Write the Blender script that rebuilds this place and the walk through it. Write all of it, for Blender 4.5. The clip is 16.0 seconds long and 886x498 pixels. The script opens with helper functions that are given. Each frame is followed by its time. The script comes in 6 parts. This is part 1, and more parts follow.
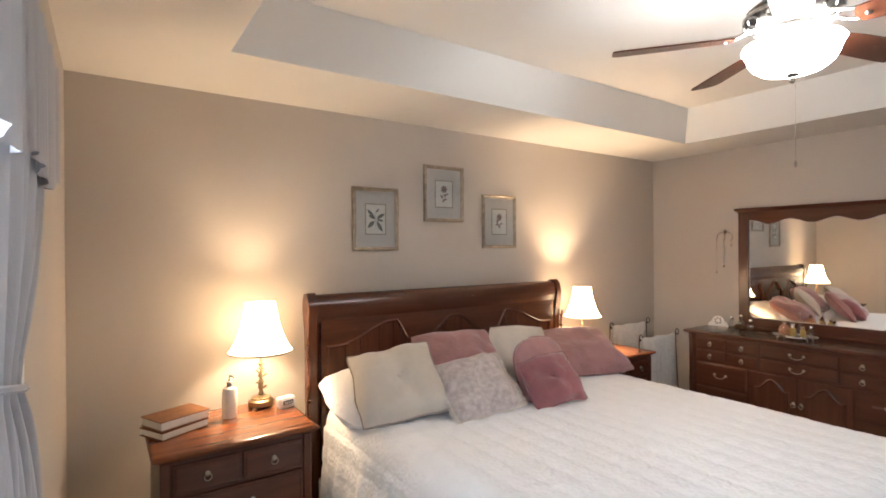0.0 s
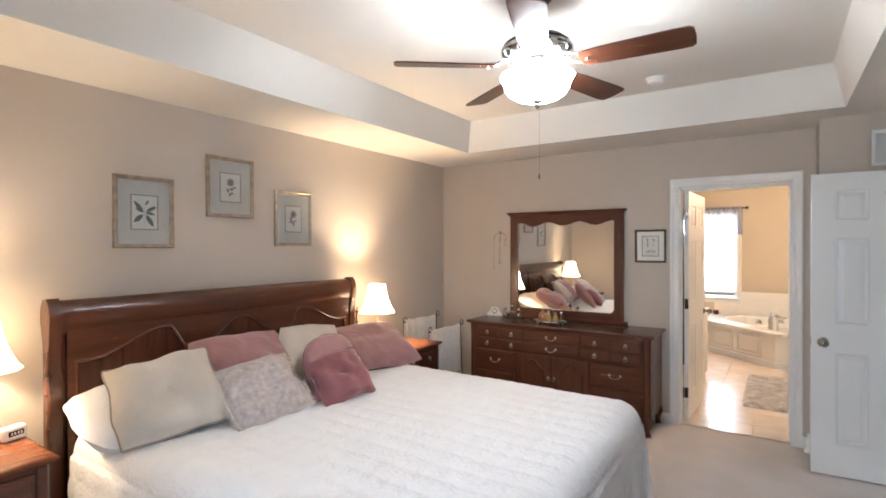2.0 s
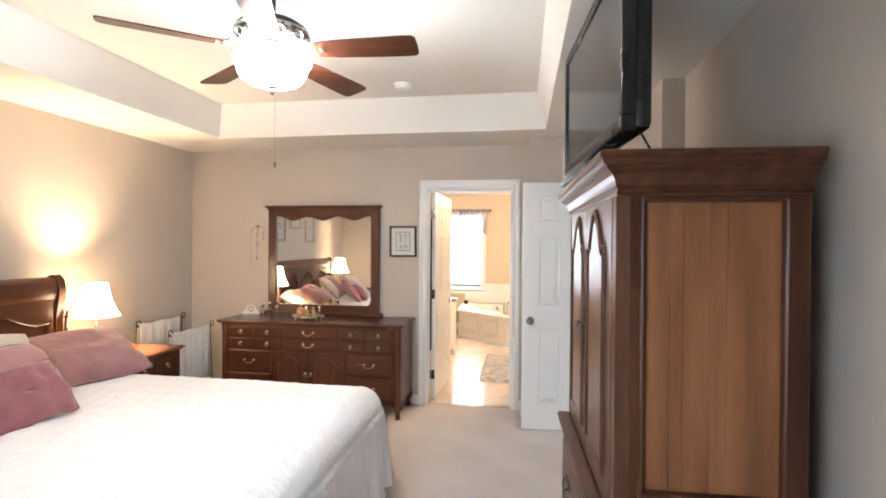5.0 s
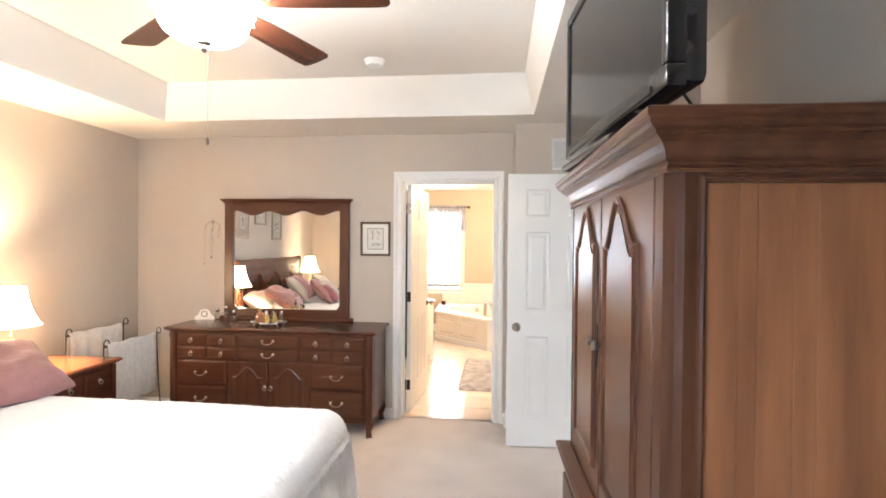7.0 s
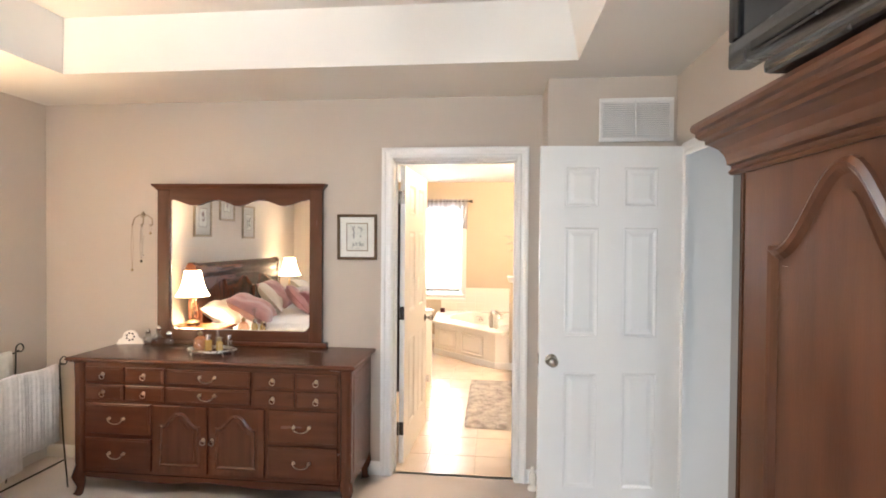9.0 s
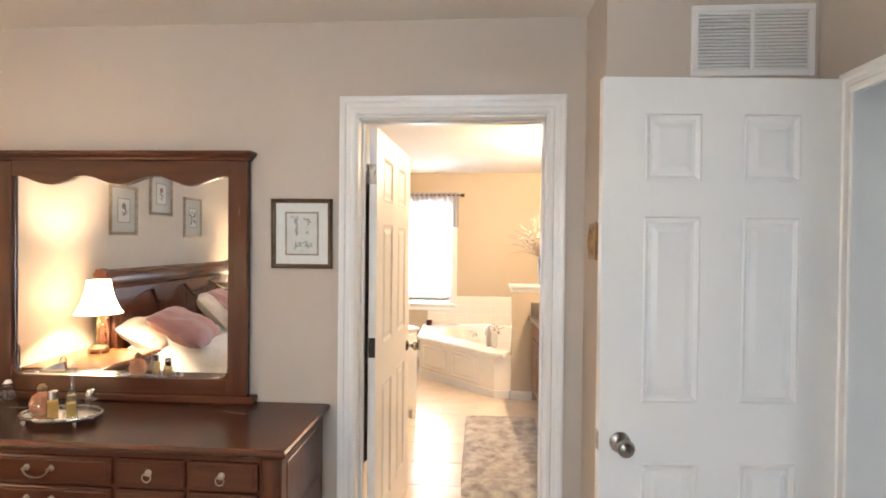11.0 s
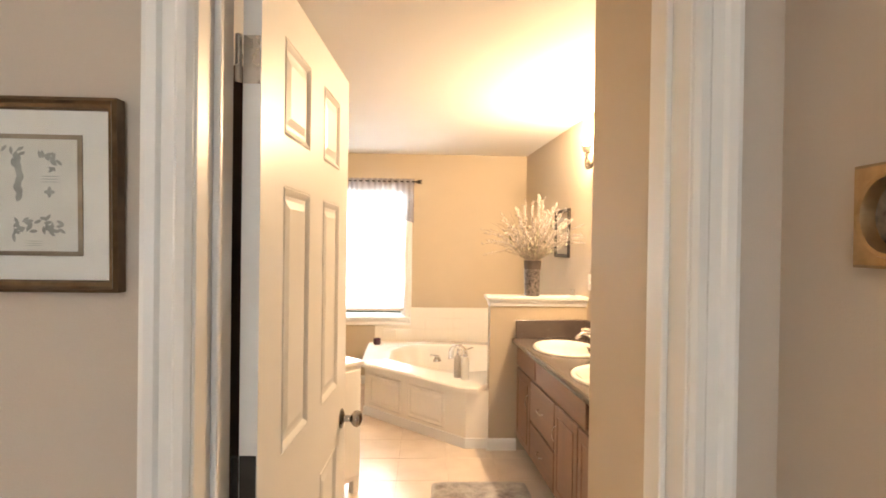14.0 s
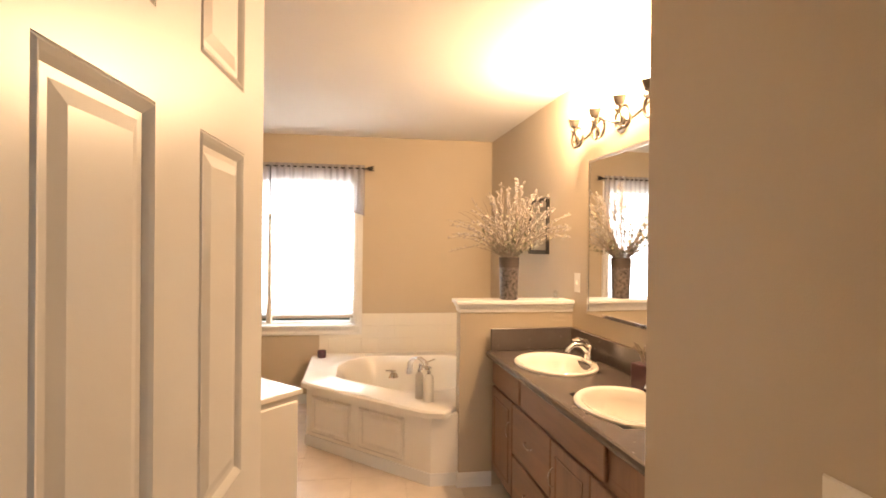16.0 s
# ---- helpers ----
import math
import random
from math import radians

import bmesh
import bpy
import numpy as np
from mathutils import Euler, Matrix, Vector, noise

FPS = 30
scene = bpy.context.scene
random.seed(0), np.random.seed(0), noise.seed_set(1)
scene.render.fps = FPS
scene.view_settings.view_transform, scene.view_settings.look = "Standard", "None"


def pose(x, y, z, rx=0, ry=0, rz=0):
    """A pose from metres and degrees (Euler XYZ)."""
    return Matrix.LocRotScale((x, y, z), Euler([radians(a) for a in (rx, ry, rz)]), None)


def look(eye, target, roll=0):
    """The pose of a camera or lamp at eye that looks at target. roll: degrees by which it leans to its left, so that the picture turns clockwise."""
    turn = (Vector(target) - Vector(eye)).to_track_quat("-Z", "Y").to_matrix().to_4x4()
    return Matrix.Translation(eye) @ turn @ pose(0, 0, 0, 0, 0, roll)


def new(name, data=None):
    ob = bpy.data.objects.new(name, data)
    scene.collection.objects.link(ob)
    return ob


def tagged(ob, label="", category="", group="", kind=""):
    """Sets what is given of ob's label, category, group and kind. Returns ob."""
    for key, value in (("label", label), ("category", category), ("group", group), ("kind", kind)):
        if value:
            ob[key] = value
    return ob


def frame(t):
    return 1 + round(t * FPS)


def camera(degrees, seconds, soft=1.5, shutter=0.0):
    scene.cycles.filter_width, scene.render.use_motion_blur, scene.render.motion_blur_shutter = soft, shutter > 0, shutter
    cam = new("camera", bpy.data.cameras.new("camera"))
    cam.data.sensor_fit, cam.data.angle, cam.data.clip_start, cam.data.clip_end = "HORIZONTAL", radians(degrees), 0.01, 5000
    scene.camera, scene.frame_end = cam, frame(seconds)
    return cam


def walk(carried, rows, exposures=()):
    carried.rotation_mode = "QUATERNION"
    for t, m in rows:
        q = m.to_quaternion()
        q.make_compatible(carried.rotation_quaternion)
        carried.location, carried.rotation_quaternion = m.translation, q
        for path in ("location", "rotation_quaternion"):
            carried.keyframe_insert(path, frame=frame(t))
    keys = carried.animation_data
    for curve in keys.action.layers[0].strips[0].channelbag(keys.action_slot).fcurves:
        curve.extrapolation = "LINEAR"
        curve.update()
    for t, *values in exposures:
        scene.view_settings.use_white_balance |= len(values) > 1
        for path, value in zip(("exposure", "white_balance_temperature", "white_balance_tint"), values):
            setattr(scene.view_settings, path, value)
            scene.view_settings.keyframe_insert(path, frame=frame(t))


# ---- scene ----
cam = camera(83.4, 16.0, soft=1.8)
PATH = [
    (0, (0.168, 0.243, 1.565), (1.295, 1.895, 1.561), -0.4),
    (0.5, (0.19, 0.212, 1.557), (1.478, 1.743, 1.554), -0.3),
    (1, (0.202, 0.187, 1.567), (1.637, 1.581, 1.557), -0.2),
    (1.5, (0.216, 0.16, 1.558), (1.774, 1.414, 1.551), -0.2),
    (2, (0.22, 0.146, 1.561), (1.88, 1.262, 1.548), -0.1),
    (2.5, (0.243, 0.101, 1.556), (1.993, 1.069, 1.54), 0.0),
    (3, (0.252, 0.057, 1.542), (2.087, 0.853, 1.532), 0.0),
    (3.5, (0.262, 0.015, 1.538), (2.161, 0.644, 1.526), 0.2),
    (4, (0.271, -0.023, 1.535), (2.21, 0.467, 1.525), 0.2),
    (4.5, (0.275, -0.044, 1.528), (2.237, 0.342, 1.515), 0.3),
    (7, (0.71, 0.025, 1.524), (2.698, 0.246, 1.5), 0.5),
    (7.5, (0.943, 0.099, 1.529), (2.932, 0.309, 1.505), 0.5),
    (8, (1.186, 0.165, 1.521), (3.175, 0.369, 1.494), 0.5),
    (8.5, (1.469, 0.181, 1.529), (3.458, 0.387, 1.5), 0.5),
    (11, (2.862, 0.336, 1.52), (4.857, 0.477, 1.497), 0.6),
    (11.5, (3.117, 0.348, 1.507), (5.112, 0.478, 1.486), 0.7),
    (12, (3.348, 0.367, 1.518), (5.344, 0.479, 1.497), 0.7),
    (12.5, (3.567, 0.407, 1.511), (5.566, 0.487, 1.493), 0.7),
    (13, (3.766, 0.428, 1.499), (5.766, 0.446, 1.482), 0.7),
    (13.5, (3.967, 0.443, 1.49), (5.967, 0.417, 1.474), 0.7),
    (14, (4.147, 0.488, 1.487), (6.145, 0.412, 1.472), 0.8),
    (14.5, (4.329, 0.529, 1.487), (6.323, 0.374, 1.473), 0.8),
    (15, (4.503, 0.541, 1.475), (6.489, 0.31, 1.456), 0.8),
    (15.5, (4.663, 0.537, 1.456), (6.645, 0.264, 1.445), 0.6),
    (16, (4.8, 0.528, 1.445), (6.78, 0.246, 1.436), 0.6),
]
EXPOSURES = [(0.0, -0.27, 5900, 10), (2.0, -0.06, 5600, 8), (3.5, 0.02, 5650, 8), (4.5, 0.28, 5800, 8), (7.0, 0.74, 5850, 8), (8.5, 0.68, 5900, 8), (11.0, 0.38, 5850, 7), (12.0, 0.24, 5950, 7), (13.5, 0.15, 6300, 7), (14.5, 0.02, 6650, 9), (16.0, -0.4, 6950, 13)]
walk(cam, [(t, look(eye, target, roll)) for t, eye, target, roll in PATH], EXPOSURES)

# ---- world, lamps, exposure ----
world = bpy.data.worlds.new("world")
scene.world = world
world.use_nodes = True
wn = world.node_tree
sky = wn.nodes.new("ShaderNodeTexSky")
sky.sky_type, sky.sun_disc = "NISHITA", False
sky.sun_elevation, sky.sun_rotation = radians(38), radians(200)
wn.links.new(sky.outputs[0], wn.nodes["Background"].inputs[0])
wn.nodes["Background"].inputs[1].default_value = 0.12


def lamp(name, kind, m, watts, colour, size=0.05, size_y=None):
    d = bpy.data.lights.new(name, kind)
    d.energy, d.color = watts, colour
    if kind == "AREA":
        d.shape, d.size, d.size_y = "RECTANGLE", size, size_y or size
    else:
        d.shadow_soft_size = size
    ob = new(name, d)
    ob.matrix_world = m
    return ob


sun = bpy.data.lights.new("sun", "SUN")
sun.energy, sun.angle, sun.color = 0.6, radians(12), (1.0, 0.95, 0.88)
new("sun", sun).matrix_world = look((0, 0, 0), (0.3, 0.82, -0.68))

WARM, BULB, DAY = (1.0, 0.69, 0.40), (1.0, 0.94, 0.87), (0.86, 0.93, 1.0)
# daylight in the bedroom window (west wall) and the bathroom window (east wall)
lamp("window_daylight", "AREA", look((-0.35, 0.75, 1.35), (3, 1.0, 0.8)), 44, DAY, 1.5, 1.2)
# added fill lamp in the unseen hall, brightens its doorway; no window is known there
lamp("hall_fill_daylight", "AREA", look((3.9, -2.5, 1.4), (4.1, 0, 1.2)), 6, DAY, 0.9, 1.2)
lamp("bath_window_daylight", "AREA", look((9.62, 1.1, 1.50), (5, 1.1, 1.50)), 95, DAY, 0.8, 1.1)
# ceiling fan, two bedside lamps, vanity bar
for k in range(3):
    lamp("fan_bulb", "POINT", pose(2.388 + 0.08 * math.cos(0.4 + 2.094 * k), 1.075 + 0.08 * math.sin(0.4 + 2.094 * k), 2.333), 17, BULB, 0.03)
lamp("bedside_bulb", "POINT", pose(0.875, 3.06, 1.17), 40, WARM, 0.03)
lamp("bedside_bulb", "POINT", pose(3.48, 3.03, 1.13), 112, WARM, 0.03)
for k in range(4):
    lamp("vanity_bulb", "POINT", pose(7.575 - 0.24 * k, -0.60 - 0.0143 * k, 2.27), 50, (1.0, 0.68, 0.41), 0.03)

# ---- materials ----
def material(name, colour, rough=0.5, metal=0.0, second=None, scale=6.0, detail=4.0, bump=0.0, bump_scale=200.0, spec=0.5, stretch=(1, 1, 1), sheen=0.0, wear=0.15):
    """A principled surface: two mixed colours by noise at one size, gloss varied at another, and fine relief."""
    m = bpy.data.materials.new(name)
    m.use_nodes = True
    nt = m.node_tree
    b = nt.nodes["Principled BSDF"]
    b.inputs["Roughness"].default_value = rough
    b.inputs["Metallic"].default_value = metal
    b.inputs["Specular IOR Level"].default_value = spec
    b.inputs["Sheen Weight"].default_value = sheen
    co = nt.nodes.new("ShaderNodeTexCoord")
    mp = nt.nodes.new("ShaderNodeMapping")
    mp.inputs["Scale"].default_value = stretch
    nt.links.new(co.outputs["Object"], mp.inputs[0])
    n1 = nt.nodes.new("ShaderNodeTexNoise")
    n1.inputs["Scale"].default_value, n1.inputs["Detail"].default_value = scale, detail
    nt.links.new(mp.outputs[0], n1.inputs["Vector"])
    ramp = nt.nodes.new("ShaderNodeValToRGB")
    ramp.color_ramp.elements[0].position, ramp.color_ramp.elements[1].position = 0.32, 0.68
    second = second or tuple(c * (1 - wear) for c in colour)
    ramp.color_ramp.elements[0].color = (*second, 1)
    ramp.color_ramp.elements[1].color = (*colour, 1)
    nt.links.new(n1.outputs[0], ramp.inputs[0])
    nt.links.new(ramp.outputs[0], b.inputs["Base Color"])
    n2 = nt.nodes.new("ShaderNodeTexNoise")
    n2.inputs["Scale"].default_value, n2.inputs["Detail"].default_value = bump_scale, 3
    nt.links.new(mp.outputs[0] if stretch != (1, 1, 1) else co.outputs["Object"], n2.inputs["Vector"])
    if bump:
        bp = nt.nodes.new("ShaderNodeBump")
        bp.inputs["Strength"].default_value, bp.inputs["Distance"].default_value = bump, 0.004
        nt.links.new(n2.outputs[0], bp.inputs["Height"])
        nt.links.new(bp.outputs[0], b.inputs["Normal"])
    mr = nt.nodes.new("ShaderNodeMapRange")
    mr.inputs["To Min"].default_value, mr.inputs["To Max"].default_value = max(0.02, rough - 0.08), min(1, rough + 0.08)
    nt.links.new(n1.outputs[0], mr.inputs[0])
    nt.links.new(mr.outputs[0], b.inputs["Roughness"])
    return m


def glow(name, colour, strength, base=(0.9, 0.85, 0.75)):
    m = material(name, base, 0.5)
    b = m.node_tree.nodes["Principled BSDF"]
    b.inputs["Emission Color"].default_value = (*colour, 1)
    b.inputs["Emission Strength"].default_value = strength
    return m


def clear(name, colour=(1, 1, 1), rough=0.0, ior=1.45):
    m = bpy.data.materials.new(name)
    m.use_nodes = True
    b = m.node_tree.nodes["Principled BSDF"]
    b.inputs["Base Color"].default_value = (*colour, 1)
    b.inputs["Roughness"].default_value, b.inputs["IOR"].default_value = rough, ior
    b.inputs["Transmission Weight"].default_value = 1.0
    return m


def sheer(name, colour, through_part=0.5, see=0.0, stretch=(1, 1, 1)):
    """Thin cloth: part of the light goes through it, scattered; see lets some straight through."""
    m = material(name, colour, 0.9, bump=0.15, bump_scale=300, stretch=stretch)
    nt = m.node_tree
    b, out = nt.nodes["Principled BSDF"], nt.nodes["Material Output"]
    tr, mix = nt.nodes.new("ShaderNodeBsdfTranslucent"), nt.nodes.new("ShaderNodeMixShader")
    tr.inputs[0].default_value = (*colour, 1)
    mix.inputs[0].default_value = through_part
    nt.links.new(b.outputs[0], mix.inputs[1])
    nt.links.new(tr.outputs[0], mix.inputs[2])
    last = mix
    if see:
        tp, last = nt.nodes.new("ShaderNodeBsdfTransparent"), nt.nodes.new("ShaderNodeMixShader")
        last.inputs[0].default_value = see
        nt.links.new(mix.outputs[0], last.inputs[1])
        nt.links.new(tp.outputs[0], last.inputs[2])
    nt.links.new(last.outputs[0], out.inputs[0])
    return m


WALL = material("wall_paint", (0.52, 0.46, 0.393), 0.75, second=(0.49, 0.432, 0.368), scale=1.2, bump=0.12, bump_scale=260)
BATH_WALL = material("bath_wall_paint", (0.50, 0.42, 0.31), 0.7, second=(0.47, 0.395, 0.29), scale=1.2, bump=0.12, bump_scale=260)
CEIL = material("ceiling_paint", (0.74, 0.71, 0.66), 0.85, second=(0.71, 0.68, 0.63), scale=1.5, bump=0.2, bump_scale=180)
WHITE = material("white_paint", (0.77, 0.765, 0.745), 0.33, second=(0.745, 0.74, 0.72), scale=3, bump=0.04, bump_scale=90)
CARPET = material("carpet", (0.64, 0.57, 0.52), 0.95, second=(0.55, 0.485, 0.44), scale=3.0, detail=8, bump=0.9, bump_scale=420, spec=0.1, sheen=0.3)
WOOD = material("dark_cherry_wood", (0.092, 0.031, 0.0155), 0.24, second=(0.066, 0.0225, 0.0115), scale=3.0, detail=8, bump=0.05, bump_scale=40, stretch=(1.0, 9, 9))
WOOD_V = material("dark_cherry_wood_upright", (0.092, 0.031, 0.0155), 0.24, second=(0.066, 0.0225, 0.0115), scale=3.0, detail=8, bump=0.05, bump_scale=40, stretch=(9, 9, 1.0))
# paler, more orange cherry than WOOD, for the nightstand tops and a book
TOPWOOD = material("light_cherry_top", (0.22, 0.075, 0.026), 0.22, second=(0.13, 0.042, 0.016), scale=3.0, detail=8, bump=0.03, bump_scale=40, stretch=(1.0, 9, 9))
ARM = material("walnut_brown_wood", (0.086, 0.0335, 0.016), 0.33, second=(0.046, 0.0175, 0.009), scale=2.5, detail=8, bump=0.05, bump_scale=40, spec=0.25, stretch=(8, 8, 0.9))
ARM_H = material("walnut_brown_wood_level", (0.086, 0.0335, 0.016), 0.33, second=(0.046, 0.0175, 0.009), scale=2.5, detail=8, bump=0.05, bump_scale=40, spec=0.25, stretch=(0.9, 8, 8))
PIPING = material("taupe_piping", (0.30, 0.25, 0.21), 0.8, scale=60)
GOLD = material("antique_gold_leaf", (0.40, 0.26, 0.125), 0.36, 0.85, scale=30, wear=0.4)
# same walnut as ARM, colour lifted to put the warm side light in
PLANK = material("warm_lit_brown", (0.27, 0.115, 0.048), 0.36, second=(0.165, 0.066, 0.029), scale=2.0, detail=8, bump=0.05, bump_scale=40, spec=0.3, stretch=(8, 8, 0.8))
OAK = material("bath_oak", (0.235, 0.128, 0.078), 0.40, second=(0.165, 0.086, 0.052), scale=3.0, detail=8, bump=0.06, bump_scale=50, stretch=(1.0, 8, 8))
OAK_V = material("bath_oak_upright", (0.235, 0.128, 0.078), 0.40, second=(0.165, 0.086, 0.052), scale=3.0, detail=8, bump=0.06, bump_scale=50, stretch=(8, 8, 1.0))
COVERLET = material("white_coverlet", (0.81, 0.81, 0.815), 0.7, second=(0.77, 0.77, 0.775), scale=14, bump=0.6, bump_scale=75, sheen=0.2)
SHEET = material("cream_sheet", (0.74, 0.68, 0.60), 0.85, scale=8, bump=0.1, bump_scale=300)
CREAM = material("cream_linen", (0.53, 0.475, 0.40), 0.85, wear=0.05, scale=30, bump=0.3, bump_scale=350, sheen=0.2)
PINK = material("dusty_pink_silk", (0.34, 0.17, 0.165), 0.7, second=(0.27, 0.13, 0.127), scale=9, bump=0.2, bump_scale=120, sheen=0.3)
ROSE = material("deep_rose_velvet", (0.24, 0.078, 0.085), 0.7, second=(0.185, 0.056, 0.062), scale=9, bump=0.15, bump_scale=200, sheen=0.4)
BRASS = material("aged_brass", (0.40, 0.30, 0.17), 0.36, 1.0, scale=20, wear=0.3)
GILT = material("champagne_gilt", (0.42, 0.34, 0.25), 0.42, 0.6, scale=25, wear=0.35)
NICKEL = material("brushed_nickel", (0.50, 0.48, 0.45), 0.28, 1.0, scale=25, wear=0.2)
PEWTER = material("aged_pewter", (0.22, 0.19, 0.155), 0.38, 0.8, scale=25, wear=0.35)
KNOB = material("antique_nickel", (0.42, 0.38, 0.33), 0.24, 1.0, scale=25, wear=0.3)
PULL = material("pale_aged_brass", (0.42, 0.34, 0.25), 0.30, 1.0, scale=20, wear=0.3)
CHROME = material("chrome", (0.85, 0.85, 0.86), 0.06, 1.0, scale=10, wear=0.05)
IRON = material("dark_iron", (0.045, 0.040, 0.036), 0.45, 0.7, scale=30, wear=0.3)
BLACK = material("black_plastic", (0.012, 0.012, 0.013), 0.25, scale=20, wear=0.3)
SCREEN = material("dark_screen", (0.012, 0.013, 0.015), 0.14, spec=0.3, scale=2, wear=0.1)
PORCELAIN = material("white_porcelain", (0.82, 0.79, 0.72), 0.12, scale=4, wear=0.03)
ACRYLIC = material("cream_acrylic", (0.85, 0.81, 0.73), 0.2, scale=4, wear=0.03)
TILE = material("cream_wall_tile", (0.83, 0.79, 0.71), 0.2, scale=2, wear=0.05)
FTILE = material("beige_floor_tile", (0.68, 0.59, 0.50), 0.22, second=(0.60, 0.515, 0.43), scale=5, detail=8, bump=0.03, bump_scale=30)
GROUT = material("grout", (0.655, 0.565, 0.475), 0.9, scale=30)
COUNTER = material("grey_brown_laminate", (0.100, 0.080, 0.069), 0.24, second=(0.094, 0.075, 0.065), scale=40, detail=6)
MAT_W = material("picture_mat_board", (0.61, 0.57, 0.51), 0.8, scale=40, wear=0.05)
PAPER = material("print_paper", (0.74, 0.71, 0.64), 0.8, scale=30, wear=0.08)
INK = material("print_ink", (0.20, 0.20, 0.175), 0.8, scale=40, wear=0.4)
INK_P = material("print_ink_faded_rose", (0.33, 0.22, 0.20), 0.8, scale=40, wear=0.3)
SHADE = glow("lit_lamp_shade", (1.0, 0.74, 0.46), 15.0, (0.85, 0.78, 0.65))
nt = SHADE.node_tree
tl, mx = nt.nodes.new("ShaderNodeBsdfTranslucent"), nt.nodes.new("ShaderNodeMixShader")
tl.inputs[0].default_value = (0.92, 0.86, 0.74, 1)
mx.inputs[0].default_value = 0.55
nt.links.new(nt.nodes["Principled BSDF"].outputs[0], mx.inputs[1])
nt.links.new(tl.outputs[0], mx.inputs[2])
nt.links.new(mx.outputs[0], nt.nodes["Material Output"].inputs[0])
BOWL = glow("lit_frosted_glass", (1.0, 0.95, 0.89), 54.0)
BULBGLASS = glow("lit_bulb", (1.0, 0.82, 0.58), 20.0)
GLASS = clear("window_glass")
MIRROR = material("mirror_silver", (0.90, 0.90, 0.89), 0.02, 1.0, scale=1, wear=0.01)
for n in MIRROR.node_tree.nodes:
    if n.type == "MAP_RANGE":
        n.inputs["To Min"].default_value, n.inputs["To Max"].default_value = 0.0, 0.0


def add_relief(m, kind, scale, distance, strength=1.0):
    """Lays a second, coarser relief over a material's fine one."""
    nt = m.node_tree
    b = nt.nodes["Principled BSDF"]
    co = nt.nodes.new("ShaderNodeTexCoord")
    tex = nt.nodes.new("ShaderNodeTexVoronoi" if kind == "cells" else "ShaderNodeTexNoise")
    tex.inputs["Scale"].default_value = scale
    nt.links.new(co.outputs["Object"], tex.inputs["Vector"])
    bp = nt.nodes.new("ShaderNodeBump")
    bp.invert = kind == "cells"
    bp.inputs["Strength"].default_value, bp.inputs["Distance"].default_value = strength, distance
    nt.links.new(tex.outputs[0], bp.inputs["Height"])
    old = b.inputs["Normal"].links
    if old:
        nt.links.new(old[0].from_socket, bp.inputs["Normal"])
    nt.links.new(bp.outputs[0], b.inputs["Normal"])


add_relief(COVERLET, "cells", 42, 0.006, 0.5)
add_relief(SHEET, "noise", 7, 0.03, 0.5)
add_relief(CREAM, "noise", 9, 0.02, 0.4)
add_relief(PINK, "noise", 8, 0.04, 0.6)
add_relief(ROSE, "noise", 10, 0.03, 0.5)

# ---- building helpers ----
def mesh_of(bm, name, mat, smooth=False):
    me = bpy.data.meshes.new(name)
    bmesh.ops.recalc_face_normals(bm, faces=bm.faces[:])
    bm.to_mesh(me)
    bm.free()
    for mm in (mat if isinstance(mat, (list, tuple)) else [mat]):
        me.materials.append(mm)
    if smooth:
        me.shade_smooth()
        me.set_sharp_from_angle(angle=radians(38))
    return me


def part(name, bm, mat, parent, label="", smooth=False, m=None):
    """Links a bmesh as one mesh object under a thing or a part."""
    ob = new(name, mesh_of(bm, name, mat, smooth))
    ob.parent = parent
    if m is not None:
        ob.matrix_basis = m
    return tagged(ob, label) if label else ob


def thing(name, label, category, m=None, group=""):
    ob = new(name)
    ob.empty_display_size = 0.05
    if m is not None:
        ob.matrix_basis = m
    return tagged(ob, label, category, group)


def solo(name, bm, mat, label, category, group="", smooth=False, m=None):
    ob = new(name, mesh_of(bm, name, mat, smooth))
    if m is not None:
        ob.matrix_basis = m
    return tagged(ob, label, category, group)


def setting(name, bm, mat, label="", smooth=False):
    ob = new(name, mesh_of(bm, name, mat, smooth))
    return tagged(ob, label, "", "", "structure")


def box(bm, x0, y0, z0, x1, y1, z1, bevel=0.0, seg=1, mi=0):
    v = [bm.verts.new(p) for p in ((x0, y0, z0), (x1, y0, z0), (x1, y1, z0), (x0, y1, z0), (x0, y0, z1), (x1, y0, z1), (x1, y1, z1), (x0, y1, z1))]
    fs = [bm.faces.new([v[i] for i in q]) for q in ((3, 2, 1, 0), (4, 5, 6, 7), (0, 1, 5, 4), (1, 2, 6, 5), (2, 3, 7, 6), (3, 0, 4, 7))]
    for f in fs:
        f.material_index = mi
    if bevel:
        es = list({e for f in fs for e in f.edges})
        bmesh.ops.bevel(bm, geom=es, offset=bevel, segments=seg, affect="EDGES", profile=0.5)
    return bm


def B(*a, **k):
    return box(bmesh.new(), *a, **k)


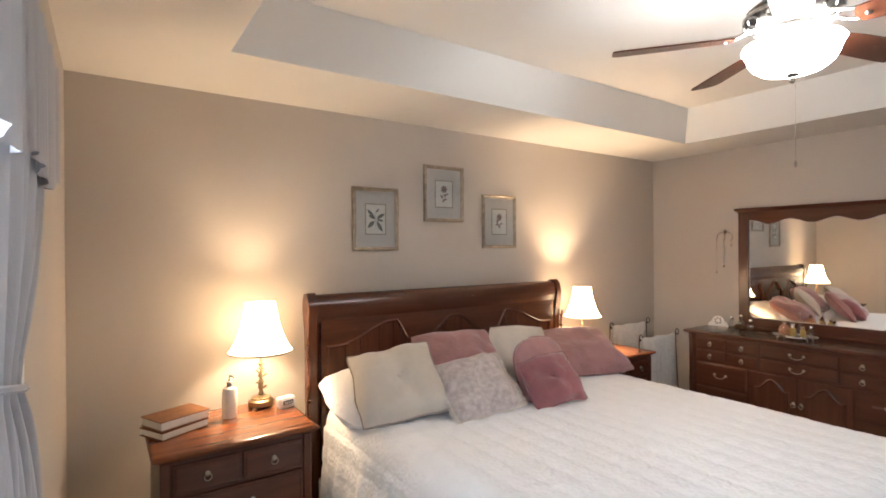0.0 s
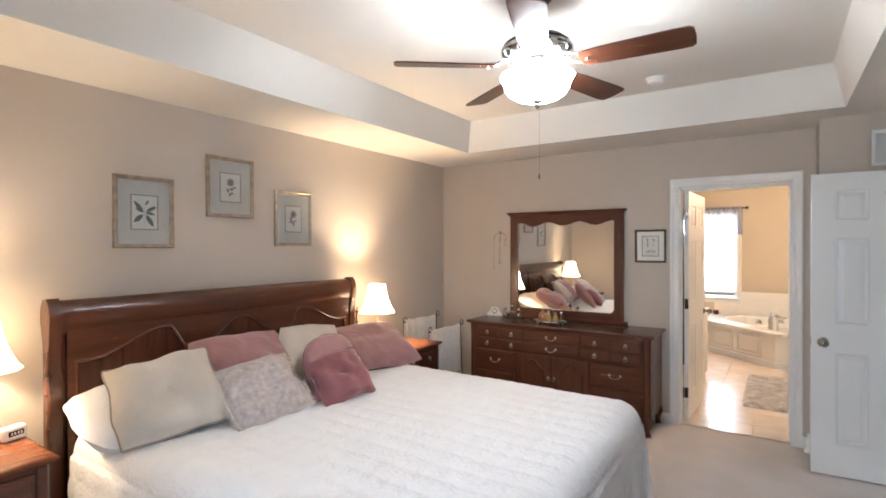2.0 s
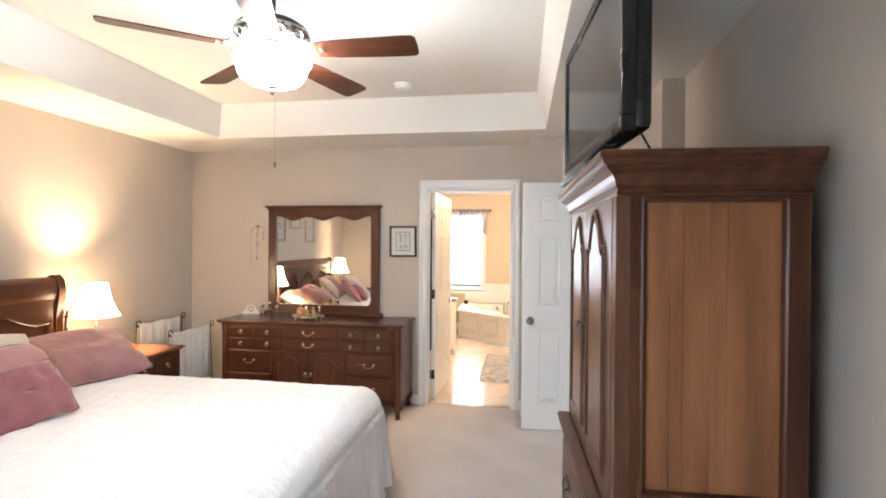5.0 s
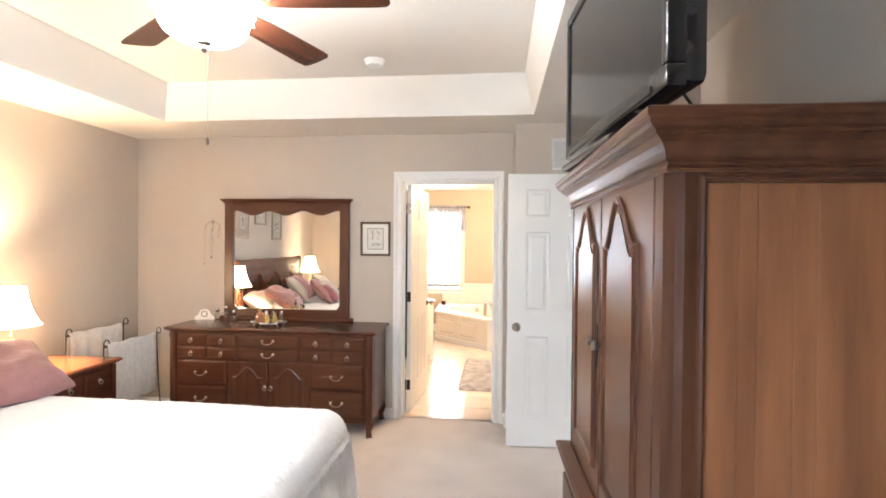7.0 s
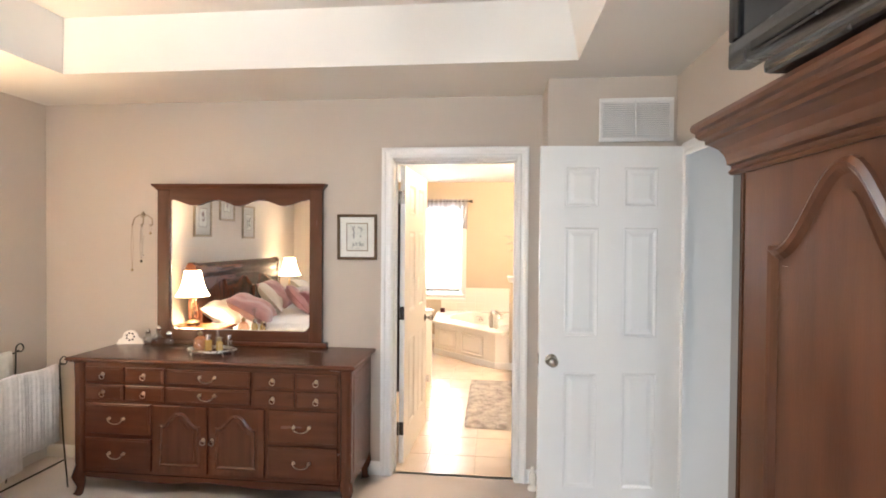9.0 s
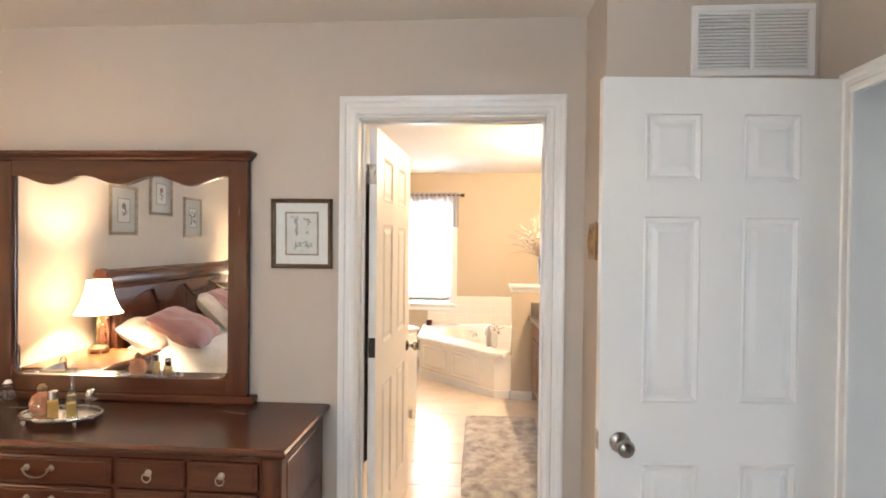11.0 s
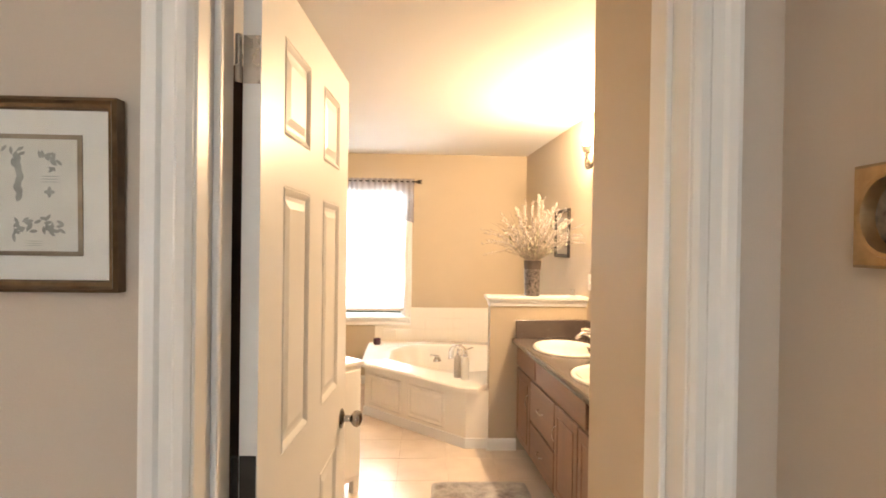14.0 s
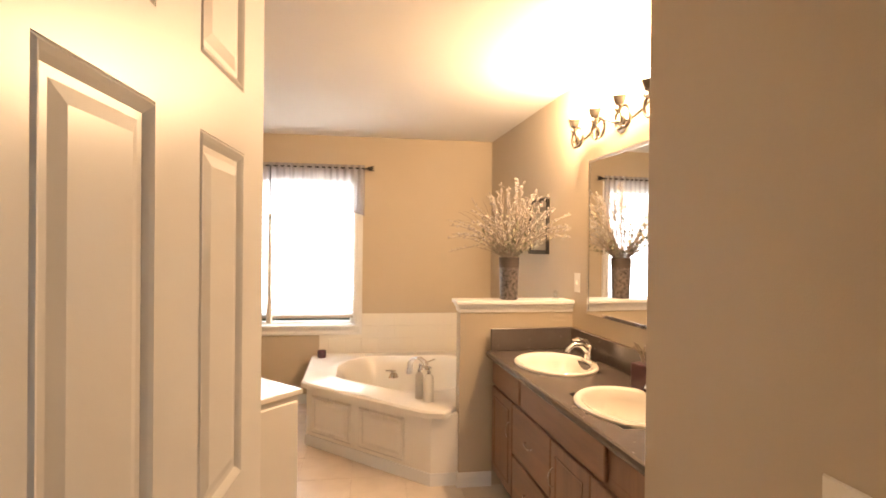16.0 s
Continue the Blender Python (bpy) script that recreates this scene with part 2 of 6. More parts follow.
def lathe(bm, profile, n=24, c=(0, 0, 0), wave=None):
    """Turns (radius, height) pairs round the upright axis at c."""
    rings = []
    for r, z in profile:
        if r < 1e-5:
            rings.append([bm.verts.new((c[0], c[1], c[2] + z))])
        else:
            rings.append([bm.verts.new((c[0] + r * math.cos(a) * (wave(a, z) if wave else 1), c[1] + r * math.sin(a) * (wave(a, z) if wave else 1), c[2] + z)) for a in (2 * math.pi * i / n for i in range(n))])
    for p, q in zip(rings, rings[1:]):
        if len(p) == 1 and len(q) == 1:
            continue
        for i in range(n):
            j = (i + 1) % n
            if len(p) == 1:
                bm.faces.new((p[0], q[j], q[i]))
            elif len(q) == 1:
                bm.faces.new((p[i], p[j], q[0]))
            else:
                bm.faces.new((p[i], p[j], q[j], q[i]))
    return bm


def L(profile, n=24, c=(0, 0, 0), wave=None):
    return lathe(bmesh.new(), profile, n, c, wave)


def tube(bm, pts, r, n=8, taper=None):
    """A round bar along points; taper: a radius for each point."""
    pts = [Vector(p) for p in pts]
    rings, side = [], None
    for i, p in enumerate(pts):
        d = (pts[min(i + 1, len(pts) - 1)] - pts[max(i - 1, 0)]).normalized()
        if side is None or abs(side.dot(d)) > 0.95:
            side = d.orthogonal()
        side = (side - d * side.dot(d)).normalized()
        up = d.cross(side)
        rr = taper[i] if taper else r
        rings.append([bm.verts.new(p + rr * (math.cos(a) * side + math.sin(a) * up)) for a in (2 * math.pi * k / n for k in range(n))])
    for p, q in zip(rings, rings[1:]):
        for i in range(n):
            bm.faces.new((p[i], p[(i + 1) % n], q[(i + 1) % n], q[i]))
    bm.faces.new(rings[0][::-1])
    bm.faces.new(rings[-1])
    return bm


def T(pts, r, n=8, taper=None):
    return tube(bmesh.new(), pts, r, n, taper)


def sweep(bm, profile, path, closed=False, up=(0, 0, 1)):
    """Sweeps a flat profile (out, up) along a level path with mitred corners; out is to the right of the way."""
    path = [Vector(p) for p in path]
    n, rings, up = len(path), [], Vector(up)
    for i, p in enumerate(path):
        a = path[i] - path[i - 1] if (i or closed) else path[1] - path[0]
        b = path[(i + 1) % n] - path[i] if (i < n - 1 or closed) else a
        a, b = a.normalized(), b.normalized()
        ra, rb = a.cross(up), b.cross(up)
        mit = (ra + rb)
        mit = mit / max(1e-6, mit.length_squared) * 2
        rings.append([bm.verts.new(p + mit * u + up * w) for u, w in profile])
    k = len(profile)
    pairs = list(zip(rings, rings[1:])) + ([(rings[-1], rings[0])] if closed else [])
    for p, q in pairs:
        for i in range(k):
            bm.faces.new((p[i], p[(i + 1) % k], q[(i + 1) % k], q[i]))
    if not closed:
        bm.faces.new(rings[0][::-1])
        bm.faces.new(rings[-1])
    return bm


def S(profile, path, closed=False, up=(0, 0, 1)):
    return sweep(bmesh.new(), profile, path, closed, up)


def prism(bm, outline, z0, z1, axis="z"):
    """A slab from a flat outline of (a, b) pairs; axis: the way it is thick."""
    def at(a, b, c):
        return {"z": (a, b, c), "y": (a, c, b), "x": (c, a, b)}[axis]
    lo = [bm.verts.new(at(a, b, z0)) for a, b in outline]
    hi = [bm.verts.new(at(a, b, z1)) for a, b in outline]
    bm.faces.new(lo[::-1])
    bm.faces.new(hi)
    for i in range(len(outline)):
        j = (i + 1) % len(outline)
        bm.faces.new((lo[i], lo[j], hi[j], hi[i]))
    return bm


def P(outline, z0, z1, axis="z"):
    return prism(bmesh.new(), outline, z0, z1, axis)

# ---- the setting ----
XE, YN, YS, XW = 4.945, 3.315, -0.92, 0.01      # bedroom walls
ZC, ZT = 2.455, 2.735                            # soffit and tray ceiling
DY0, DY1, DZ = 0.055, 0.850, 2.06                # bathroom doorway in the east wall
EX0, EX1 = 3.735, 4.515                           # hall doorway in the south wall
XB, YV, YB = 9.475, -0.62, 2.3                   # bathroom: window wall, vanity wall, north wall
WX = 5.085                                       # bathroom side of the bedroom's east wall

setting("floor", B(-1.5, -2.6, -0.12, 5.0, 3.45, 0.0), CARPET, "pale beige cut-pile bedroom carpet")
setting("wall_north", B(-0.2, YN, 0, WX, YN + 0.12, 2.9), WALL, "matt warm beige painted wall behind the bed")
bm = bmesh.new()
box(bm, XE, DY1, 0, WX, YN, 2.9)
box(bm, XE, DY0, DZ, WX, DY1, 2.9)
box(bm, XE, -0.10, 0, WX, DY0, 2.9)
setting("wall_east", bm, WALL, "matt warm beige painted wall with the bathroom doorway")
setting("wall_jog", B(4.625, -0.22, 0, 5.86, -0.10, 2.9), WALL, "short beige wall beside the bathroom doorway")
setting("wall_alcove", B(4.625, -1.04, 0, 4.745, -0.22, 2.9), WALL, "beige wall with an air return grille")
bm = bmesh.new()
YD, XD = -0.80, 3.2                              # the wall steps forward towards the hall doorway
box(bm, -0.2, YS - 0.12, 0, XD, YS, 2.9)
box(bm, XD, YS - 0.12, 0, EX0, YD, 2.9)
box(bm, EX0, YS - 0.12, DZ, EX1, YD, 2.9)
box(bm, EX1, YS - 0.12, 0, 4.625, YD, 2.9)
setting("wall_south", bm, WALL, "beige wall behind the armoire with the hall doorway")
bm = bmesh.new()
WY0, WY1, WZ0, WZ1 = 0.0, 1.5, 0.65, 1.95
box(bm, XW - 0.14, YS, 0, XW, WY0, 2.9)
box(bm, XW - 0.14, WY1, 0, XW, YN, 2.9)
box(bm, XW - 0.14, WY0, 0, XW, WY1, WZ0)
box(bm, XW - 0.14, WY0, WZ1, XW, WY1, 2.9)
setting("wall_west", bm, WALL, "beige wall with a curtained window")

# tray ceiling: level soffit all round, sloping sides, raised middle
TX0, TX1, TY0, TY1, TI = 0.645, 4.345, -0.22, 2.625, 0.07
bm = bmesh.new()
box(bm, XW, TY1, ZC, XE, YN, ZC + 0.1)
box(bm, XW, YS, ZC, XE, TY0, ZC + 0.1)
box(bm, XW, TY0, ZC, TX0, TY1, ZC + 0.1)
box(bm, TX1, TY0, ZC, XE, TY1, ZC + 0.1)
setting("ceiling_soffit", bm, CEIL, "flat cream soffit round the tray ceiling")
bm = bmesh.new()
lo = [bm.verts.new(p) for p in ((TX0, TY0, ZC), (TX1, TY0, ZC), (TX1, TY1, ZC), (TX0, TY1, ZC))]
hi = [bm.verts.new(p) for p in ((TX0 + TI, TY0 + TI, ZT), (TX1 - TI, TY0 + TI, ZT), (TX1 - TI, TY1 - TI, ZT), (TX0 + TI, TY1 - TI, ZT))]
ou = [bm.verts.new(p) for p in ((TX0 - 0.05, TY0 - 0.05, ZC + 0.1), (TX1 + 0.05, TY0 - 0.05, ZC + 0.1), (TX1 + 0.05, TY1 + 0.05, ZC + 0.1), (TX0 - 0.05, TY1 + 0.05, ZC + 0.1))]
ot = [bm.verts.new((v.co.x, v.co.y, ZT + 0.08)) for v in ou]
for i in range(4):
    j = (i + 1) % 4
    bm.faces.new((lo[i], lo[j], hi[j], hi[i]))
    bm.faces.new((ou[i], ou[j], ot[j], ot[i]))
bm.faces.new(hi)
bm.faces.new(ot)
setting("ceiling_tray", bm, CEIL, "raised off-white tray ceiling with sloping sides")
setting("roof_slab", B(-0.3, -2.7, 2.9, 9.8, 3.6, 3.0), CEIL)

# bathroom shell
setting("bath_floor", B(5.0, -1.0, -0.12, 9.6, 2.45, -0.003), GROUT, "grout bed of the tiled bathroom floor")
bm = bmesh.new()
BWY0, BWY1, BWZ0, BWZ1 = 0.69, 1.62, 0.70, 2.06
box(bm, XB, -0.75, 0, XB + 0.14, BWY0, 2.9)
box(bm, XB, BWY1, 0, XB + 0.14, YB, 2.9)
box(bm, XB, BWY0, 0, XB + 0.14, BWY1, BWZ0)
box(bm, XB, BWY0, BWZ1, XB + 0.14, BWY1, 2.9)
setting("bath_wall_east", bm, BATH_WALL, "tan painted wall with a bright shaded window")
VAN = pose(XB, -0.606, 0, 0, 0, 3.4)             # the vanity wall stands slightly askew
bm = B(-3.75, -0.12, 0, 0.1, 0, 2.9)
bm.transform(VAN)
setting("bath_wall_vanity", bm, BATH_WALL, "tan painted wall above the vanity")
setting("bath_wall_end", B(5.74, -0.95, 0, 5.86, -0.22, 2.9), BATH_WALL, "tan wall end beside the vanity")
setting("bath_wall_north", B(WX, YB, 0, XB + 0.14, YB + 0.12, 2.9), BATH_WALL, "tan bathroom wall")
setting("bath_wall_entry", B(WX, -0.10, 0, 5.86, -0.096, ZC), BATH_WALL, "tan entry wall with a light switch")
bm = bmesh.new()
box(bm, WX, -1.0, ZC, XB, YB, ZC + 0.1)
setting("bath_ceiling", bm, CEIL, "cream bathroom ceiling")
# hall beyond the open bedroom door
bm = bmesh.new()
# far wall has an added, unseen opening for the hall's fill daylight
box(bm, 2.6, -2.6, 0, 3.4, -2.48, 2.9)
box(bm, 4.4, -2.6, 0, 5.0, -2.48, 2.9)
box(bm, 3.4, -2.6, 0, 4.4, -2.48, 0.75)
box(bm, 3.4, -2.6, 2.05, 4.4, -2.48, 2.9)
box(bm, 2.6, -2.48, 0, 2.72, YS - 0.12, 2.9)
box(bm, 4.88, -2.48, 0, 5.0, YS - 0.12, 2.9)
setting("hall_wall", bm, WALL, "plain beige hall wall")
setting("hall_ceiling", B(2.6, -2.6, ZC, 5.0, YS - 0.12, ZC + 0.1), CEIL)

# white door casings, jambs, baseboards
CASING = [(0.0, 0.0), (0.0, 0.010), (0.008, 0.016), (0.022, 0.016), (0.028, 0.011), (0.046, 0.013), (0.052, 0.019), (0.066, 0.022), (0.074, 0.020), (0.074, 0.0)]
BASE = [(0.0, 0.0), (0.014, 0.0), (0.014, 0.060), (0.009, 0.078), (0.004, 0.085), (0.0, 0.085)]


def trim(name, bm, label):
    return setting(name, bm, WHITE, label)


trim("trim_bath_door", S(CASING, [(XE, DY0, 0), (XE, DY0, DZ), (XE, DY1, DZ), (XE, DY1, 0)], up=(-1, 0, 0)), "white moulded casing round the bathroom doorway")
trim("trim_bath_door_inner", S(CASING, [(WX, DY1, 0), (WX, DY1, DZ), (WX, DY0, DZ), (WX, DY0, 0)], up=(1, 0, 0)), "white moulded casing on the bathroom side")
jamb = tagged(new("door_jamb_bath"), "white door jamb with stop", "", "", "structure")
for nm, q in (("jamb_leg", (XE - 0.004, DY0 - 0.012, 0, WX + 0.004, DY0 + 0.004, DZ)), ("jamb_leg", (XE - 0.004, DY1 - 0.004, 0, WX + 0.004, DY1 + 0.012, DZ)), ("jamb_head", (XE - 0.004, DY0 + 0.004, DZ - 0.012, WX + 0.004, DY1 - 0.004, DZ - 0.001)),
              ("door_stop", (XE + 0.055, DY0 + 0.004, 0, XE + 0.068, DY0 + 0.016, DZ - 0.012)), ("door_stop", (XE + 0.055, DY1 - 0.016, 0, XE + 0.068, DY1 - 0.004, DZ - 0.012)), ("door_stop", (XE + 0.055, DY0 + 0.016, DZ - 0.022, XE + 0.068, DY1 - 0.016, DZ - 0.012))):
    part(nm, B(*q, 0.002), WHITE, jamb)
trim("trim_hall_door", S(CASING, [(EX1, YD, 0), (EX1, YD, DZ), (EX0, YD, DZ), (EX0, YD, 0)], up=(0, 1, 0)), "white moulded casing round the hall doorway")
bm = bmesh.new()
box(bm, EX0, YS - 0.124, 0, EX0 + 0.016, YD + 0.004, DZ, 0.002)
box(bm, EX1 - 0.016, YS - 0.124, 0, EX1, YD + 0.004, DZ, 0.002)
box(bm, EX0, YS - 0.124, DZ - 0.016, EX1, YD + 0.004, DZ, 0.002)
trim("door_jamb_hall", bm, "white door jamb")


def skirting(*path):
    return trim("baseboard", S(BASE, path), "white painted baseboard")


skirting((XW, YN, 0), (XE, YN, 0), (XE, DY1 + 0.074, 0))
skirting((XE, DY0 - 0.074, 0), (XE, -0.10, 0), (4.625, -0.10, 0), (4.625, YD, 0), (EX1 + 0.074, YD, 0))
skirting((EX0 - 0.074, YD, 0), (XD, YD, 0), (XD, YS, 0), (XW, YS, 0), (XW, YN - 0.02, 0))
skirting((WX, DY0 - 0.074, 0), (WX, -0.096, 0))
skirting((XB, YB, 0), (XB, 1.07, 0))

# window in the bathroom
win = tagged(new("window_1"), "bright white bathroom window with a closed pleated shade", "window", "", "structure")
part("window_casing", S(CASING, [(XB, BWY0, BWZ0), (XB, BWY0, BWZ1), (XB, BWY1, BWZ1), (XB, BWY1, BWZ0)], closed=True, up=(-1, 0, 0)), WHITE, win)
bm = bmesh.new()
for a, b, c, d in ((BWY0, BWZ0, BWY0 + 0.04, BWZ1), (BWY1 - 0.04, BWZ0, BWY1, BWZ1), (BWY0 + 0.04, BWZ0, BWY1 - 0.04, BWZ0 + 0.045), (BWY0 + 0.04, BWZ1 - 0.04, BWY1 - 0.04, BWZ1), (BWY0 + 0.04, 1.36, BWY1 - 0.04, 1.40)):
    box(bm, XB + 0.055, a, b, XB + 0.095, c, d, 0.003)
part("window_frame", bm, WHITE, win)
part("window_sill", B(XB - 0.045, BWY0 - 0.06, BWZ0 - 0.006, XB + 0.06, BWY1 + 0.06, BWZ0 + 0.016, 0.005, 2), WHITE, win)
pane = part("pane", B(XB + 0.072, BWY0 + 0.04, BWZ0 + 0.04, XB + 0.076, BWY1 - 0.04, BWZ1 - 0.04), GLASS, win)
pane.visible_shadow = False
# window in the bedroom
win = tagged(new("window_2"), "white bedroom window behind a tied-back sheer curtain", "window", "", "structure")
part("window_casing", S(CASING, [(XW, WY1, WZ0), (XW, WY1, WZ1), (XW, WY0, WZ1), (XW, WY0, WZ0)], closed=True, up=(1, 0, 0)), WHITE, win)
bm = bmesh.new()
for a, b, c, d in ((WY0, WZ0, WY0 + 0.04, WZ1), (WY1 - 0.04, WZ0, WY1, WZ1), (WY0 + 0.04, WZ0, WY1 - 0.04, WZ0 + 0.045), (WY0 + 0.04, WZ1 - 0.04, WY1 - 0.04, WZ1), (WY0 + 0.04, 1.29, WY1 - 0.04, 1.33)):
    box(bm, XW - 0.10, a, b, XW - 0.06, c, d, 0.003)
part("window_frame", bm, WHITE, win)
pane = part("pane", B(XW - 0.082, WY0 + 0.04, WZ0 + 0.04, XW - 0.078, WY1 - 0.04, WZ1 - 0.04), GLASS, win)
pane.visible_shadow = False
setting("ground", B(-300, -300, -0.6, 300, 300, -0.5), material("lawn", (0.07, 0.10, 0.035), 0.95, scale=2))

# ---- doors ----
def panel_door(name, label, width, m, knob_side):
    """A six-panel moulded door; its hinge edge is at the origin and it runs along +x, both faces panelled."""
    d = tagged(new(name), label, "door", "", "structure")
    d.matrix_basis = m
    h, t = 2.042, 0.035
    part("slab", B(0, -t + 0.006, 0.012, width, -0.006, h, 0.0), WHITE, d)
    st, rails = 0.130, ((0.012, 0.22), (0.84, 1.03), (1.61, 1.72), (1.93, h))
    mid = width / 2
    cols = ((st, mid - 0.065), (mid + 0.065, width - st))
    bm = bmesh.new()
    for y0, y1 in ((-0.006, 0.0), (-t, -t + 0.006)):
        for a, b in ((0, st), (mid - 0.065, mid + 0.065), (width - st, width)):
            box(bm, a, y0, 0.012, b, y1, h)
        for a, b in rails:
            for c0, c1 in cols:
                box(bm, c0, y0, a, c1, y1, b)
    part("stile_and_rail", bm, WHITE, d)
    for c0, c1 in cols:
        for (z0, z1) in ((0.22, 0.84), (1.03, 1.61), (1.72, 1.93)):
            bm = bmesh.new()
            for y0, y1, s in ((-0.006, -0.0005, 1), (-t + 0.006, -t + 0.0005, -1)):
                prof = [(0.0, 0.004), (0.005, 0.008), (0.011, 0.005), (0.018, 0.0005), (0.018, -0.002), (0.0, -0.002)]
                # moulding that frames the panel
                pts = [(c0, y0, z0), (c1, y0, z0), (c1, y0, z1), (c0, y0, z1)]
                if s < 0:
                    pts = pts[::-1]
                sweep(bm, [(-u, w) for u, w in prof], pts[::-1], True, (0, s, 0))
                i, k = 0.028, 0.046
                a = [bm.verts.new((x, y0, z)) for x, z in ((c0 + i, z0 + i), (c1 - i, z0 + i), (c1 - i, z1 - i), (c0 + i, z1 - i))]
                b = [bm.verts.new((x, y0 + s * 0.005, z)) for x, z in ((c0 + k, z0 + k), (c1 - k, z0 + k), (c1 - k, z1 - k), (c0 + k, z1 - k))]
                for q in range(4):
                    bm.faces.new((a[q], a[(q + 1) % 4], b[(q + 1) % 4], b[q]))
                bm.faces.new(b)
            part("panel", bm, WHITE, d)
    kz, kx = 0.905, width - 0.065
    for s, y in ((1, 0.0), (-1, -t)):
        bm = L([(0.0, 0.0), (0.032, 0.0), (0.033, 0.004), (0.026, 0.008), (0.011, 0.012), (0.010, 0.032), (0.018, 0.038), (0.026, 0.047), (0.0275, 0.056), (0.022, 0.066), (0.010, 0.071), (0.0, 0.072)], 20)
        bm.transform(Matrix.Translation((kx, y, kz)) @ Matrix.Rotation(radians(-90 * s), 4, "X"))
        part("knob", bm, KNOB, d, "antique nickel door knob", True)
    part("latch", B(width - 0.0005, -t + 0.006, kz - 0.03, width + 0.002, -0.006, kz + 0.03, 0.0), NICKEL, d, "nickel latch plate")
    for z in (0.25, 1.04, 1.83):
        bm = T([(-0.006, knob_side * 0.006 - (t if knob_side < 0 else 0), z - 0.045), (-0.006, knob_side * 0.006 - (t if knob_side < 0 else 0), z + 0.045)], 0.006, 10)
        box(bm, -0.0025, -t + 0.002, z - 0.045, -0.0005, -0.002, z + 0.045)
        part("hinge", bm, IRON if z < 1.5 else NICKEL, d, "worn metal butt hinge")
    return d


panel_door("door_1", "white six-panel bathroom door standing half open", 0.785, pose(5.096, 0.832, 0, 0, 0, -3.1), 1)
panel_door("door_2", "white six-panel hall door folded back against the wall", 0.745, pose(4.492, -0.790, 0, 0, 0, 94.0), 1)

# guessed robe shape, added behind the bathroom door to darken its shaded hinge gap
rb = thing("hinge_gap_filler", "dark brown robe-shaped filler that darkens the bathroom door's hinge gap", "robe", pose(5.24, 0.866, 0, 0, 0, -3.1))
GAP_BROWN = material("gap_shade_brown", (0.10, 0.060, 0.040), 0.9, scale=12, bump=0.4, bump_scale=200)
bm, rows = bmesh.new(), []
for z, w in ((1.86, 0.03), (1.80, 0.10), (1.6, 0.13), (1.2, 0.14), (0.8, 0.15), (0.45, 0.155)):
    rows.append([bm.verts.new((w * math.cos(a), 0.012 + 0.022 + 0.030 * math.sin(a) * (1 + 0.25 * math.sin(5 * a + z)), z)) for a in (2 * math.pi * k / 24 for k in range(24))])
for p, q in zip(rows, rows[1:]):
    for i in range(24):
        bm.faces.new((p[i], p[(i + 1) % 24], q[(i + 1) % 24], q[i]))
bm.faces.new(rows[0])
bm.faces.new(rows[-1][::-1])
part("cloth", bm, GAP_BROWN, rb, "", True)
part("hook", T([(0, -0.036, 1.90), (0, 0.02, 1.89), (0, 0.04, 1.86), (0, 0.05, 1.88)], 0.004, 6), NICKEL, rb)

# ---- bed ----
bed = thing("bed", "dark cherry sleigh bed with arched headboard panels", "bed", pose(2.23, 3.1, 0))
BX0, BX1 = -1.07, 1.07
part("headboard_panel", B(BX0 + 0.05, 0.045, 0.18, BX1 - 0.05, 0.075, 1.13, 0.003), WOOD, bed)
# rolled top rail
prof = [(0.060 - 0.055 * math.cos(radians(-40 + 260 * k / 14)), 1.205 + 0.083 * math.sin(radians(-40 + 260 * k / 14))) for k in range(15)]
face = [(0.034, 1.115), (0.014, 1.135)] + prof[2:] + [(0.09, 1.135), (0.076, 1.115)]
part("top_rail", P(face, BX0 + 0.03, BX1 - 0.03, "x"), WOOD, bed, "", True)
for s in (-1, 1):
    x0 = s * 1.07
    out = [(0.005, 0.0), (0.005, 0.55), (0.018, 0.85), (0.020, 1.0), (0.004, 1.10), (-0.006, 1.20), (0.012, 1.27), (0.045, 1.300), (0.085, 1.295), (0.112, 1.25), (0.116, 1.20), (0.104, 1.14), (0.085, 1.07), (0.080, 0.95), (0.080, 0.5), (0.080, 0.0)]
    post = part("side_post", P(out, min(x0, x0 - s * 0.055), max(x0, x0 - s * 0.055), "x"), WOOD_V, bed, "", True)
    bm = T([(x0 + s * 0.004, -0.004 + 0.012 * math.sin(k * 0.9), 0.55 + 0.045 * k) for k in range(12)], 0.008, 8)
    for k in range(6):
        lathe(bm, [(0, -0.012), (0.013, -0.006), (0.016, 0.0), (0.013, 0.006), (0, 0.012)], 8, (x0 + s * 0.002, 0.0, 0.58 + 0.085 * k))
    part("carving", bm, WOOD_V, post, "carved vine trim on the post", True)


def arch(w, z0, z1, rise, n=28, peak=0.0):
    """Outline of a panel with an ogee head between level shoulders, centred on 0; peak: where its top lies, -1 to 1."""
    pts = [(-w, z0), (w, z0), (w, z1)]
    for k in range(1, n):
        u = 1 - 2 * k / n
        a = (u - peak) / (1 - peak) if u > peak else (peak - u) / (1 + peak)
        f = min(1.0, max(0.0, (0.88 - a) / 0.84))
        pts.append((w * u, z1 + rise * f * f * (3 - 2 * f)))
    return pts + [(-w, z1)]


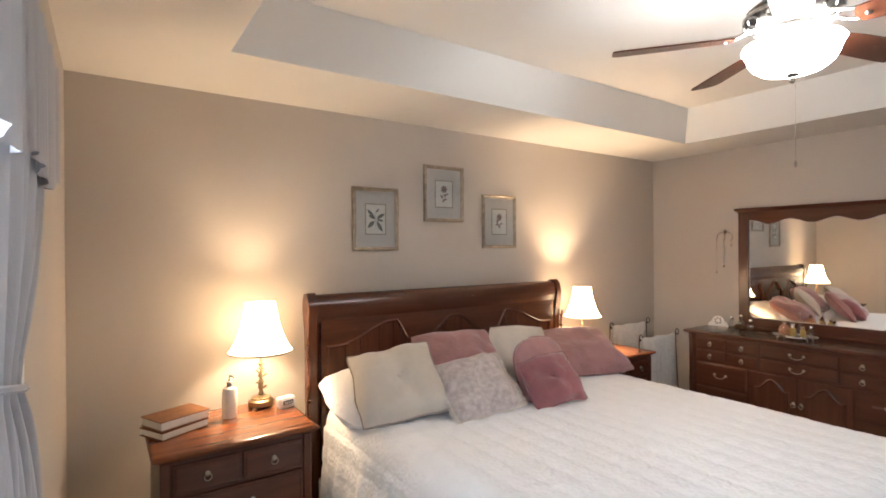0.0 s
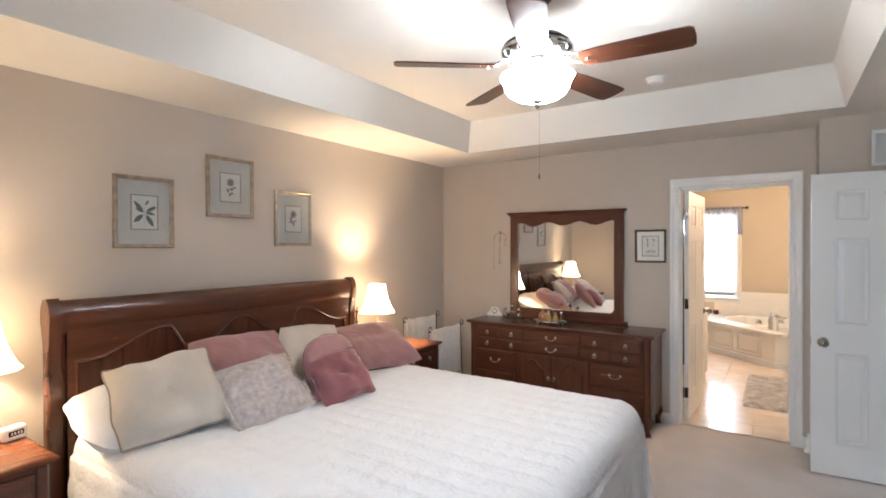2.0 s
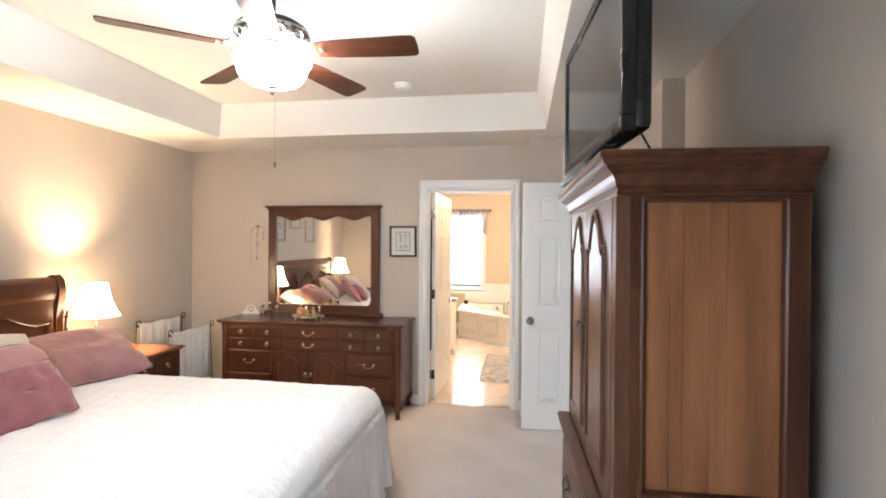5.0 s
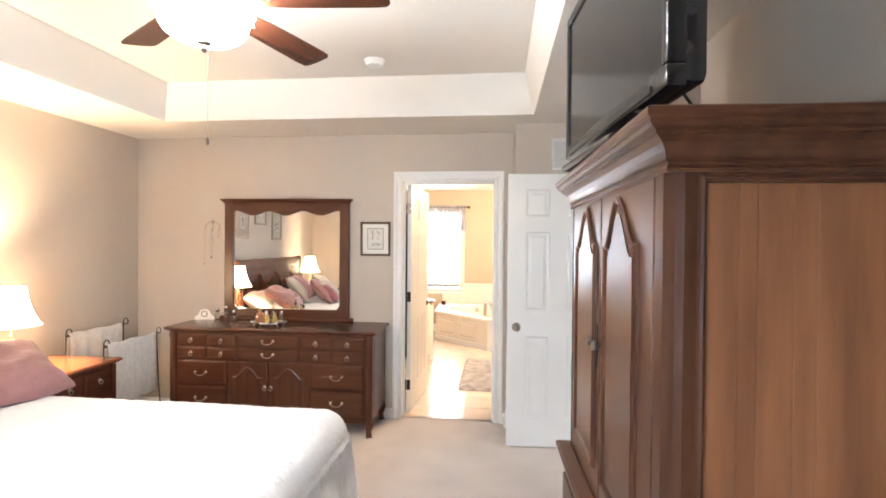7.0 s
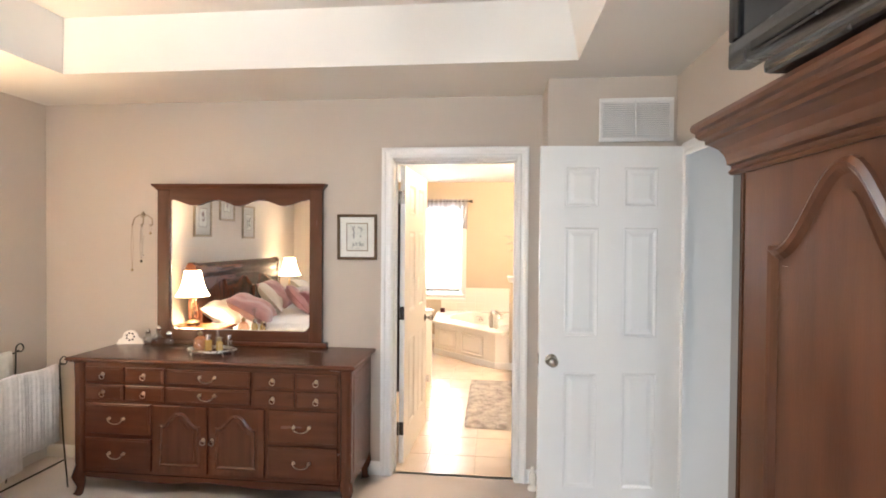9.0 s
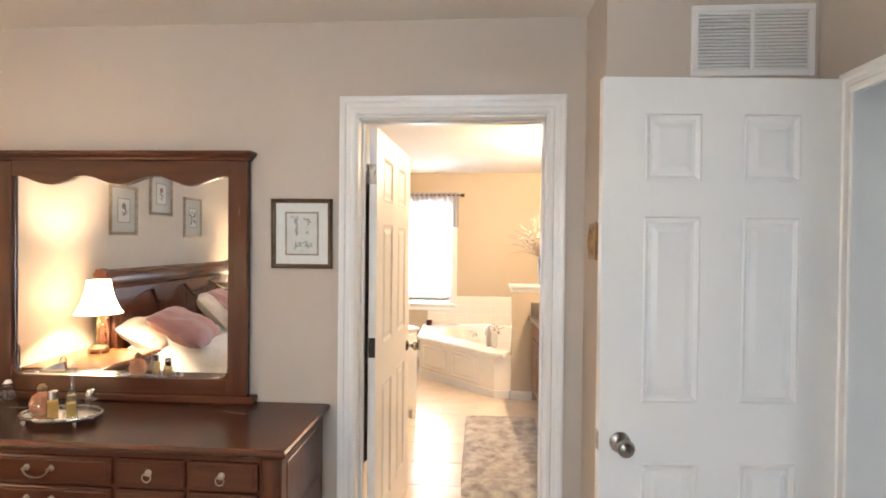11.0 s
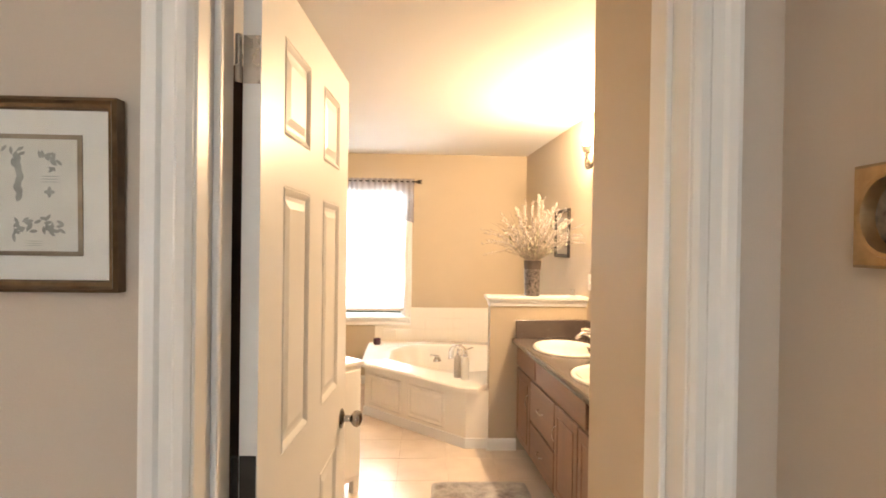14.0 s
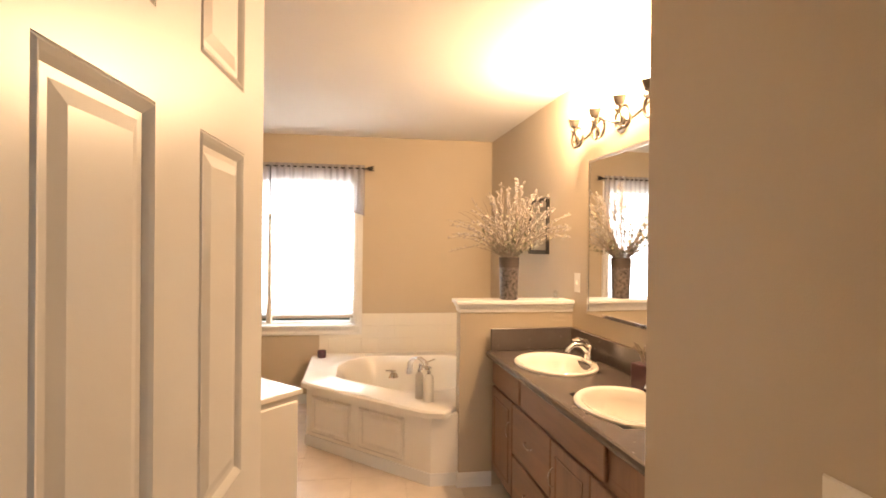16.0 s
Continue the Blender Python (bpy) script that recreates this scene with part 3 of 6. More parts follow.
for x, peak in ((-0.66, 0.62), (0.0, 0.0), (0.66, -0.62)):
    o = [(x + a, b) for a, b in arch(0.285, 0.30, 0.965, 0.125, 28, peak)]
    head = o[2:]
    ring = [(x + 0.33, 0.30), (x + 0.33, 1.15), (x - 0.33, 1.15), (x - 0.33, 0.30), (x - 0.285, 0.30)] + head[::-1] + [(x + 0.285, 0.30)]
    fr = part("panel_frame", P(ring, 0.014, 0.046, "y"), WOOD, bed, "frame with an ogee-headed opening")
    bm = S([(-0.006, -0.016), (-0.004, 0.004), (0.004, 0.010), (0.013, 0.004), (0.020, -0.004), (0.020, -0.016)], [(a, 0.016, b) for a, b in o], True, (0, -1, 0))
    part("panel_moulding", bm, WOOD, fr, "raised ogee moulding")
    c = x - 0.285
    for w in (0.115, 0.105, 0.13, 0.105, 0.115):
        part("board", B(c + 0.001, 0.033, 0.30, c + w - 0.001, 0.0455, 1.10, 0.002), WOOD_V, bed)
        c += w
for s in (-1, 1):
    part("side_rail", B(s * 0.97 - 0.02, -2.10, 0.20, s * 0.97 + 0.02, 0.04, 0.38, 0.006), WOOD, bed)
part("mattress", B(-0.965, -2.12, 0.30, 0.965, 0.02, 0.60, 0.06, 3), SHEET, bed, "cream mattress", True)
part("footboard_rail", B(-0.98, -2.15, 0.16, 0.98, -2.11, 0.40, 0.01), WOOD, bed)
for s in (-1, 1):
    part("foot", L([(0.035, 0), (0.042, 0.05), (0.03, 0.12), (0.045, 0.2)], 14, (s * 0.93, -2.08, 0)), WOOD, bed)


def coverlet():
    """Quilted cloth laid over the mattress, hanging on three sides."""
    x0, x1, y0, y1, top, r = 1.36, 3.12, 0.90, 3.02, 0.668, 0.13
    hang = 0.56
    D = hang + r * (math.pi / 2 - 1)
    nx, ny = 230, 260
    bm, rows = bmesh.new(), []
    for j in range(ny + 1):
        v = y0 - D + (y1 - y0 + D) * j / ny
        row = []
        for i in range(nx + 1):
            u = x0 - D + (x1 - x0 + 2 * D) * i / nx
            cx, cy = min(max(u, x0), x1), max(v, y0)
            ex, ey = u - cx, v - cy
            d = math.hypot(ex, ey)
            z, px, py = top, cx, cy
            # quilting: long seams down the bed, softer wavy stitches across it
            q = 0.009 * abs(math.sin(math.pi * (u + 0.005 * math.sin(7 * v)) / 0.118)) ** 0.32 + 0.0045 * abs(math.sin(math.pi * (v + 0.020 * math.sin(13 * u)) / 0.085)) ** 0.5
            q += 0.006 * noise.noise((u * 2.2, v * 2.2, 1.0)) + 0.003 * noise.noise((u * 9, v * 9, 4.0))
            if d > 1e-6:
                dd = min(d, D)
                n = (ex / d, ey / d)
                if dd < r * math.pi / 2:
                    o, drop = r * math.sin(dd / r), r * (1 - math.cos(dd / r))
                else:
                    o, drop = r, r + dd - r * math.pi / 2
                    along = (u if abs(n[1]) > abs(n[0]) else v) + math.atan2(n[1], n[0]) * 0.45
                    w = (dd - r * math.pi / 2) / hang
                    o += 0.05 * w + w * (0.022 * math.sin(along * 21 + 1.2 * math.sin(along * 5)) + 0.012 * math.sin(along * 47)) + q
                px, py, z = cx + n[0] * o, cy + n[1] * o, top - drop
                z += q * max(0, 1 - dd / (r * 1.5))
            else:
                z += q
                # swell over the sleeping pillows at the head
                h = min(1, max(0, (v - 2.52) / 0.2))
                z += 0.085 * h * h * (3 - 2 * h) * (0.8 + 0.2 * math.cos((u - 2.24) * 6.2)) - 0.05 * max(0, (v - 2.86) / 0.16)
            row.append(bm.verts.new((px, py, z)))
        rows.append(row)
    for a, b in zip(rows, rows[1:]):
        for i in range(nx):
            bm.faces.new((a[i], a[i + 1], b[i + 1], b[i]))
    hem = [v.co.copy() for v in [r[0] for r in rows[::-1]] + rows[0][1:] + [r[-1] for r in rows[1:]]]
    keep = [hem[0]]
    for p in hem:
        if (p - keep[-1]).length > 0.012:
            keep.append(p)
    top_ob = thing("coverlet", "white quilted coverlet draped over the bed to the floor", "bedspread")
    ob = part("cloth", bm, COVERLET, top_ob)
    ob.data.shade_smooth()
    part("hem", T(keep, 0.006, 6), COVERLET, top_ob, "corded hem", True)
    so = ob.modifiers.new("thickness", "SOLIDIFY")
    so.thickness = 0.012


coverlet()


def cushion(name, label, mat, bl, br, height, lean, thick, pipe=None, z=0.675, shape="square", button=None, fringe=False, category="pillow", pin=0.035, roll=0):
    """A stuffed cushion that stands on its lower edge from bl to br and leans back."""
    bl, br = Vector((*bl, z)), Vector((*br, z))
    ax = (br - bl).normalized()
    w = (br - bl).length / 2
    back = Vector((0, 0, 1)).cross(ax)
    up = (Vector((0, 0, 1)) * math.cos(radians(lean)) + back * math.sin(radians(lean))).normalized()
    nrm = ax.cross(up)
    turn = Matrix.Rotation(radians(roll), 3, nrm)
    h = height / 2
    c = (bl + br) / 2 + up * (h + w * abs(math.sin(radians(roll))) * 0.7)
    ax, up = turn @ ax, turn @ up
    m = Matrix((ax, up, nrm)).transposed().to_4x4()
    m.translation = c
    n = 18
    bm = bmesh.new()

    def at(u, v, side):
        pinch = 1 - pin * (1 - u * u) * abs(v) ** 3 - 0.0
        pinch2 = 1 - pin * (1 - v * v) * abs(u) ** 3
        rnd_c = 1 - 0.05 * abs(u * v) ** 5
        x, y = u * w * pinch2 * rnd_c, v * h * pinch * rnd_c
        y -= 0.035 * h * max(0, v) * math.cos(u * 1.3 + w * 9)
        if shape == "arch" and v > 0:
            x *= math.sqrt(max(0.03, 1 - 0.85 * v * v * abs(u) ** 1.0)) if v < 0.98 else math.sqrt(0.15 + 0.0)
        x += 0.02 * noise.noise((u * 1.7 + bl.x * 5, v * 1.7, 2.0))
        y += 0.02 * noise.noise((u * 1.7, v * 1.7 + bl.x * 5, 7.0))
        t = thick / 2 * ((1 - abs(u) ** 2.6) * (1 - abs(v) ** 2.6)) ** 0.48
        k = 0.95 + 0.4 * noise.noise((u * 2 + w * 7, v * 2 + h * 5, side + bl.x * 3))
        t *= k
        if button:
            t -= thick * 0.16 * math.exp(-((u * u + v * v) / 0.02))
        return (x, y, side * t)
    grid = {}
    for s in (1, -1):
        for i in range(n + 1):
            for j in range(n + 1):
                u, v = -1 + 2 * i / n, -1 + 2 * j / n
                edge = i in (0, n) or j in (0, n)
                if s < 0 and edge:
                    grid[s, i, j] = grid[1, i, j]
                else:
                    grid[s, i, j] = bm.verts.new(at(u, v, s))
        for i in range(n):
            for j in range(n):
                q = [grid[s, i, j], grid[s, i + 1, j], grid[s, i + 1, j + 1], grid[s, i, j + 1]]
                bm.faces.new(q if s > 0 else q[::-1])
    rim = [grid[1, i, 0].co.copy() for i in range(n)] + [grid[1, n, j].co.copy() for j in range(n)] + [grid[1, n - i, n].co.copy() for i in range(n)] + [grid[1, 0, n - j].co.copy() for j in range(n)]
    top = thing(name, label, category, m)
    cov = part("cover", bm, mat, top, "", True)
    cov.data.shade_smooth()
    if pipe:
        part("piping", T(rim + rim[:1], 0.005, 6), pipe, top, "", True)
    if fringe:
        rnd = random.Random(3)
        for side in (-1, 1):
            fb = bmesh.new()
            for i in range(len(rim)):
                for k in range(4):
                    p = rim[i].lerp(rim[(i + 1) % len(rim)], k / 4)
                    if p.x * side < w * 0.80:
                        continue
                    e = p + Vector((side * 0.022, rnd.uniform(-0.012, 0.012), rnd.uniform(-0.01, 0.01)))
                    tube(fb, [p, p.lerp(e, 0.5) + Vector((0, 0, 0.004)), e], 0.0028, 5)
            part("fringe", fb, pipe or mat, top, "twisted yarn fringe")
    if button:
        b = L([(0, 0.006), (0.008, 0.004), (0.010, 0.0), (0, -0.004)], 12)
        b.transform(Matrix.Translation((0, 0, thick / 2 * 0.72)))
        part("button", b, button, top, "covered button", True)
    return top, m, w, h


FLORAL = material("taupe_floral_brocade", (0.50, 0.44, 0.41), 0.7, second=(0.34, 0.29, 0.275), scale=32, detail=3, bump=0.2, bump_scale=200)
cushion("sleeping_pillow", "plump white sleeping pillow at the headboard", COVERLET, (1.21, 2.58), (1.88, 2.62), 0.48, 74, 0.27, z=0.66, pin=-0.12)
cushion("sleeping_pillow", "plump cream-white sleeping pillow at the headboard", SHEET, (2.62, 2.74), (3.20, 2.74), 0.42, 66, 0.24, z=0.65, pin=-0.12)
cushion("sham", "dusty pink silk pillow sham leaning on the bed", PINK, (1.72, 2.66), (2.30, 2.58), 0.45, 48, 0.20, PINK, z=0.70)
cushion("sham", "dusty pink silk pillow sham leaning on the bed", PINK, (2.58, 2.56), (3.26, 2.37), 0.48, 60, 0.20, PINK, z=0.69)
cushion("throw_pillow", "small pale cream square cushion", CREAM, (2.22, 2.62), (2.60, 2.50), 0.38, 40, 0.14, CREAM, z=0.72, roll=-6)
cushion("throw_pillow", "cream linen cushion with a button and dark piping", CREAM, (1.18, 2.50), (1.64, 2.33), 0.47, 50, 0.18, PIPING, button=CREAM, roll=8)
cushion("throw_pillow", "taupe floral brocade cushion with a yarn fringe", FLORAL, (1.63, 2.28), (2.05, 2.21), 0.38, 50, 0.15, CREAM, fringe=True, roll=5)
cushion("throw_pillow", "dusty pink arch-topped velvet cushion", PINK, (2.13, 2.31), (2.50, 2.20), 0.42, 40, 0.14, ROSE, shape="arch")
cushion("throw_pillow", "deep rose velvet cushion with a centre button", ROSE, (2.10, 2.21), (2.42, 2.10), 0.31, 44, 0.15, ROSE, button=ROSE, roll=9)

# ---- bedroom furniture ----
def ring_pull(parent, x, y, z, m=None):
    """A small ring pull on a round back plate, facing -y."""
    bm = L([(0, 0.0), (0.012, 0.0), (0.0125, 0.002), (0.008, 0.004), (0.005, 0.009), (0.006, 0.014), (0, 0.016)], 14)
    bm.transform(Matrix.Translation((x, y, z)) @ Matrix.Rotation(radians(90), 4, "X"))
    tube(bm, [(x + 0.015 * math.cos(a), y - 0.012, z - 0.012 + 0.015 * math.sin(a)) for a in (2 * math.pi * k / 14 for k in range(15))], 0.0022, 6)
    return part("ring_pull", bm, PULL, parent, "aged pale brass ring pull", True)


def bail_pull(parent, x, y, z, w=0.045):
    bm = bmesh.new()
    for s in (-1, 1):
        b = L([(0, 0.0), (0.010, 0.0), (0.011, 0.003), (0.005, 0.006), (0.005, 0.014), (0.007, 0.017), (0, 0.020)], 12)
        b.transform(Matrix.Translation((x + s * w, y, z)) @ Matrix.Rotation(radians(90), 4, "X"))
        tmp = bpy.data.meshes.new("tmp")
        b.to_mesh(tmp)
        b.free()
        bm.from_mesh(tmp)
        bpy.data.meshes.remove(tmp)
    tube(bm, [(x - w * math.cos(a), y - 0.016 - 0.004 * math.sin(a), z - 0.026 * math.sin(a)) for a in (math.pi * k / 12 for k in range(13))], 0.0030, 6)
    return part("bail_pull", bm, PULL, parent, "aged pale brass bail pull", True)


def drawer(parent, x0, x1, z0, z1, y, mat, pull="ring"):
    """A drawer front with a lipped edge, facing -y."""
    d = part("drawer", B(x0, y - 0.014, z0, x1, y + 0.02, z1, 0.006, 2), mat, parent)
    part("drawer_panel", B(x0 + 0.012, y - 0.0175, z0 + 0.012, x1 - 0.012, y - 0.012, z1 - 0.012, 0.002), mat, d)
    if pull == "ring":
        ring_pull(d, (x0 + x1) / 2, y - 0.0175, (z0 + z1) / 2 + 0.006)
    elif pull == "bail":
        bail_pull(d, (x0 + x1) / 2, y - 0.0175, (z0 + z1) / 2 + 0.008)
    return d


def moulded_top(parent, x0, y0, x1, y1, z, mat):
    """A table top with an ogee edge."""
    bm = bmesh.new()
    prof = [(-0.012, 0.0), (0.0, 0.004), (0.004, 0.010), (0.012, 0.014), (0.016, 0.020), (0.015, 0.026), (0.008, 0.032), (0.0, 0.034)]
    rings = []
    for u, w in prof:
        rings.append([bm.verts.new(p) for p in ((x0 - u, y0 - u, z - 0.034 + w), (x1 + u, y0 - u, z - 0.034 + w), (x1 + u, y1, z - 0.034 + w), (x0 - u, y1, z - 0.034 + w))])
    for p, q in zip(rings, rings[1:]):
        for i in range(4):
            bm.faces.new((p[i], p[(i + 1) % 4], q[(i + 1) % 4], q[i]))
    bm.faces.new(rings[0][::-1])
    bm.faces.new(rings[-1])
    return part("top", bm, mat, parent, "waxed wooden top with an ogee edge")


def nightstand(m, w, label):
    n = thing("nightstand", label, "nightstand", m, "bedside nightstands")
    d, h = 0.55, 0.70
    x0, x1 = -w / 2 + 0.03, w / 2 - 0.03
    part("body", B(x0, 0.03, 0.10, x1, d, h - 0.034, 0.004), WOOD, n)
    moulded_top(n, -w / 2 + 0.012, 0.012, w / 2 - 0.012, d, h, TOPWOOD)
    for s in (x0, x1):
        for y in (0.04, d - 0.03):
            bm = P([(s + a * (1 if s < 0 else -1), b) for a, b in ((0, 0.12), (0.055, 0.12), (0.04, 0.06), (0.035, 0.0), (-0.004, 0.0), (0.0, 0.05))], y - 0.012, y + 0.03, "y")
            part("bracket_foot", bm, WOOD, n)
    for s in (-1, 1):
        xx = s * (w / 2 - 0.05)
        part("corner_post", B(xx - 0.02, 0.018, 0.10, xx + 0.02, 0.032, h - 0.036, 0.006, 2), WOOD_V, n)
    a, b = x0 + 0.045, x1 - 0.045
    drawer(n, a, -0.006, h - 0.185, h - 0.055, 0.03, WOOD)
    drawer(n, 0.006, b, h - 0.185, h - 0.055, 0.03, WOOD)
    drawer(n, a, b, h - 0.375, h - 0.20, 0.03, WOOD, "bail")
    drawer(n, a, b, 0.13, h - 0.39, 0.03, WOOD, "bail")
    return n


nightstand(pose(0.68, 2.61, 0), 0.71, "cherry nightstand holding a lit lamp, books and clock")
nightstand(pose(3.64, 2.66, 0), 0.61, "cherry nightstand with a lit lamp beside a towel rack")


def table_lamp(x, y, size=1.0):
    t = thing("table_lamp", "lit brass table lamp with a cream bell shade", "lamp", pose(x, y, 0.70) @ Matrix.Scale(size, 4), "bedside lamps")
    bm = L([(0.060, 0.014), (0.066, 0.018), (0.066, 0.040), (0.060, 0.046), (0.050, 0.050), (0.052, 0.056), (0.035, 0.062), (0.018, 0.066), (0.0, 0.068)], 20)
    for k in range(4):
        a = math.pi / 4 + k * math.pi / 2
        lathe(bm, [(0, 0), (0.012, 0.0), (0.014, 0.008), (0.008, 0.016), (0.012, 0.024)], 8, (0.062 * math.cos(a), 0.062 * math.sin(a), 0))
    part("base", bm, BRASS, t, "footed brass base", True)
    bm = L([(0.010, 0.062), (0.014, 0.075), (0.008, 0.085), (0.010, 0.10), (0.016, 0.115), (0.009, 0.13), (0.007, 0.16), (0.010, 0.18), (0.006, 0.20), (0.008, 0.225), (0.013, 0.24), (0.006, 0.25), (0.006, 0.30)], 14)
    tube(bm, [(0.013 * math.cos(k * 0.55), 0.013 * math.sin(k * 0.55), 0.075 + 0.0058 * k) for k in range(30)], 0.0035, 6)
    for k in range(6):
        a, z = k * 2.1, 0.10 + 0.022 * k
        tube(bm, [(0.010 * math.cos(a), 0.010 * math.sin(a), z), (0.028 * math.cos(a), 0.028 * math.sin(a), z + 0.012), (0.034 * math.cos(a + 0.3), 0.034 * math.sin(a + 0.3), z + 0.004)], 0.004, 6, [0.003, 0.007, 0.001])
    part("stem", bm, BRASS, t, "twisted vine brass stem", True)
    prof = [(0.167, 0.307), (0.150, 0.330), (0.128, 0.375), (0.108, 0.43), (0.092, 0.49), (0.083, 0.55), (0.080, 0.572)]
    bm = bmesh.new()
    lathe(bm, prof + [(r - 0.002, z) for r, z in prof[::-1]], 32)
    sh = part("shade", bm, SHADE, t, "glowing cream bell shade", True)
    part("shade_trim", L([(0.168, 0.303), (0.1695, 0.307), (0.168, 0.313), (0.164, 0.308), (0.168, 0.303)], 32), SHEET, sh)
    part("bulb", L([(0, 0.39), (0.012, 0.395), (0.014, 0.40), (0.0, 0.401)], 10), BULBGLASS, t)
    part("harp", T([(0.05 * math.sin(a), 0, 0.30 + 0.14 * (1 - math.cos(a))) for a in (math.pi * k / 10 for k in range(11))], 0.002, 5), BRASS, t)
    return t


table_lamp(0.875, 3.06)
table_lamp(3.48, 3.03, 0.92)

# on the nightstand
bk = thing("book", "worn tan hardback book lying on the nightstand", "book", pose(0.445, 2.93, 0.702, 0, 0, 28), "stacked books")
part("cover", B(-0.12, -0.085, 0, 0.12, 0.085, 0.004), TOPWOOD, bk)
part("page_block", B(-0.115, -0.08, 0.004, 0.115, 0.08, 0.034, 0.002), PAPER, bk)
part("cover", B(-0.12, -0.085, 0.034, 0.12, 0.085, 0.038), TOPWOOD, bk)
bk = thing("book", "brown leather hardback book on another book", "book", pose(0.45, 2.935, 0.742, 0, 0, 24), "stacked books")
part("cover", B(-0.12, -0.085, 0, 0.12, 0.085, 0.004), PLANK, bk)
part("page_block", B(-0.115, -0.08, 0.004, 0.115, 0.08, 0.040, 0.002), PAPER, bk)
part("cover", B(-0.12, -0.085, 0.040, 0.12, 0.085, 0.044), PLANK, bk)
bt = thing("lotion_bottle", "white pump lotion bottle on the nightstand", "bottle", pose(0.70, 2.985, 0.70))
part("bottle", L([(0, 0), (0.034, 0), (0.037, 0.006), (0.037, 0.13), (0.032, 0.15), (0.014, 0.158), (0.012, 0.165), (0, 0.165)], 20), PORCELAIN, bt, "", True)
bm = L([(0.014, 0.160), (0.015, 0.182), (0.006, 0.186), (0.004, 0.215), (0, 0.216)], 12)
tube(bm, [(0, 0, 0.213), (0.012, -0.02, 0.214), (0.018, -0.034, 0.206)], 0.005, 6)
part("pump", bm, NICKEL, bt, "dark pump head", True)
ck = thing("alarm_clock", "small white digital alarm clock on the nightstand", "clock", pose(0.985, 2.97, 0.70, 0, 0, 16))
part("case", B(-0.048, -0.02, 0, 0.048, 0.03, 0.062, 0.012, 3), PORCELAIN, ck, "", True)
part("display", B(-0.030, -0.0225, 0.022, 0.030, -0.019, 0.044), BLACK, ck, "black display with digits")
bm = bmesh.new()
for x in (-0.018, -0.006, 0.008, 0.020):
    box(bm, x - 0.0035, -0.0232, 0.027, x + 0.0035, -0.0224, 0.039)
part("digits", bm, PORCELAIN, ck)

# ---- dresser with mirror ----
dr = thing("dresser", "long dark cherry dresser with brass pulls", "dresser", pose(4.46, 1.832, 0, 0, 0, -90))
W2, H = 0.845, 0.83
part("body", B(-W2, 0.02, 0.14, W2, 0.47, H - 0.034, 0.004), WOOD, dr)
moulded_top(dr, -W2 - 0.015, -0.005, W2 + 0.015, 0.475, H, WOOD)
for s in (-1, 1):
    xx = s * (W2 - 0.035)
    bm = L([(0.030, 0.14), (0.033, 0.16), (0.026, 0.18), (0.028, 0.22), (0.028, 0.70), (0.033, 0.75), (0.033, 0.796)], 12, (xx, 0.022, 0), lambda a, z: 1 + (0.06 * math.cos(a * 6) if 0.2 < z < 0.72 else 0))
    part("corner_column", bm, WOOD_V, dr, "fluted corner column", True)
    for y in (0.03, 0.44):
        bm = T([(xx, y, 0.145), (xx + s * 0.012, y - 0.010, 0.11), (xx + s * 0.004, y - 0.002, 0.05), (xx + s * 0.010, y - 0.010, 0.012), (xx + s * 0.014, y - 0.016, 0.0)], 0.03, 12, [0.042, 0.038, 0.022, 0.022, 0.028])
        part("cabriole_foot", bm, WOOD_V, dr, "", True)
    for z0, z1 in ((0.20, 0.55), (0.59, 0.76)):
        x = s * (W2 + 0.002)
        part("side_panel", B(min(x, x - s * 0.008), 0.07, z0, max(x, x - s * 0.008), 0.43, z1, 0.003), WOOD_V, dr)
bm = P([(-W2 + 0.07, 0.14), (-W2 + 0.07, 0.11), (-0.3, 0.095), (0.0, 0.115), (0.3, 0.095), (W2 - 0.07, 0.11), (W2 - 0.07, 0.14)], 0.018, 0.036, "y")
part("apron", bm, WOOD, dr)
yf = 0.018
# x runs from the corner of the room (-) to the doorway (+)
e = W2 - 0.075
for z0, z1 in ((0.68, 0.775), (0.575, 0.67)):
    for a, b in ((-e, -e + 0.245), (-e + 0.255, -e + 0.50), (e - 0.50, e - 0.255), (e - 0.245, e)):
        drawer(dr, a, b, z0, z1, yf, WOOD, "ring")
    drawer(dr, -e + 0.515, e - 0.515, z0, z1, yf, WOOD, "bail")
for z0, z1 in ((0.37, 0.56), (0.165, 0.355)):
    drawer(dr, -e, -e + 0.415, z0, z1, yf, WOOD, "bail")
    drawer(dr, e - 0.415, e, z0, z1, yf, WOOD, "bail")
for s in (-1, 1):
    x0, x1 = (-e + 0.43, -0.006) if s < 0 else (0.006, e - 0.43)
    c, w = (x0 + x1) / 2, (x1 - x0) / 2
    dd = part("cupboard_door", B(x0, yf - 0.012, 0.165, x1, yf + 0.02, 0.56, 0.005, 2), WOOD_V, dr)
    o = arch(w - 0.06, 0.225, 0.43, 0.075)
    part("arched_panel", S([(0.0, 0.0), (0.008, 0.008), (0.020, 0.003), (0.020, -0.002), (0.0, -0.002)], [(c + a, yf - 0.012, b) for a, b in o], True, (0, -1, 0)), WOOD, dd)
    part("panel_field", P([(c + a * 0.80, 0.34 + (b - 0.34) * 0.84) for a, b in o], yf - 0.018, yf - 0.010, "y"), WOOD_V, dd)
    ring_pull(dd, c + (w - 0.02) * -s, yf - 0.012, 0.37)

mr = thing("dresser_mirror", "dark cherry framed dresser mirror with a scalloped top", "mirror", pose(4.895, 1.875, 0.83, 0, 0, -88.9))
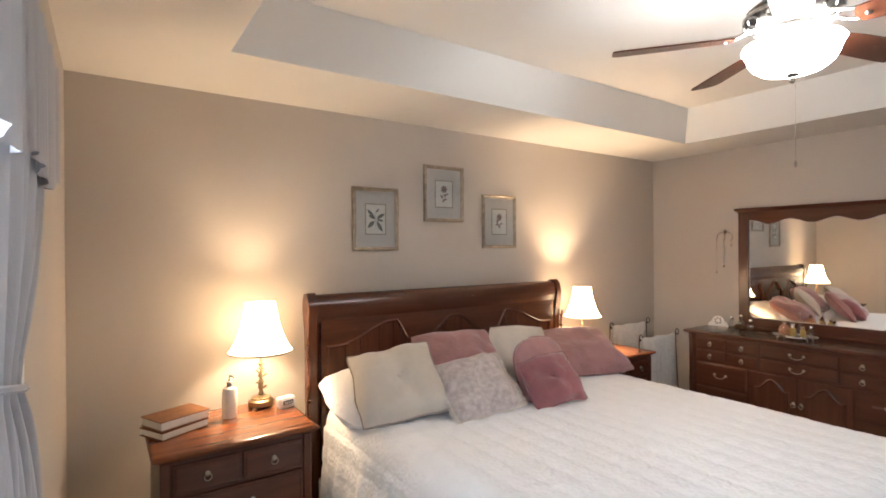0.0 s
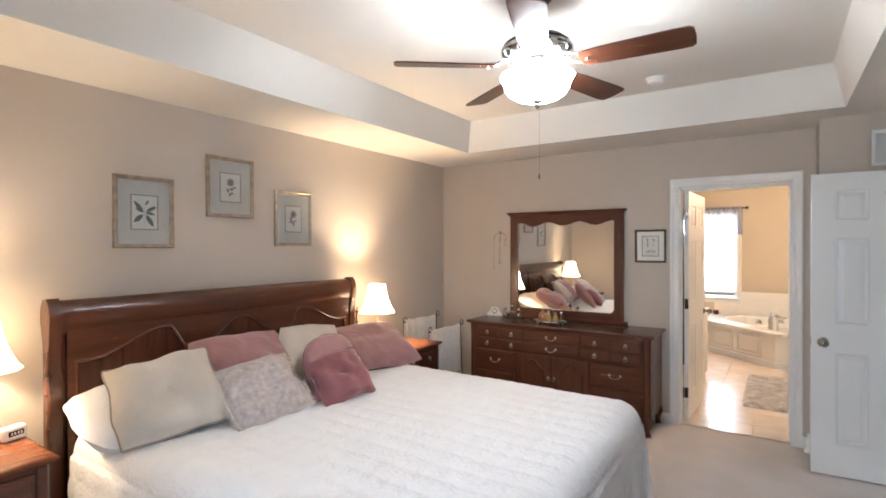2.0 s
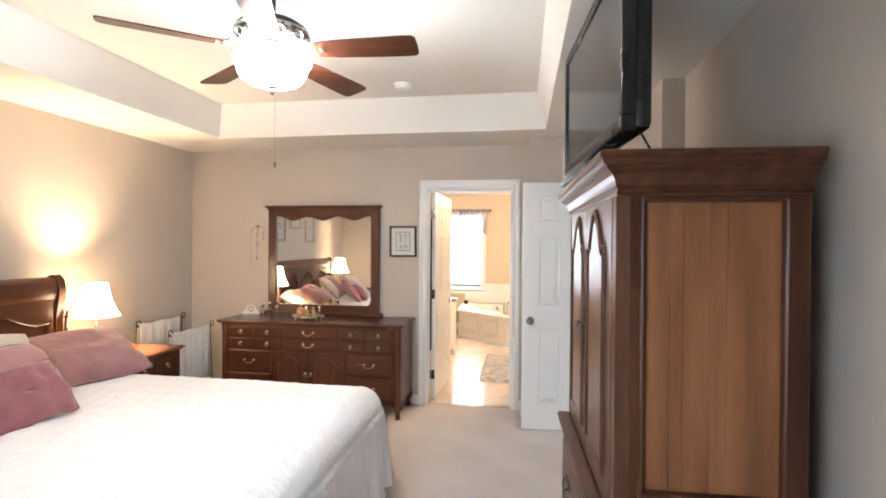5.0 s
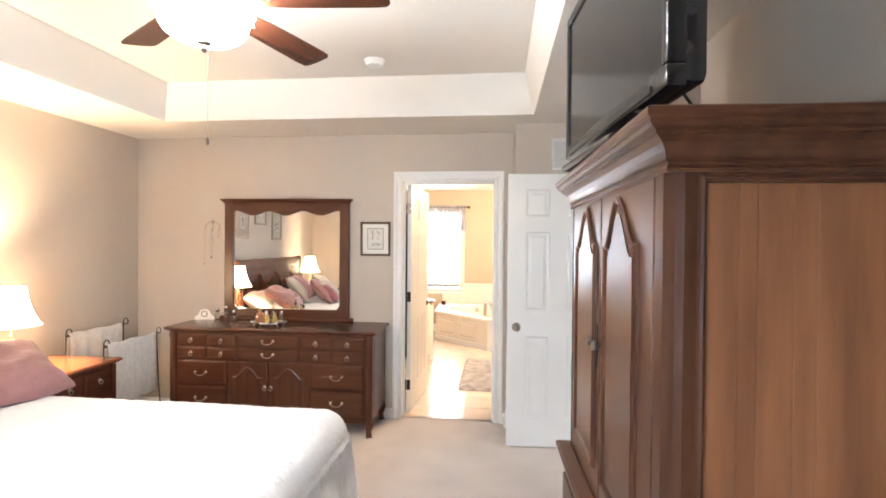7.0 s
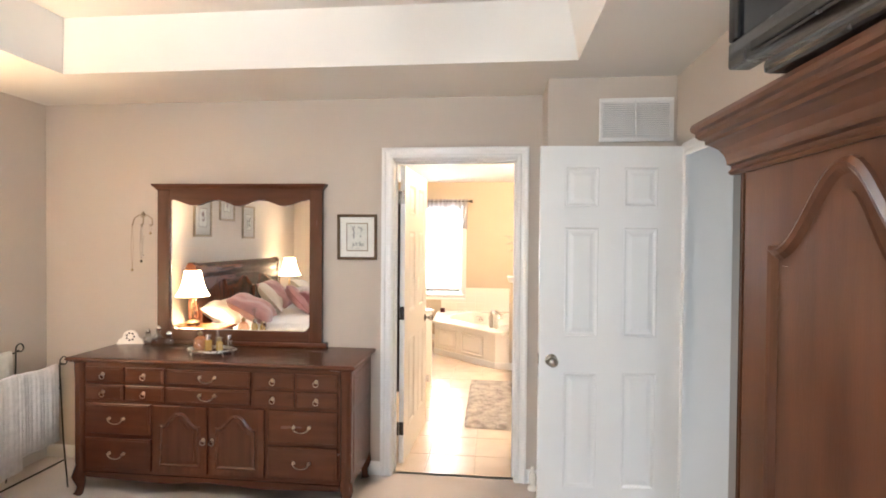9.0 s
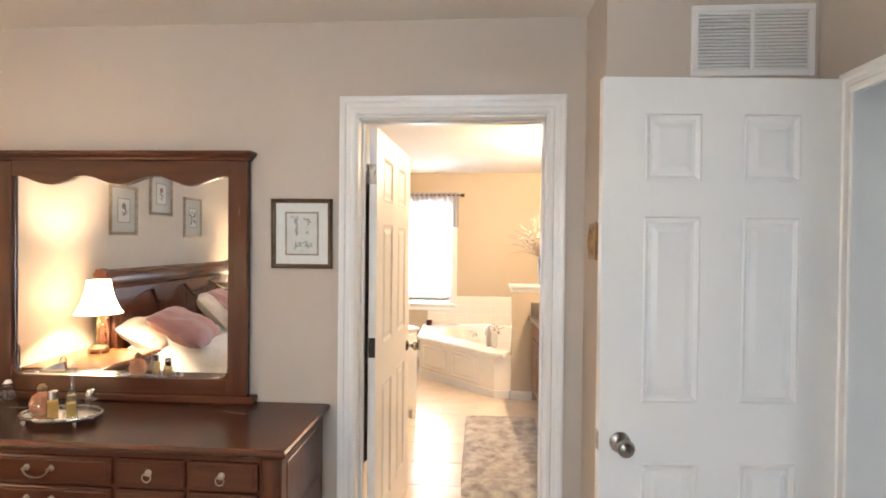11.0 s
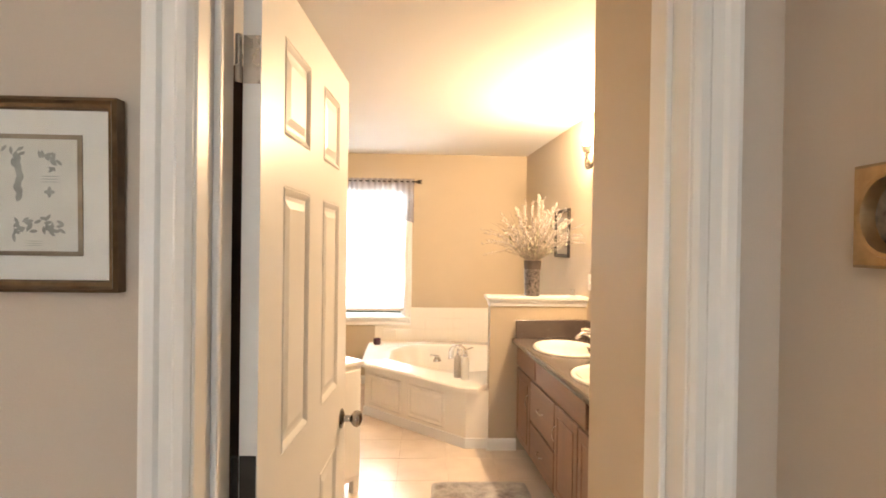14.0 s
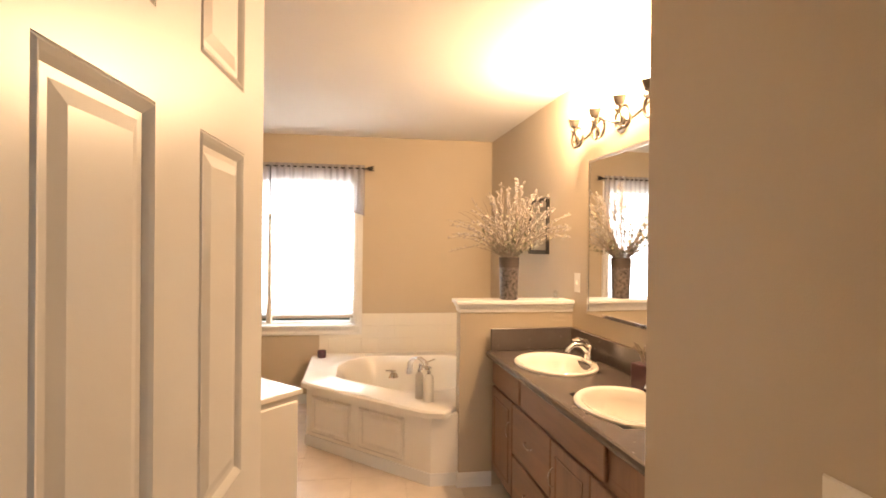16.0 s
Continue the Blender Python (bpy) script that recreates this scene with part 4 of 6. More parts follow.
GX, GZ0, GZ1 = 0.48, 0.10, 0.97


def scallop(x):
    u = abs(x) / GX
    return 0.945 - 0.019 * math.cos(u * math.pi * 2 / 0.65)


part("glass", B(-GX - 0.02, 0.012, GZ0 - 0.02, GX + 0.02, 0.018, GZ1 + 0.01), MIRROR, mr, "silvered mirror glass")
for s in (-1, 1):
    part("stile", B(min(s * GX, s * 0.565), -0.006, 0.03, max(s * GX, s * 0.565), 0.03, 1.03, 0.005, 2), WOOD_V, mr)
part("bottom_rail", B(-GX, -0.004, 0.03, GX, 0.028, GZ0, 0.004, 2), WOOD, mr)
N = 48
o = [(-GX, 1.03)] + [(-GX + 2 * GX * k / N, scallop(-GX + 2 * GX * k / N)) for k in range(N + 1)] + [(GX, 1.03)]
part("top_rail", P(o, -0.004, 0.028, "y"), WOOD, mr, "scalloped top rail")
# rounded lower corners of the frame and the bevelled rim of the glass
CR_ = 0.045
for s in (-1, 1):
    pts = [(s * GX, GZ0), (s * GX, GZ0 + CR_)] + [(s * (GX - CR_ + CR_ * math.cos(a)), GZ0 + CR_ - CR_ * math.sin(a)) for a in (math.pi / 2 * k / 8 for k in range(1, 9))]
    part("corner_block", P(pts, -0.0035, 0.0125, "y"), WOOD, mr)
rim = [(-GX, GZ0 + CR_)] + [(-GX + CR_ - CR_ * math.cos(a), GZ0 + CR_ - CR_ * math.sin(a)) for a in (math.pi / 2 * k / 6 for k in range(1, 7))]
rim += [(-x, z) for x, z in rim[::-1]]
rim += [(GX - 2 * GX * k / 40, scallop(GX - 2 * GX * k / 40)) for k in range(41)]
part("bevel", S([(0.004, -0.001), (0.004, 0.002), (-0.016, -0.0015), (-0.016, -0.002)], [(x, 0.0125, z) for x, z in rim], True, (0, -1, 0)), CHROME, mr, "bright bevelled rim of the glass")
part("cornice", S([(-0.02, 0.0), (0.004, 0.0), (0.010, 0.012), (0.020, 0.020), (0.026, 0.030), (0.026, 0.038), (-0.02, 0.040)], [(-0.565, 0.03, 1.03), (-0.565, -0.006, 1.03), (0.565, -0.006, 1.03), (0.565, 0.03, 1.03)]), WOOD, mr)
part("base_plinth", B(-0.60, -0.02, 0.0, 0.60, 0.035, 0.032, 0.008, 2), WOOD, mr)
part("cornice_cap", B(-0.57, -0.012, 1.03, 0.57, 0.03, 1.07, 0.0), WOOD, mr)


# ---- armoire and television ----
ar = thing("armoire", "walnut-brown armoire with arched doors and plank sides", "armoire", pose(1.67, -0.26, 0, 0, 0, 1.5))
# local x along the front, local -y towards the wall
AB, AZ = -0.545, 1.69
part("carcass", B(0.090, AB, 0.70, 1.110, -0.076, AZ, 0.002), ARM, ar)
CROWN = [(-0.018, -0.022), (0.006, -0.022), (0.010, -0.016), (0.006, -0.010), (0.006, -0.004), (0.012, 0.0), (0.012, 0.006), (0.015, 0.018), (0.023, 0.032), (0.036, 0.043), (0.042, 0.046), (0.042, 0.053), (0.050, 0.057), (0.056, 0.064), (0.056, 0.071), (0.062, 0.075), (0.064, 0.083), (0.062, 0.091), (0.054, 0.095), (-0.02, 0.095)]
AF = [(1.14, AB), (1.14, -0.05), (0.06, -0.05), (0.06, AB)]
AG = [(1.17, AB), (1.17, -0.03), (0.03, -0.03), (0.03, AB)]
part("crown", S(CROWN, [(x, y, AZ) for x, y in AF]), ARM_H, ar, "stepped crown moulding")
part("crown_top", B(0.05, AB, AZ, 1.15, -0.04, AZ + 0.093), ARM_H, ar)
part("base_cabinet", B(0.032, AB, 0.06, 1.168, -0.032, 0.64, 0.004), ARM, ar)
WAIST = [(-0.02, 0.0), (0.0, 0.0), (0.006, 0.008), (0.004, 0.016), (0.018, 0.030), (0.030, 0.036), (0.032, 0.050), (0.022, 0.060), (-0.04, 0.075), (-0.06, 0.075)]
part("waist_moulding", S(WAIST, [(x, y, 0.63) for x, y in AG]), ARM_H, ar, "stepped waist moulding")
part("waist_top", B(0.055, AB, 0.64, 1.145, -0.045, 0.702), ARM_H, ar)
part("plinth", S([(-0.03, 0.0), (0.010, 0.0), (0.012, 0.05), (0.004, 0.075), (-0.03, 0.08)], [(x, y, 0.0) for x, y in AG]), ARM_H, ar)
for x in (0.062, 1.138):
    s = 1 if x < 0.5 else -1
    wide = 0.088 if s > 0 else 0.036
    bm = P([(x, -0.105), (x, -0.080), (x + s * 0.010, -0.066), (x + s * 0.018, -0.058), (x + s * 0.026, -0.048), (x + s * wide * 0.75, -0.046), (x + s * wide * 0.78, -0.052), (x + s * wide * 0.86, -0.052), (x + s * wide * 0.9, -0.046), (x + s * wide, -0.046), (x + s * wide, -0.105)][::s], 0.70, AZ)
    part("corner_post", bm, ARM, ar, "canted and reeded corner post")
# plank sides
for x, s in ((0.060, -1), (1.140, 1)):
    a, b = min(x, x - s * 0.02), max(x, x - s * 0.02)
    sd = part("side_stile", B(a, -0.116, 0.70, b, -0.107, AZ, 0.003), ARM, ar)
    part("side_stile", B(a, AB + 0.002, 0.70, b, -0.482, AZ, 0.003), ARM, ar)
    part("side_rail", B(a, -0.482, 1.652, b, -0.116, AZ, 0.003), ARM_H, ar)
    part("side_rail", B(a, -0.482, 0.70, b, -0.116, 0.84, 0.003), ARM_H, ar)
    xx = x - s * 0.019
    pts = [(x - s * 0.001, -0.482, 0.84), (x - s * 0.001, -0.116, 0.84), (x - s * 0.001, -0.116, 1.652), (x - s * 0.001, -0.482, 1.652)]
    part("panel_moulding", S([(0.004, -0.018), (0.004, 0.004), (-0.002, 0.008), (-0.008, 0.006), (-0.012, -0.002), (-0.020, -0.008), (-0.028, -0.018)], pts if s < 0 else pts[::-1], True, (s, 0, 0)), ARM, sd)
    y = -0.484
    for w in (0.142, 0.045, 0.070, 0.036, 0.077):
        part("plank", B(min(xx, xx - s * 0.008), y + 0.0003, 0.838, max(xx, xx - s * 0.008), y + w - 0.0003, 1.654, 0.0012), PLANK, ar)
        y += w
# doors
for s in (-1, 1):
    x0, x1 = (0.151, 0.624) if s < 0 else (0.628, 1.101)
    c, w = (x0 + x1) / 2 - s * 0.018, (x1 - x0) / 2
    d = part("door", B(x0, -0.080, 0.715, x1, -0.048, AZ - 0.002, 0.004, 2), ARM, ar)
    o = arch(0.160, 0.80, 1.525, 0.125, 32, -0.12 * s)
    part("panel_moulding", S([(0.004, -0.004), (0.002, 0.006), (-0.006, 0.011), (-0.013, 0.008), (-0.020, 0.001), (-0.026, -0.004)], [(c + a, -0.048, b) for a, b in o][::-1], True, (0, 1, 0)), ARM, d, "ogee-headed panel moulding")
    part("panel_field", P([(c + a * 0.78, 1.15 + (b - 1.15) * 0.915) for a, b in o], -0.050, -0.043, "y"), ARM, d)
    hx = 0.626 + s * 0.036
    bm = P([(hx, 1.135), (hx + 0.009, 1.145), (hx + 0.007, 1.165), (hx + 0.012, 1.18), (hx + 0.012, 1.225), (hx + 0.007, 1.24), (hx + 0.009, 1.258), (hx, 1.272), (hx - 0.009, 1.258), (hx - 0.007, 1.24), (hx - 0.012, 1.225), (hx - 0.012, 1.18), (hx - 0.007, 1.165), (hx - 0.009, 1.145)][::-1], -0.049, -0.045, "y")
    knob = L([(0, 0), (0.006, 0.0), (0.005, 0.012), (0.011, 0.017), (0.014, 0.024), (0.011, 0.031), (0, 0.033)], 12)
    knob.transform(Matrix.Translation((hx, -0.046, 1.215)) @ Matrix.Rotation(radians(-90), 4, "X"))
    h = part("handle", bm, IRON, d, "dark metal back plate")
    part("knob", knob, PEWTER, h, "small aged metal knob", True)
for z0, z1 in ((0.36, 0.60), (0.10, 0.34)):
    dd = part("drawer", B(0.10, -0.036, z0, 1.10, -0.014, z1, 0.006, 2), ARM_H, ar)
    for x in (0.32, 0.86):
        bm = T([(x - 0.05 * math.cos(a), -0.004 + 0.012 * math.sin(a), (z0 + z1) / 2 - 0.02 * math.sin(a)) for a in (math.pi * k / 10 for k in range(11))], 0.004, 6)
        box(bm, x - 0.06, -0.014, (z0 + z1) / 2 - 0.012, x + 0.06, -0.010, (z0 + z1) / 2 + 0.016, 0.002)
        part("bail_pull", bm, IRON, dd, "dark metal bail pull")

tv = thing("television", "black flat-screen television standing on the armoire", "television", pose(2.29, -0.295, 1.786, 0, 0, 5.0))
part("back_shell", B(-0.47, -0.085, 0.085, 0.47, -0.03, 0.625, 0.02, 2), BLACK, tv, "", True)
bm = bmesh.new()
for q in ((-0.48, 0.075, 0.48, 0.125), (-0.48, 0.60, 0.48, 0.635), (-0.48, 0.125, -0.448, 0.60), (0.448, 0.125, 0.48, 0.60)):
    box(bm, q[0], -0.032, q[1], q[2], 0.012, q[3], 0.006, 2)
part("bezel", bm, BLACK, tv, "glossy black bezel", True)
part("screen", B(-0.45, -0.03, 0.12, 0.45, 0.004, 0.605), SCREEN, tv, "dark unlit screen")
part("speaker_strip", B(-0.40, 0.012, 0.083, 0.40, 0.016, 0.100, 0.001), IRON, tv)
part("neck", B(-0.06, -0.05, 0.02, 0.06, -0.02, 0.12, 0.006), BLACK, tv)
part("foot", B(-0.28, -0.12, 0.0, 0.28, 0.07, 0.022, 0.008, 2), BLACK, tv, "glossy black foot")
bm = T([(-0.3, -0.085, 0.14), (-0.36, -0.11, 0.05), (-0.40, -0.13, 0.006), (-0.52, -0.14, 0.004)], 0.004, 6)
part("cable", bm, BLACK, tv, "black power cable")

# ---- ceiling fan, smoke alarm, grille ----
fan = thing("ceiling_fan", "five-blade ceiling fan with a lit frosted bowl", "ceiling fan", pose(2.388, 1.075, ZT))
part("canopy", L([(0.075, 0.0), (0.078, -0.02), (0.060, -0.045), (0.03, -0.06), (0.0, -0.062)], 24), IRON, fan, "", True)
part("down_rod", T([(0, 0, -0.05), (0, 0, -0.22)], 0.014, 12), IRON, fan)
part("motor_housing", L([(0.0, -0.195), (0.05, -0.20), (0.075, -0.215), (0.13, -0.225), (0.155, -0.245), (0.160, -0.27), (0.150, -0.295), (0.125, -0.310), (0.09, -0.318), (0, -0.318)], 32), IRON, fan, "dark bronze motor housing", True)
bm = L([(0.165, -0.262), (0.168, -0.27), (0.165, -0.278), (0.160, -0.27), (0.165, -0.262)], 32)
for k in range(10):
    a = 2 * math.pi * k / 10
    tube(bm, [((0.15 + 0.012 * math.sin(b)) * math.cos(a + 0.18 * math.cos(b)), (0.15 + 0.012 * math.sin(b)) * math.sin(a + 0.18 * math.cos(b)), -0.296 + 0.014 * math.sin(b)) for b in (2 * math.pi * j / 12 for j in range(13))], 0.004, 6)
part("scroll_band", bm, NICKEL, fan, "pale scrollwork band", True)
part("switch_cup", L([(0.075, -0.318), (0.078, -0.33), (0.06, -0.355), (0.045, -0.372), (0.0, -0.372)], 24), NICKEL, fan, "", True)
outer = [(0.170, -0.388), (0.168, -0.396), (0.158, -0.410), (0.152, -0.425), (0.147, -0.445), (0.132, -0.468), (0.105, -0.487), (0.065, -0.499), (0.025, -0.503), (0.0, -0.504)]
part("light_bowl", L(outer + [(max(0.0, r - 0.004), z + 0.003) for r, z in outer[::-1]] + outer[:1], 40, wave=lambda a, z: 1 + 0.012 * math.cos(a * 10)), BOWL, fan, "glowing frosted glass bowl", True)
part("finial", L([(0.0, -0.498), (0.026, -0.500), (0.024, -0.508), (0.010, -0.514), (0.012, -0.524), (0.007, -0.536), (0.0, -0.541)], 16), PEWTER, fan, "", True)
bm = bmesh.new()
for k in range(34):
    lathe(bm, [(0, -0.003), (0.0022, 0), (0, 0.003)], 6, (0.012, -0.006, -0.545 - 0.0085 * k))
lathe(bm, [(0, -0.02), (0.005, -0.014), (0.006, 0.0), (0.003, 0.010), (0, 0.012)], 8, (0.012, -0.006, -0.848))
part("pull_chain", bm, PEWTER, fan, "beaded pull chain")
for k in range(5):
    a = radians(-88 + 72 * k)
    m = Matrix.Rotation(a, 4, "Z") @ Matrix.Translation((0, 0, -0.345)) @ Matrix.Rotation(radians(-12), 4, "X")
    o = [(0.205, -0.050), (0.30, -0.062), (0.45, -0.068), (0.60, -0.072), (0.645, -0.070), (0.660, -0.055), (0.664, 0.0), (0.660, 0.055), (0.645, 0.070), (0.60, 0.072), (0.45, 0.068), (0.30, 0.062), (0.205, 0.050), (0.195, 0.0)]
    bl = part("blade", P(o, -0.003, 0.003), WOOD, fan, "dark cherry fan blade", m=m)
    bm = bmesh.new()
    for s in (-1, 1):
        tube(bm, [(0.115, s * 0.012, 0.034), (0.15, s * 0.035, 0.024), (0.19, s * 0.040, 0.008), (0.235, s * 0.022, 0.006), (0.255, 0, 0.006)], 0.006, 8)
    box(bm, 0.215, -0.03, 0.003, 0.26, 0.03, 0.008, 0.002)
    lathe(bm, [(0, -0.005), (0.011, -0.005), (0.009, -0.010), (0, -0.012)], 10, (0.235, 0, -0.001))
    part("blade_iron", bm, NICKEL, bl, "scrolled metal blade arm", True)

sm = thing("smoke_alarm", "round white smoke alarm on the tray ceiling", "smoke alarm", pose(3.96, 0.856, ZT))
part("base", L([(0, 0), (0.068, 0), (0.068, -0.012), (0.0, -0.012)], 28), WHITE, sm)
part("cover", L([(0.060, -0.012), (0.060, -0.020), (0.052, -0.036), (0.030, -0.042), (0, -0.043)], 28), WHITE, sm, "", True)

vt = thing("return_grille", "white two-section air return grille on the wall", "vent", pose(4.623, -0.58, 2.215, 0, 0, -90))
# plain grey sheet that sets the tone between the slats
part("backing", B(-0.18, -0.001, -0.10, 0.18, 0.0015, 0.10), material("grille_backing_grey", (0.42, 0.43, 0.45), 0.9, scale=60), vt)
bm = bmesh.new()
for q in ((-0.20, -0.12, 0.20, -0.098), (-0.20, 0.098, 0.20, 0.12), (-0.20, -0.098, -0.178, 0.098), (0.178, -0.098, 0.20, 0.098), (-0.006, -0.098, 0.006, 0.098)):
    box(bm, q[0], -0.012, q[1], q[2], 0.002, q[3], 0.003)
part("frame", bm, WHITE, vt)
first = None
for s in (-1, 1):
    for k in range(17):
        z = -0.093 + k * 0.0116
        if first is None:
            first = mesh_of(P([(-0.009, z * 0 - 0.0045), (-0.008, -0.0058), (-0.001, 0.0045), (-0.002, 0.0058)], -0.085, 0.085, "x"), "slat", WHITE)
        sl = new("slat", first)
        sl.parent, sl.location = vt, (s * 0.092, 0, z)


# ---- pictures ----
def flat_mesh(bm, mat):
    me = bpy.data.meshes.new("glazing")
    bm.normal_update()
    bm.to_mesh(me)
    bm.free()
    me.materials.append(mat)
    return me


def picture(name, label, m, w, h, fw, frame_mat, seed, inner=(0.42, 0.46), kind="leaf", group="", board=None):
    """A framed print that hangs on a wall and faces local -y; its middle is the origin."""
    p = thing(name, label, "picture", m, group)
    prof = [(0.0, -0.002), (0.0, 0.018), (-0.30 * fw, 0.022), (-0.55 * fw, 0.016), (-0.85 * fw, 0.014), (-fw, 0.009), (-fw, -0.002)]
    part("frame", S(prof, [(-w / 2, 0, -h / 2), (w / 2, 0, -h / 2), (w / 2, 0, h / 2), (-w / 2, 0, h / 2)], True, (0, -1, 0)), frame_mat, p)
    a, b = w / 2 - fw * 0.9, h / 2 - fw * 0.9
    part("mat_board", B(-a, -0.006, -b, a, -0.002, b), board or MAT_W, p, "pale mat board")
    iw, ih = w * inner[0] / 2, h * inner[1] / 2
    part("mat_fillet", S([(0, 0), (0.007, 0.0), (0.007, 0.002), (0, 0.002)], [(-iw, -0.006, -ih), (iw, -0.006, -ih), (iw, -0.006, ih), (-iw, -0.006, ih)], True, (0, -1, 0)), GILT, p, "thin gilt fillet")
    pr = part("print", B(-iw, -0.0068, -ih, iw, -0.0058, ih), PAPER, p, "botanical print on cream paper")
    rnd = random.Random(seed)
    bm = bmesh.new()

    def leaf(x, z, ang, ln, wd):
        n, yl = 7, -0.0072 - 0.000012 * len(bm.faces)
        up, dn = [], []
        for k in range(n + 1):
            u = k / n
            t = wd * math.sin(math.pi * u) ** 0.8
            cx, cz = x + ln * u * math.cos(ang), z + ln * u * math.sin(ang)
            up.append((cx - t * math.sin(ang), yl, cz + t * math.cos(ang)))
            dn.append((cx + t * math.sin(ang), yl, cz - t * math.cos(ang)))
        vs = [bm.verts.new(q) for q in up + dn[1:-1][::-1]]
        bm.faces.new(vs)

    def clip(v, lim):
        return max(-lim, min(lim, v))
    if kind == "leaf":
        for sx in (-1, 1):
            leaf(sx * 0.10 * iw, 0.05 * ih, radians(90 - sx * (52 + 10 * sx)), (1.05 - 0.1 * sx) * iw, 0.16 * iw)
            leaf(sx * 0.10 * iw, -0.12 * ih, radians(-90 + sx * (40 - 9 * sx)), (1.1 + 0.1 * sx) * iw, 0.19 * iw)
            leaf(sx * 0.05 * iw, 0.0, radians(90 - sx * (82 + 20 * sx)), 0.8 * iw, 0.12 * iw)
        leaf(sx * 0.05 * iw, 0.45 * ih, radians(90 - sx * 35), 0.5 * iw, 0.10 * iw)
        leaf(0.012 * sx * iw, -0.75 * ih, radians(90 + 2 * sx), 1.4 * ih, 0.012 * iw)
    elif kind == "flower":
        for k in range(7):
            leaf(0, 0.38 * ih, k * 0.9, 0.34 * ih, 0.09 * ih)
        for k in range(8):
            leaf(rnd.uniform(-0.25, 0.25) * iw, rnd.uniform(-0.6, 0.0) * ih, rnd.uniform(0, 6.28), 0.3 * ih, 0.075 * ih)
    elif kind == "plate":
        # an upright specimen, a small rose mark and two clusters of leaves with bars of script
        for k in range(9):
            leaf(-0.36 * iw + rnd.uniform(-0.05, 0.05) * iw, -0.12 * ih + 0.085 * k * ih, radians(90 + rnd.uniform(-25, 25)), 0.20 * ih, 0.075 * iw)
        for cx, cz, nn in ((0.34, 0.62, 14), (-0.30, -0.60, 16), (0.36, -0.56, 16), (-0.55, 0.66, 5)):
            for k in range(nn):
                leaf(cx * iw + rnd.uniform(-0.20, 0.20) * iw, cz * ih + rnd.uniform(-0.14, 0.14) * ih, rnd.uniform(0, 6.28), 0.20 * iw, 0.040 * iw)
        for k in range(4):
            leaf(0.36 * iw, 0.06 * ih, math.pi / 2 * k, 0.13 * iw, 0.045 * iw)
        for k in range(3):
            leaf(0.12 * iw, (0.34 - 0.05 * k) * ih, 0.0, 0.5 * iw, 0.008 * iw)
            leaf(-0.25 * iw, (-0.82 - 0.04 * k) * ih, 0.0, 0.5 * iw, 0.006 * iw)
    else:
        for cx in (-0.32, 0.32):
            for cz in (-0.48, 0.0, 0.48):
                for k in range(13):
                    leaf(cx * iw + rnd.uniform(-0.1, 0.1) * iw, cz * ih + rnd.uniform(-0.12, 0.12) * ih, rnd.uniform(0, 6.28), 0.30 * iw, 0.045 * iw)
    part("ink_leaves", bm, {'flower': INK_P, 'leaf': INK}.get(kind, INK_G), pr)
    gb = bmesh.new()
    gb.faces.new([gb.verts.new(q) for q in ((-a, -0.010, -b), (a, -0.010, -b), (a, -0.010, b), (-a, -0.010, b))])
    gl = new("glazing", flat_mesh(gb, GLAZE))
    gl.parent = p
    gl.visible_shadow = False
    return p


INK_G = material("print_ink_grey", (0.42, 0.41, 0.37), 0.8, scale=40, wear=0.3)
GLAZE = bpy.data.materials.new("picture_glass")
GLAZE.use_nodes = True
nt = GLAZE.node_tree
mx, tp, gs, fr = nt.nodes.new("ShaderNodeMixShader"), nt.nodes.new("ShaderNodeBsdfTransparent"), nt.nodes.new("ShaderNodeBsdfGlossy"), nt.nodes.new("ShaderNodeFresnel")
gs.inputs["Roughness"].default_value = 0.02
nt.links.new(fr.outputs[0], mx.inputs[0])
nt.links.new(tp.outputs[0], mx.inputs[1])
nt.links.new(gs.outputs[0], mx.inputs[2])
nt.links.new(mx.outputs[0], nt.nodes["Material Output"].inputs[0])

G = "botanical prints over the bed"
picture("framed_print", "gilt-framed print of dark leaves over the bed", pose(1.703, YN - 0.002, 1.765), 0.345, 0.43, 0.026, GILT, 1, kind="leaf", group=G)
picture("framed_print", "gilt-framed print of a faded rose over the bed", pose(2.27, YN - 0.002, 1.967), 0.355, 0.415, 0.026, GILT, 2, kind="flower", group=G)
picture("framed_print", "gilt-framed flower print over the bed", pose(2.81, YN - 0.002, 1.773), 0.35, 0.425, 0.026, GILT, 3, kind="flower", group=G)
picture("framed_print", "dark bronze framed botanical print beside the doorway", pose(XE - 0.007, 1.085, 1.555, 0, 0, -90) @ Matrix.Rotation(radians(1.5), 4, "X"), 0.262, 0.295, 0.018, material("bronze_frame", (0.16, 0.10, 0.05), 0.4, 0.5, scale=40, wear=0.4), 4, inner=(0.50, 0.58), kind="plate", board=material("ivory_mat_board", (0.80, 0.77, 0.71), 0.8, scale=40, wear=0.04))

sf = thing("oval_picture", "small square gilt frame with an oval opening", "picture", pose(4.732, -0.102, 1.532, 0, 0, 180))
NO = 28


def square_at(t, a, b):
    k = 1 / max(abs(math.cos(t)), abs(math.sin(t)))
    return a * k * math.cos(t), b * k * math.sin(t)


bm, rg = bmesh.new(), []
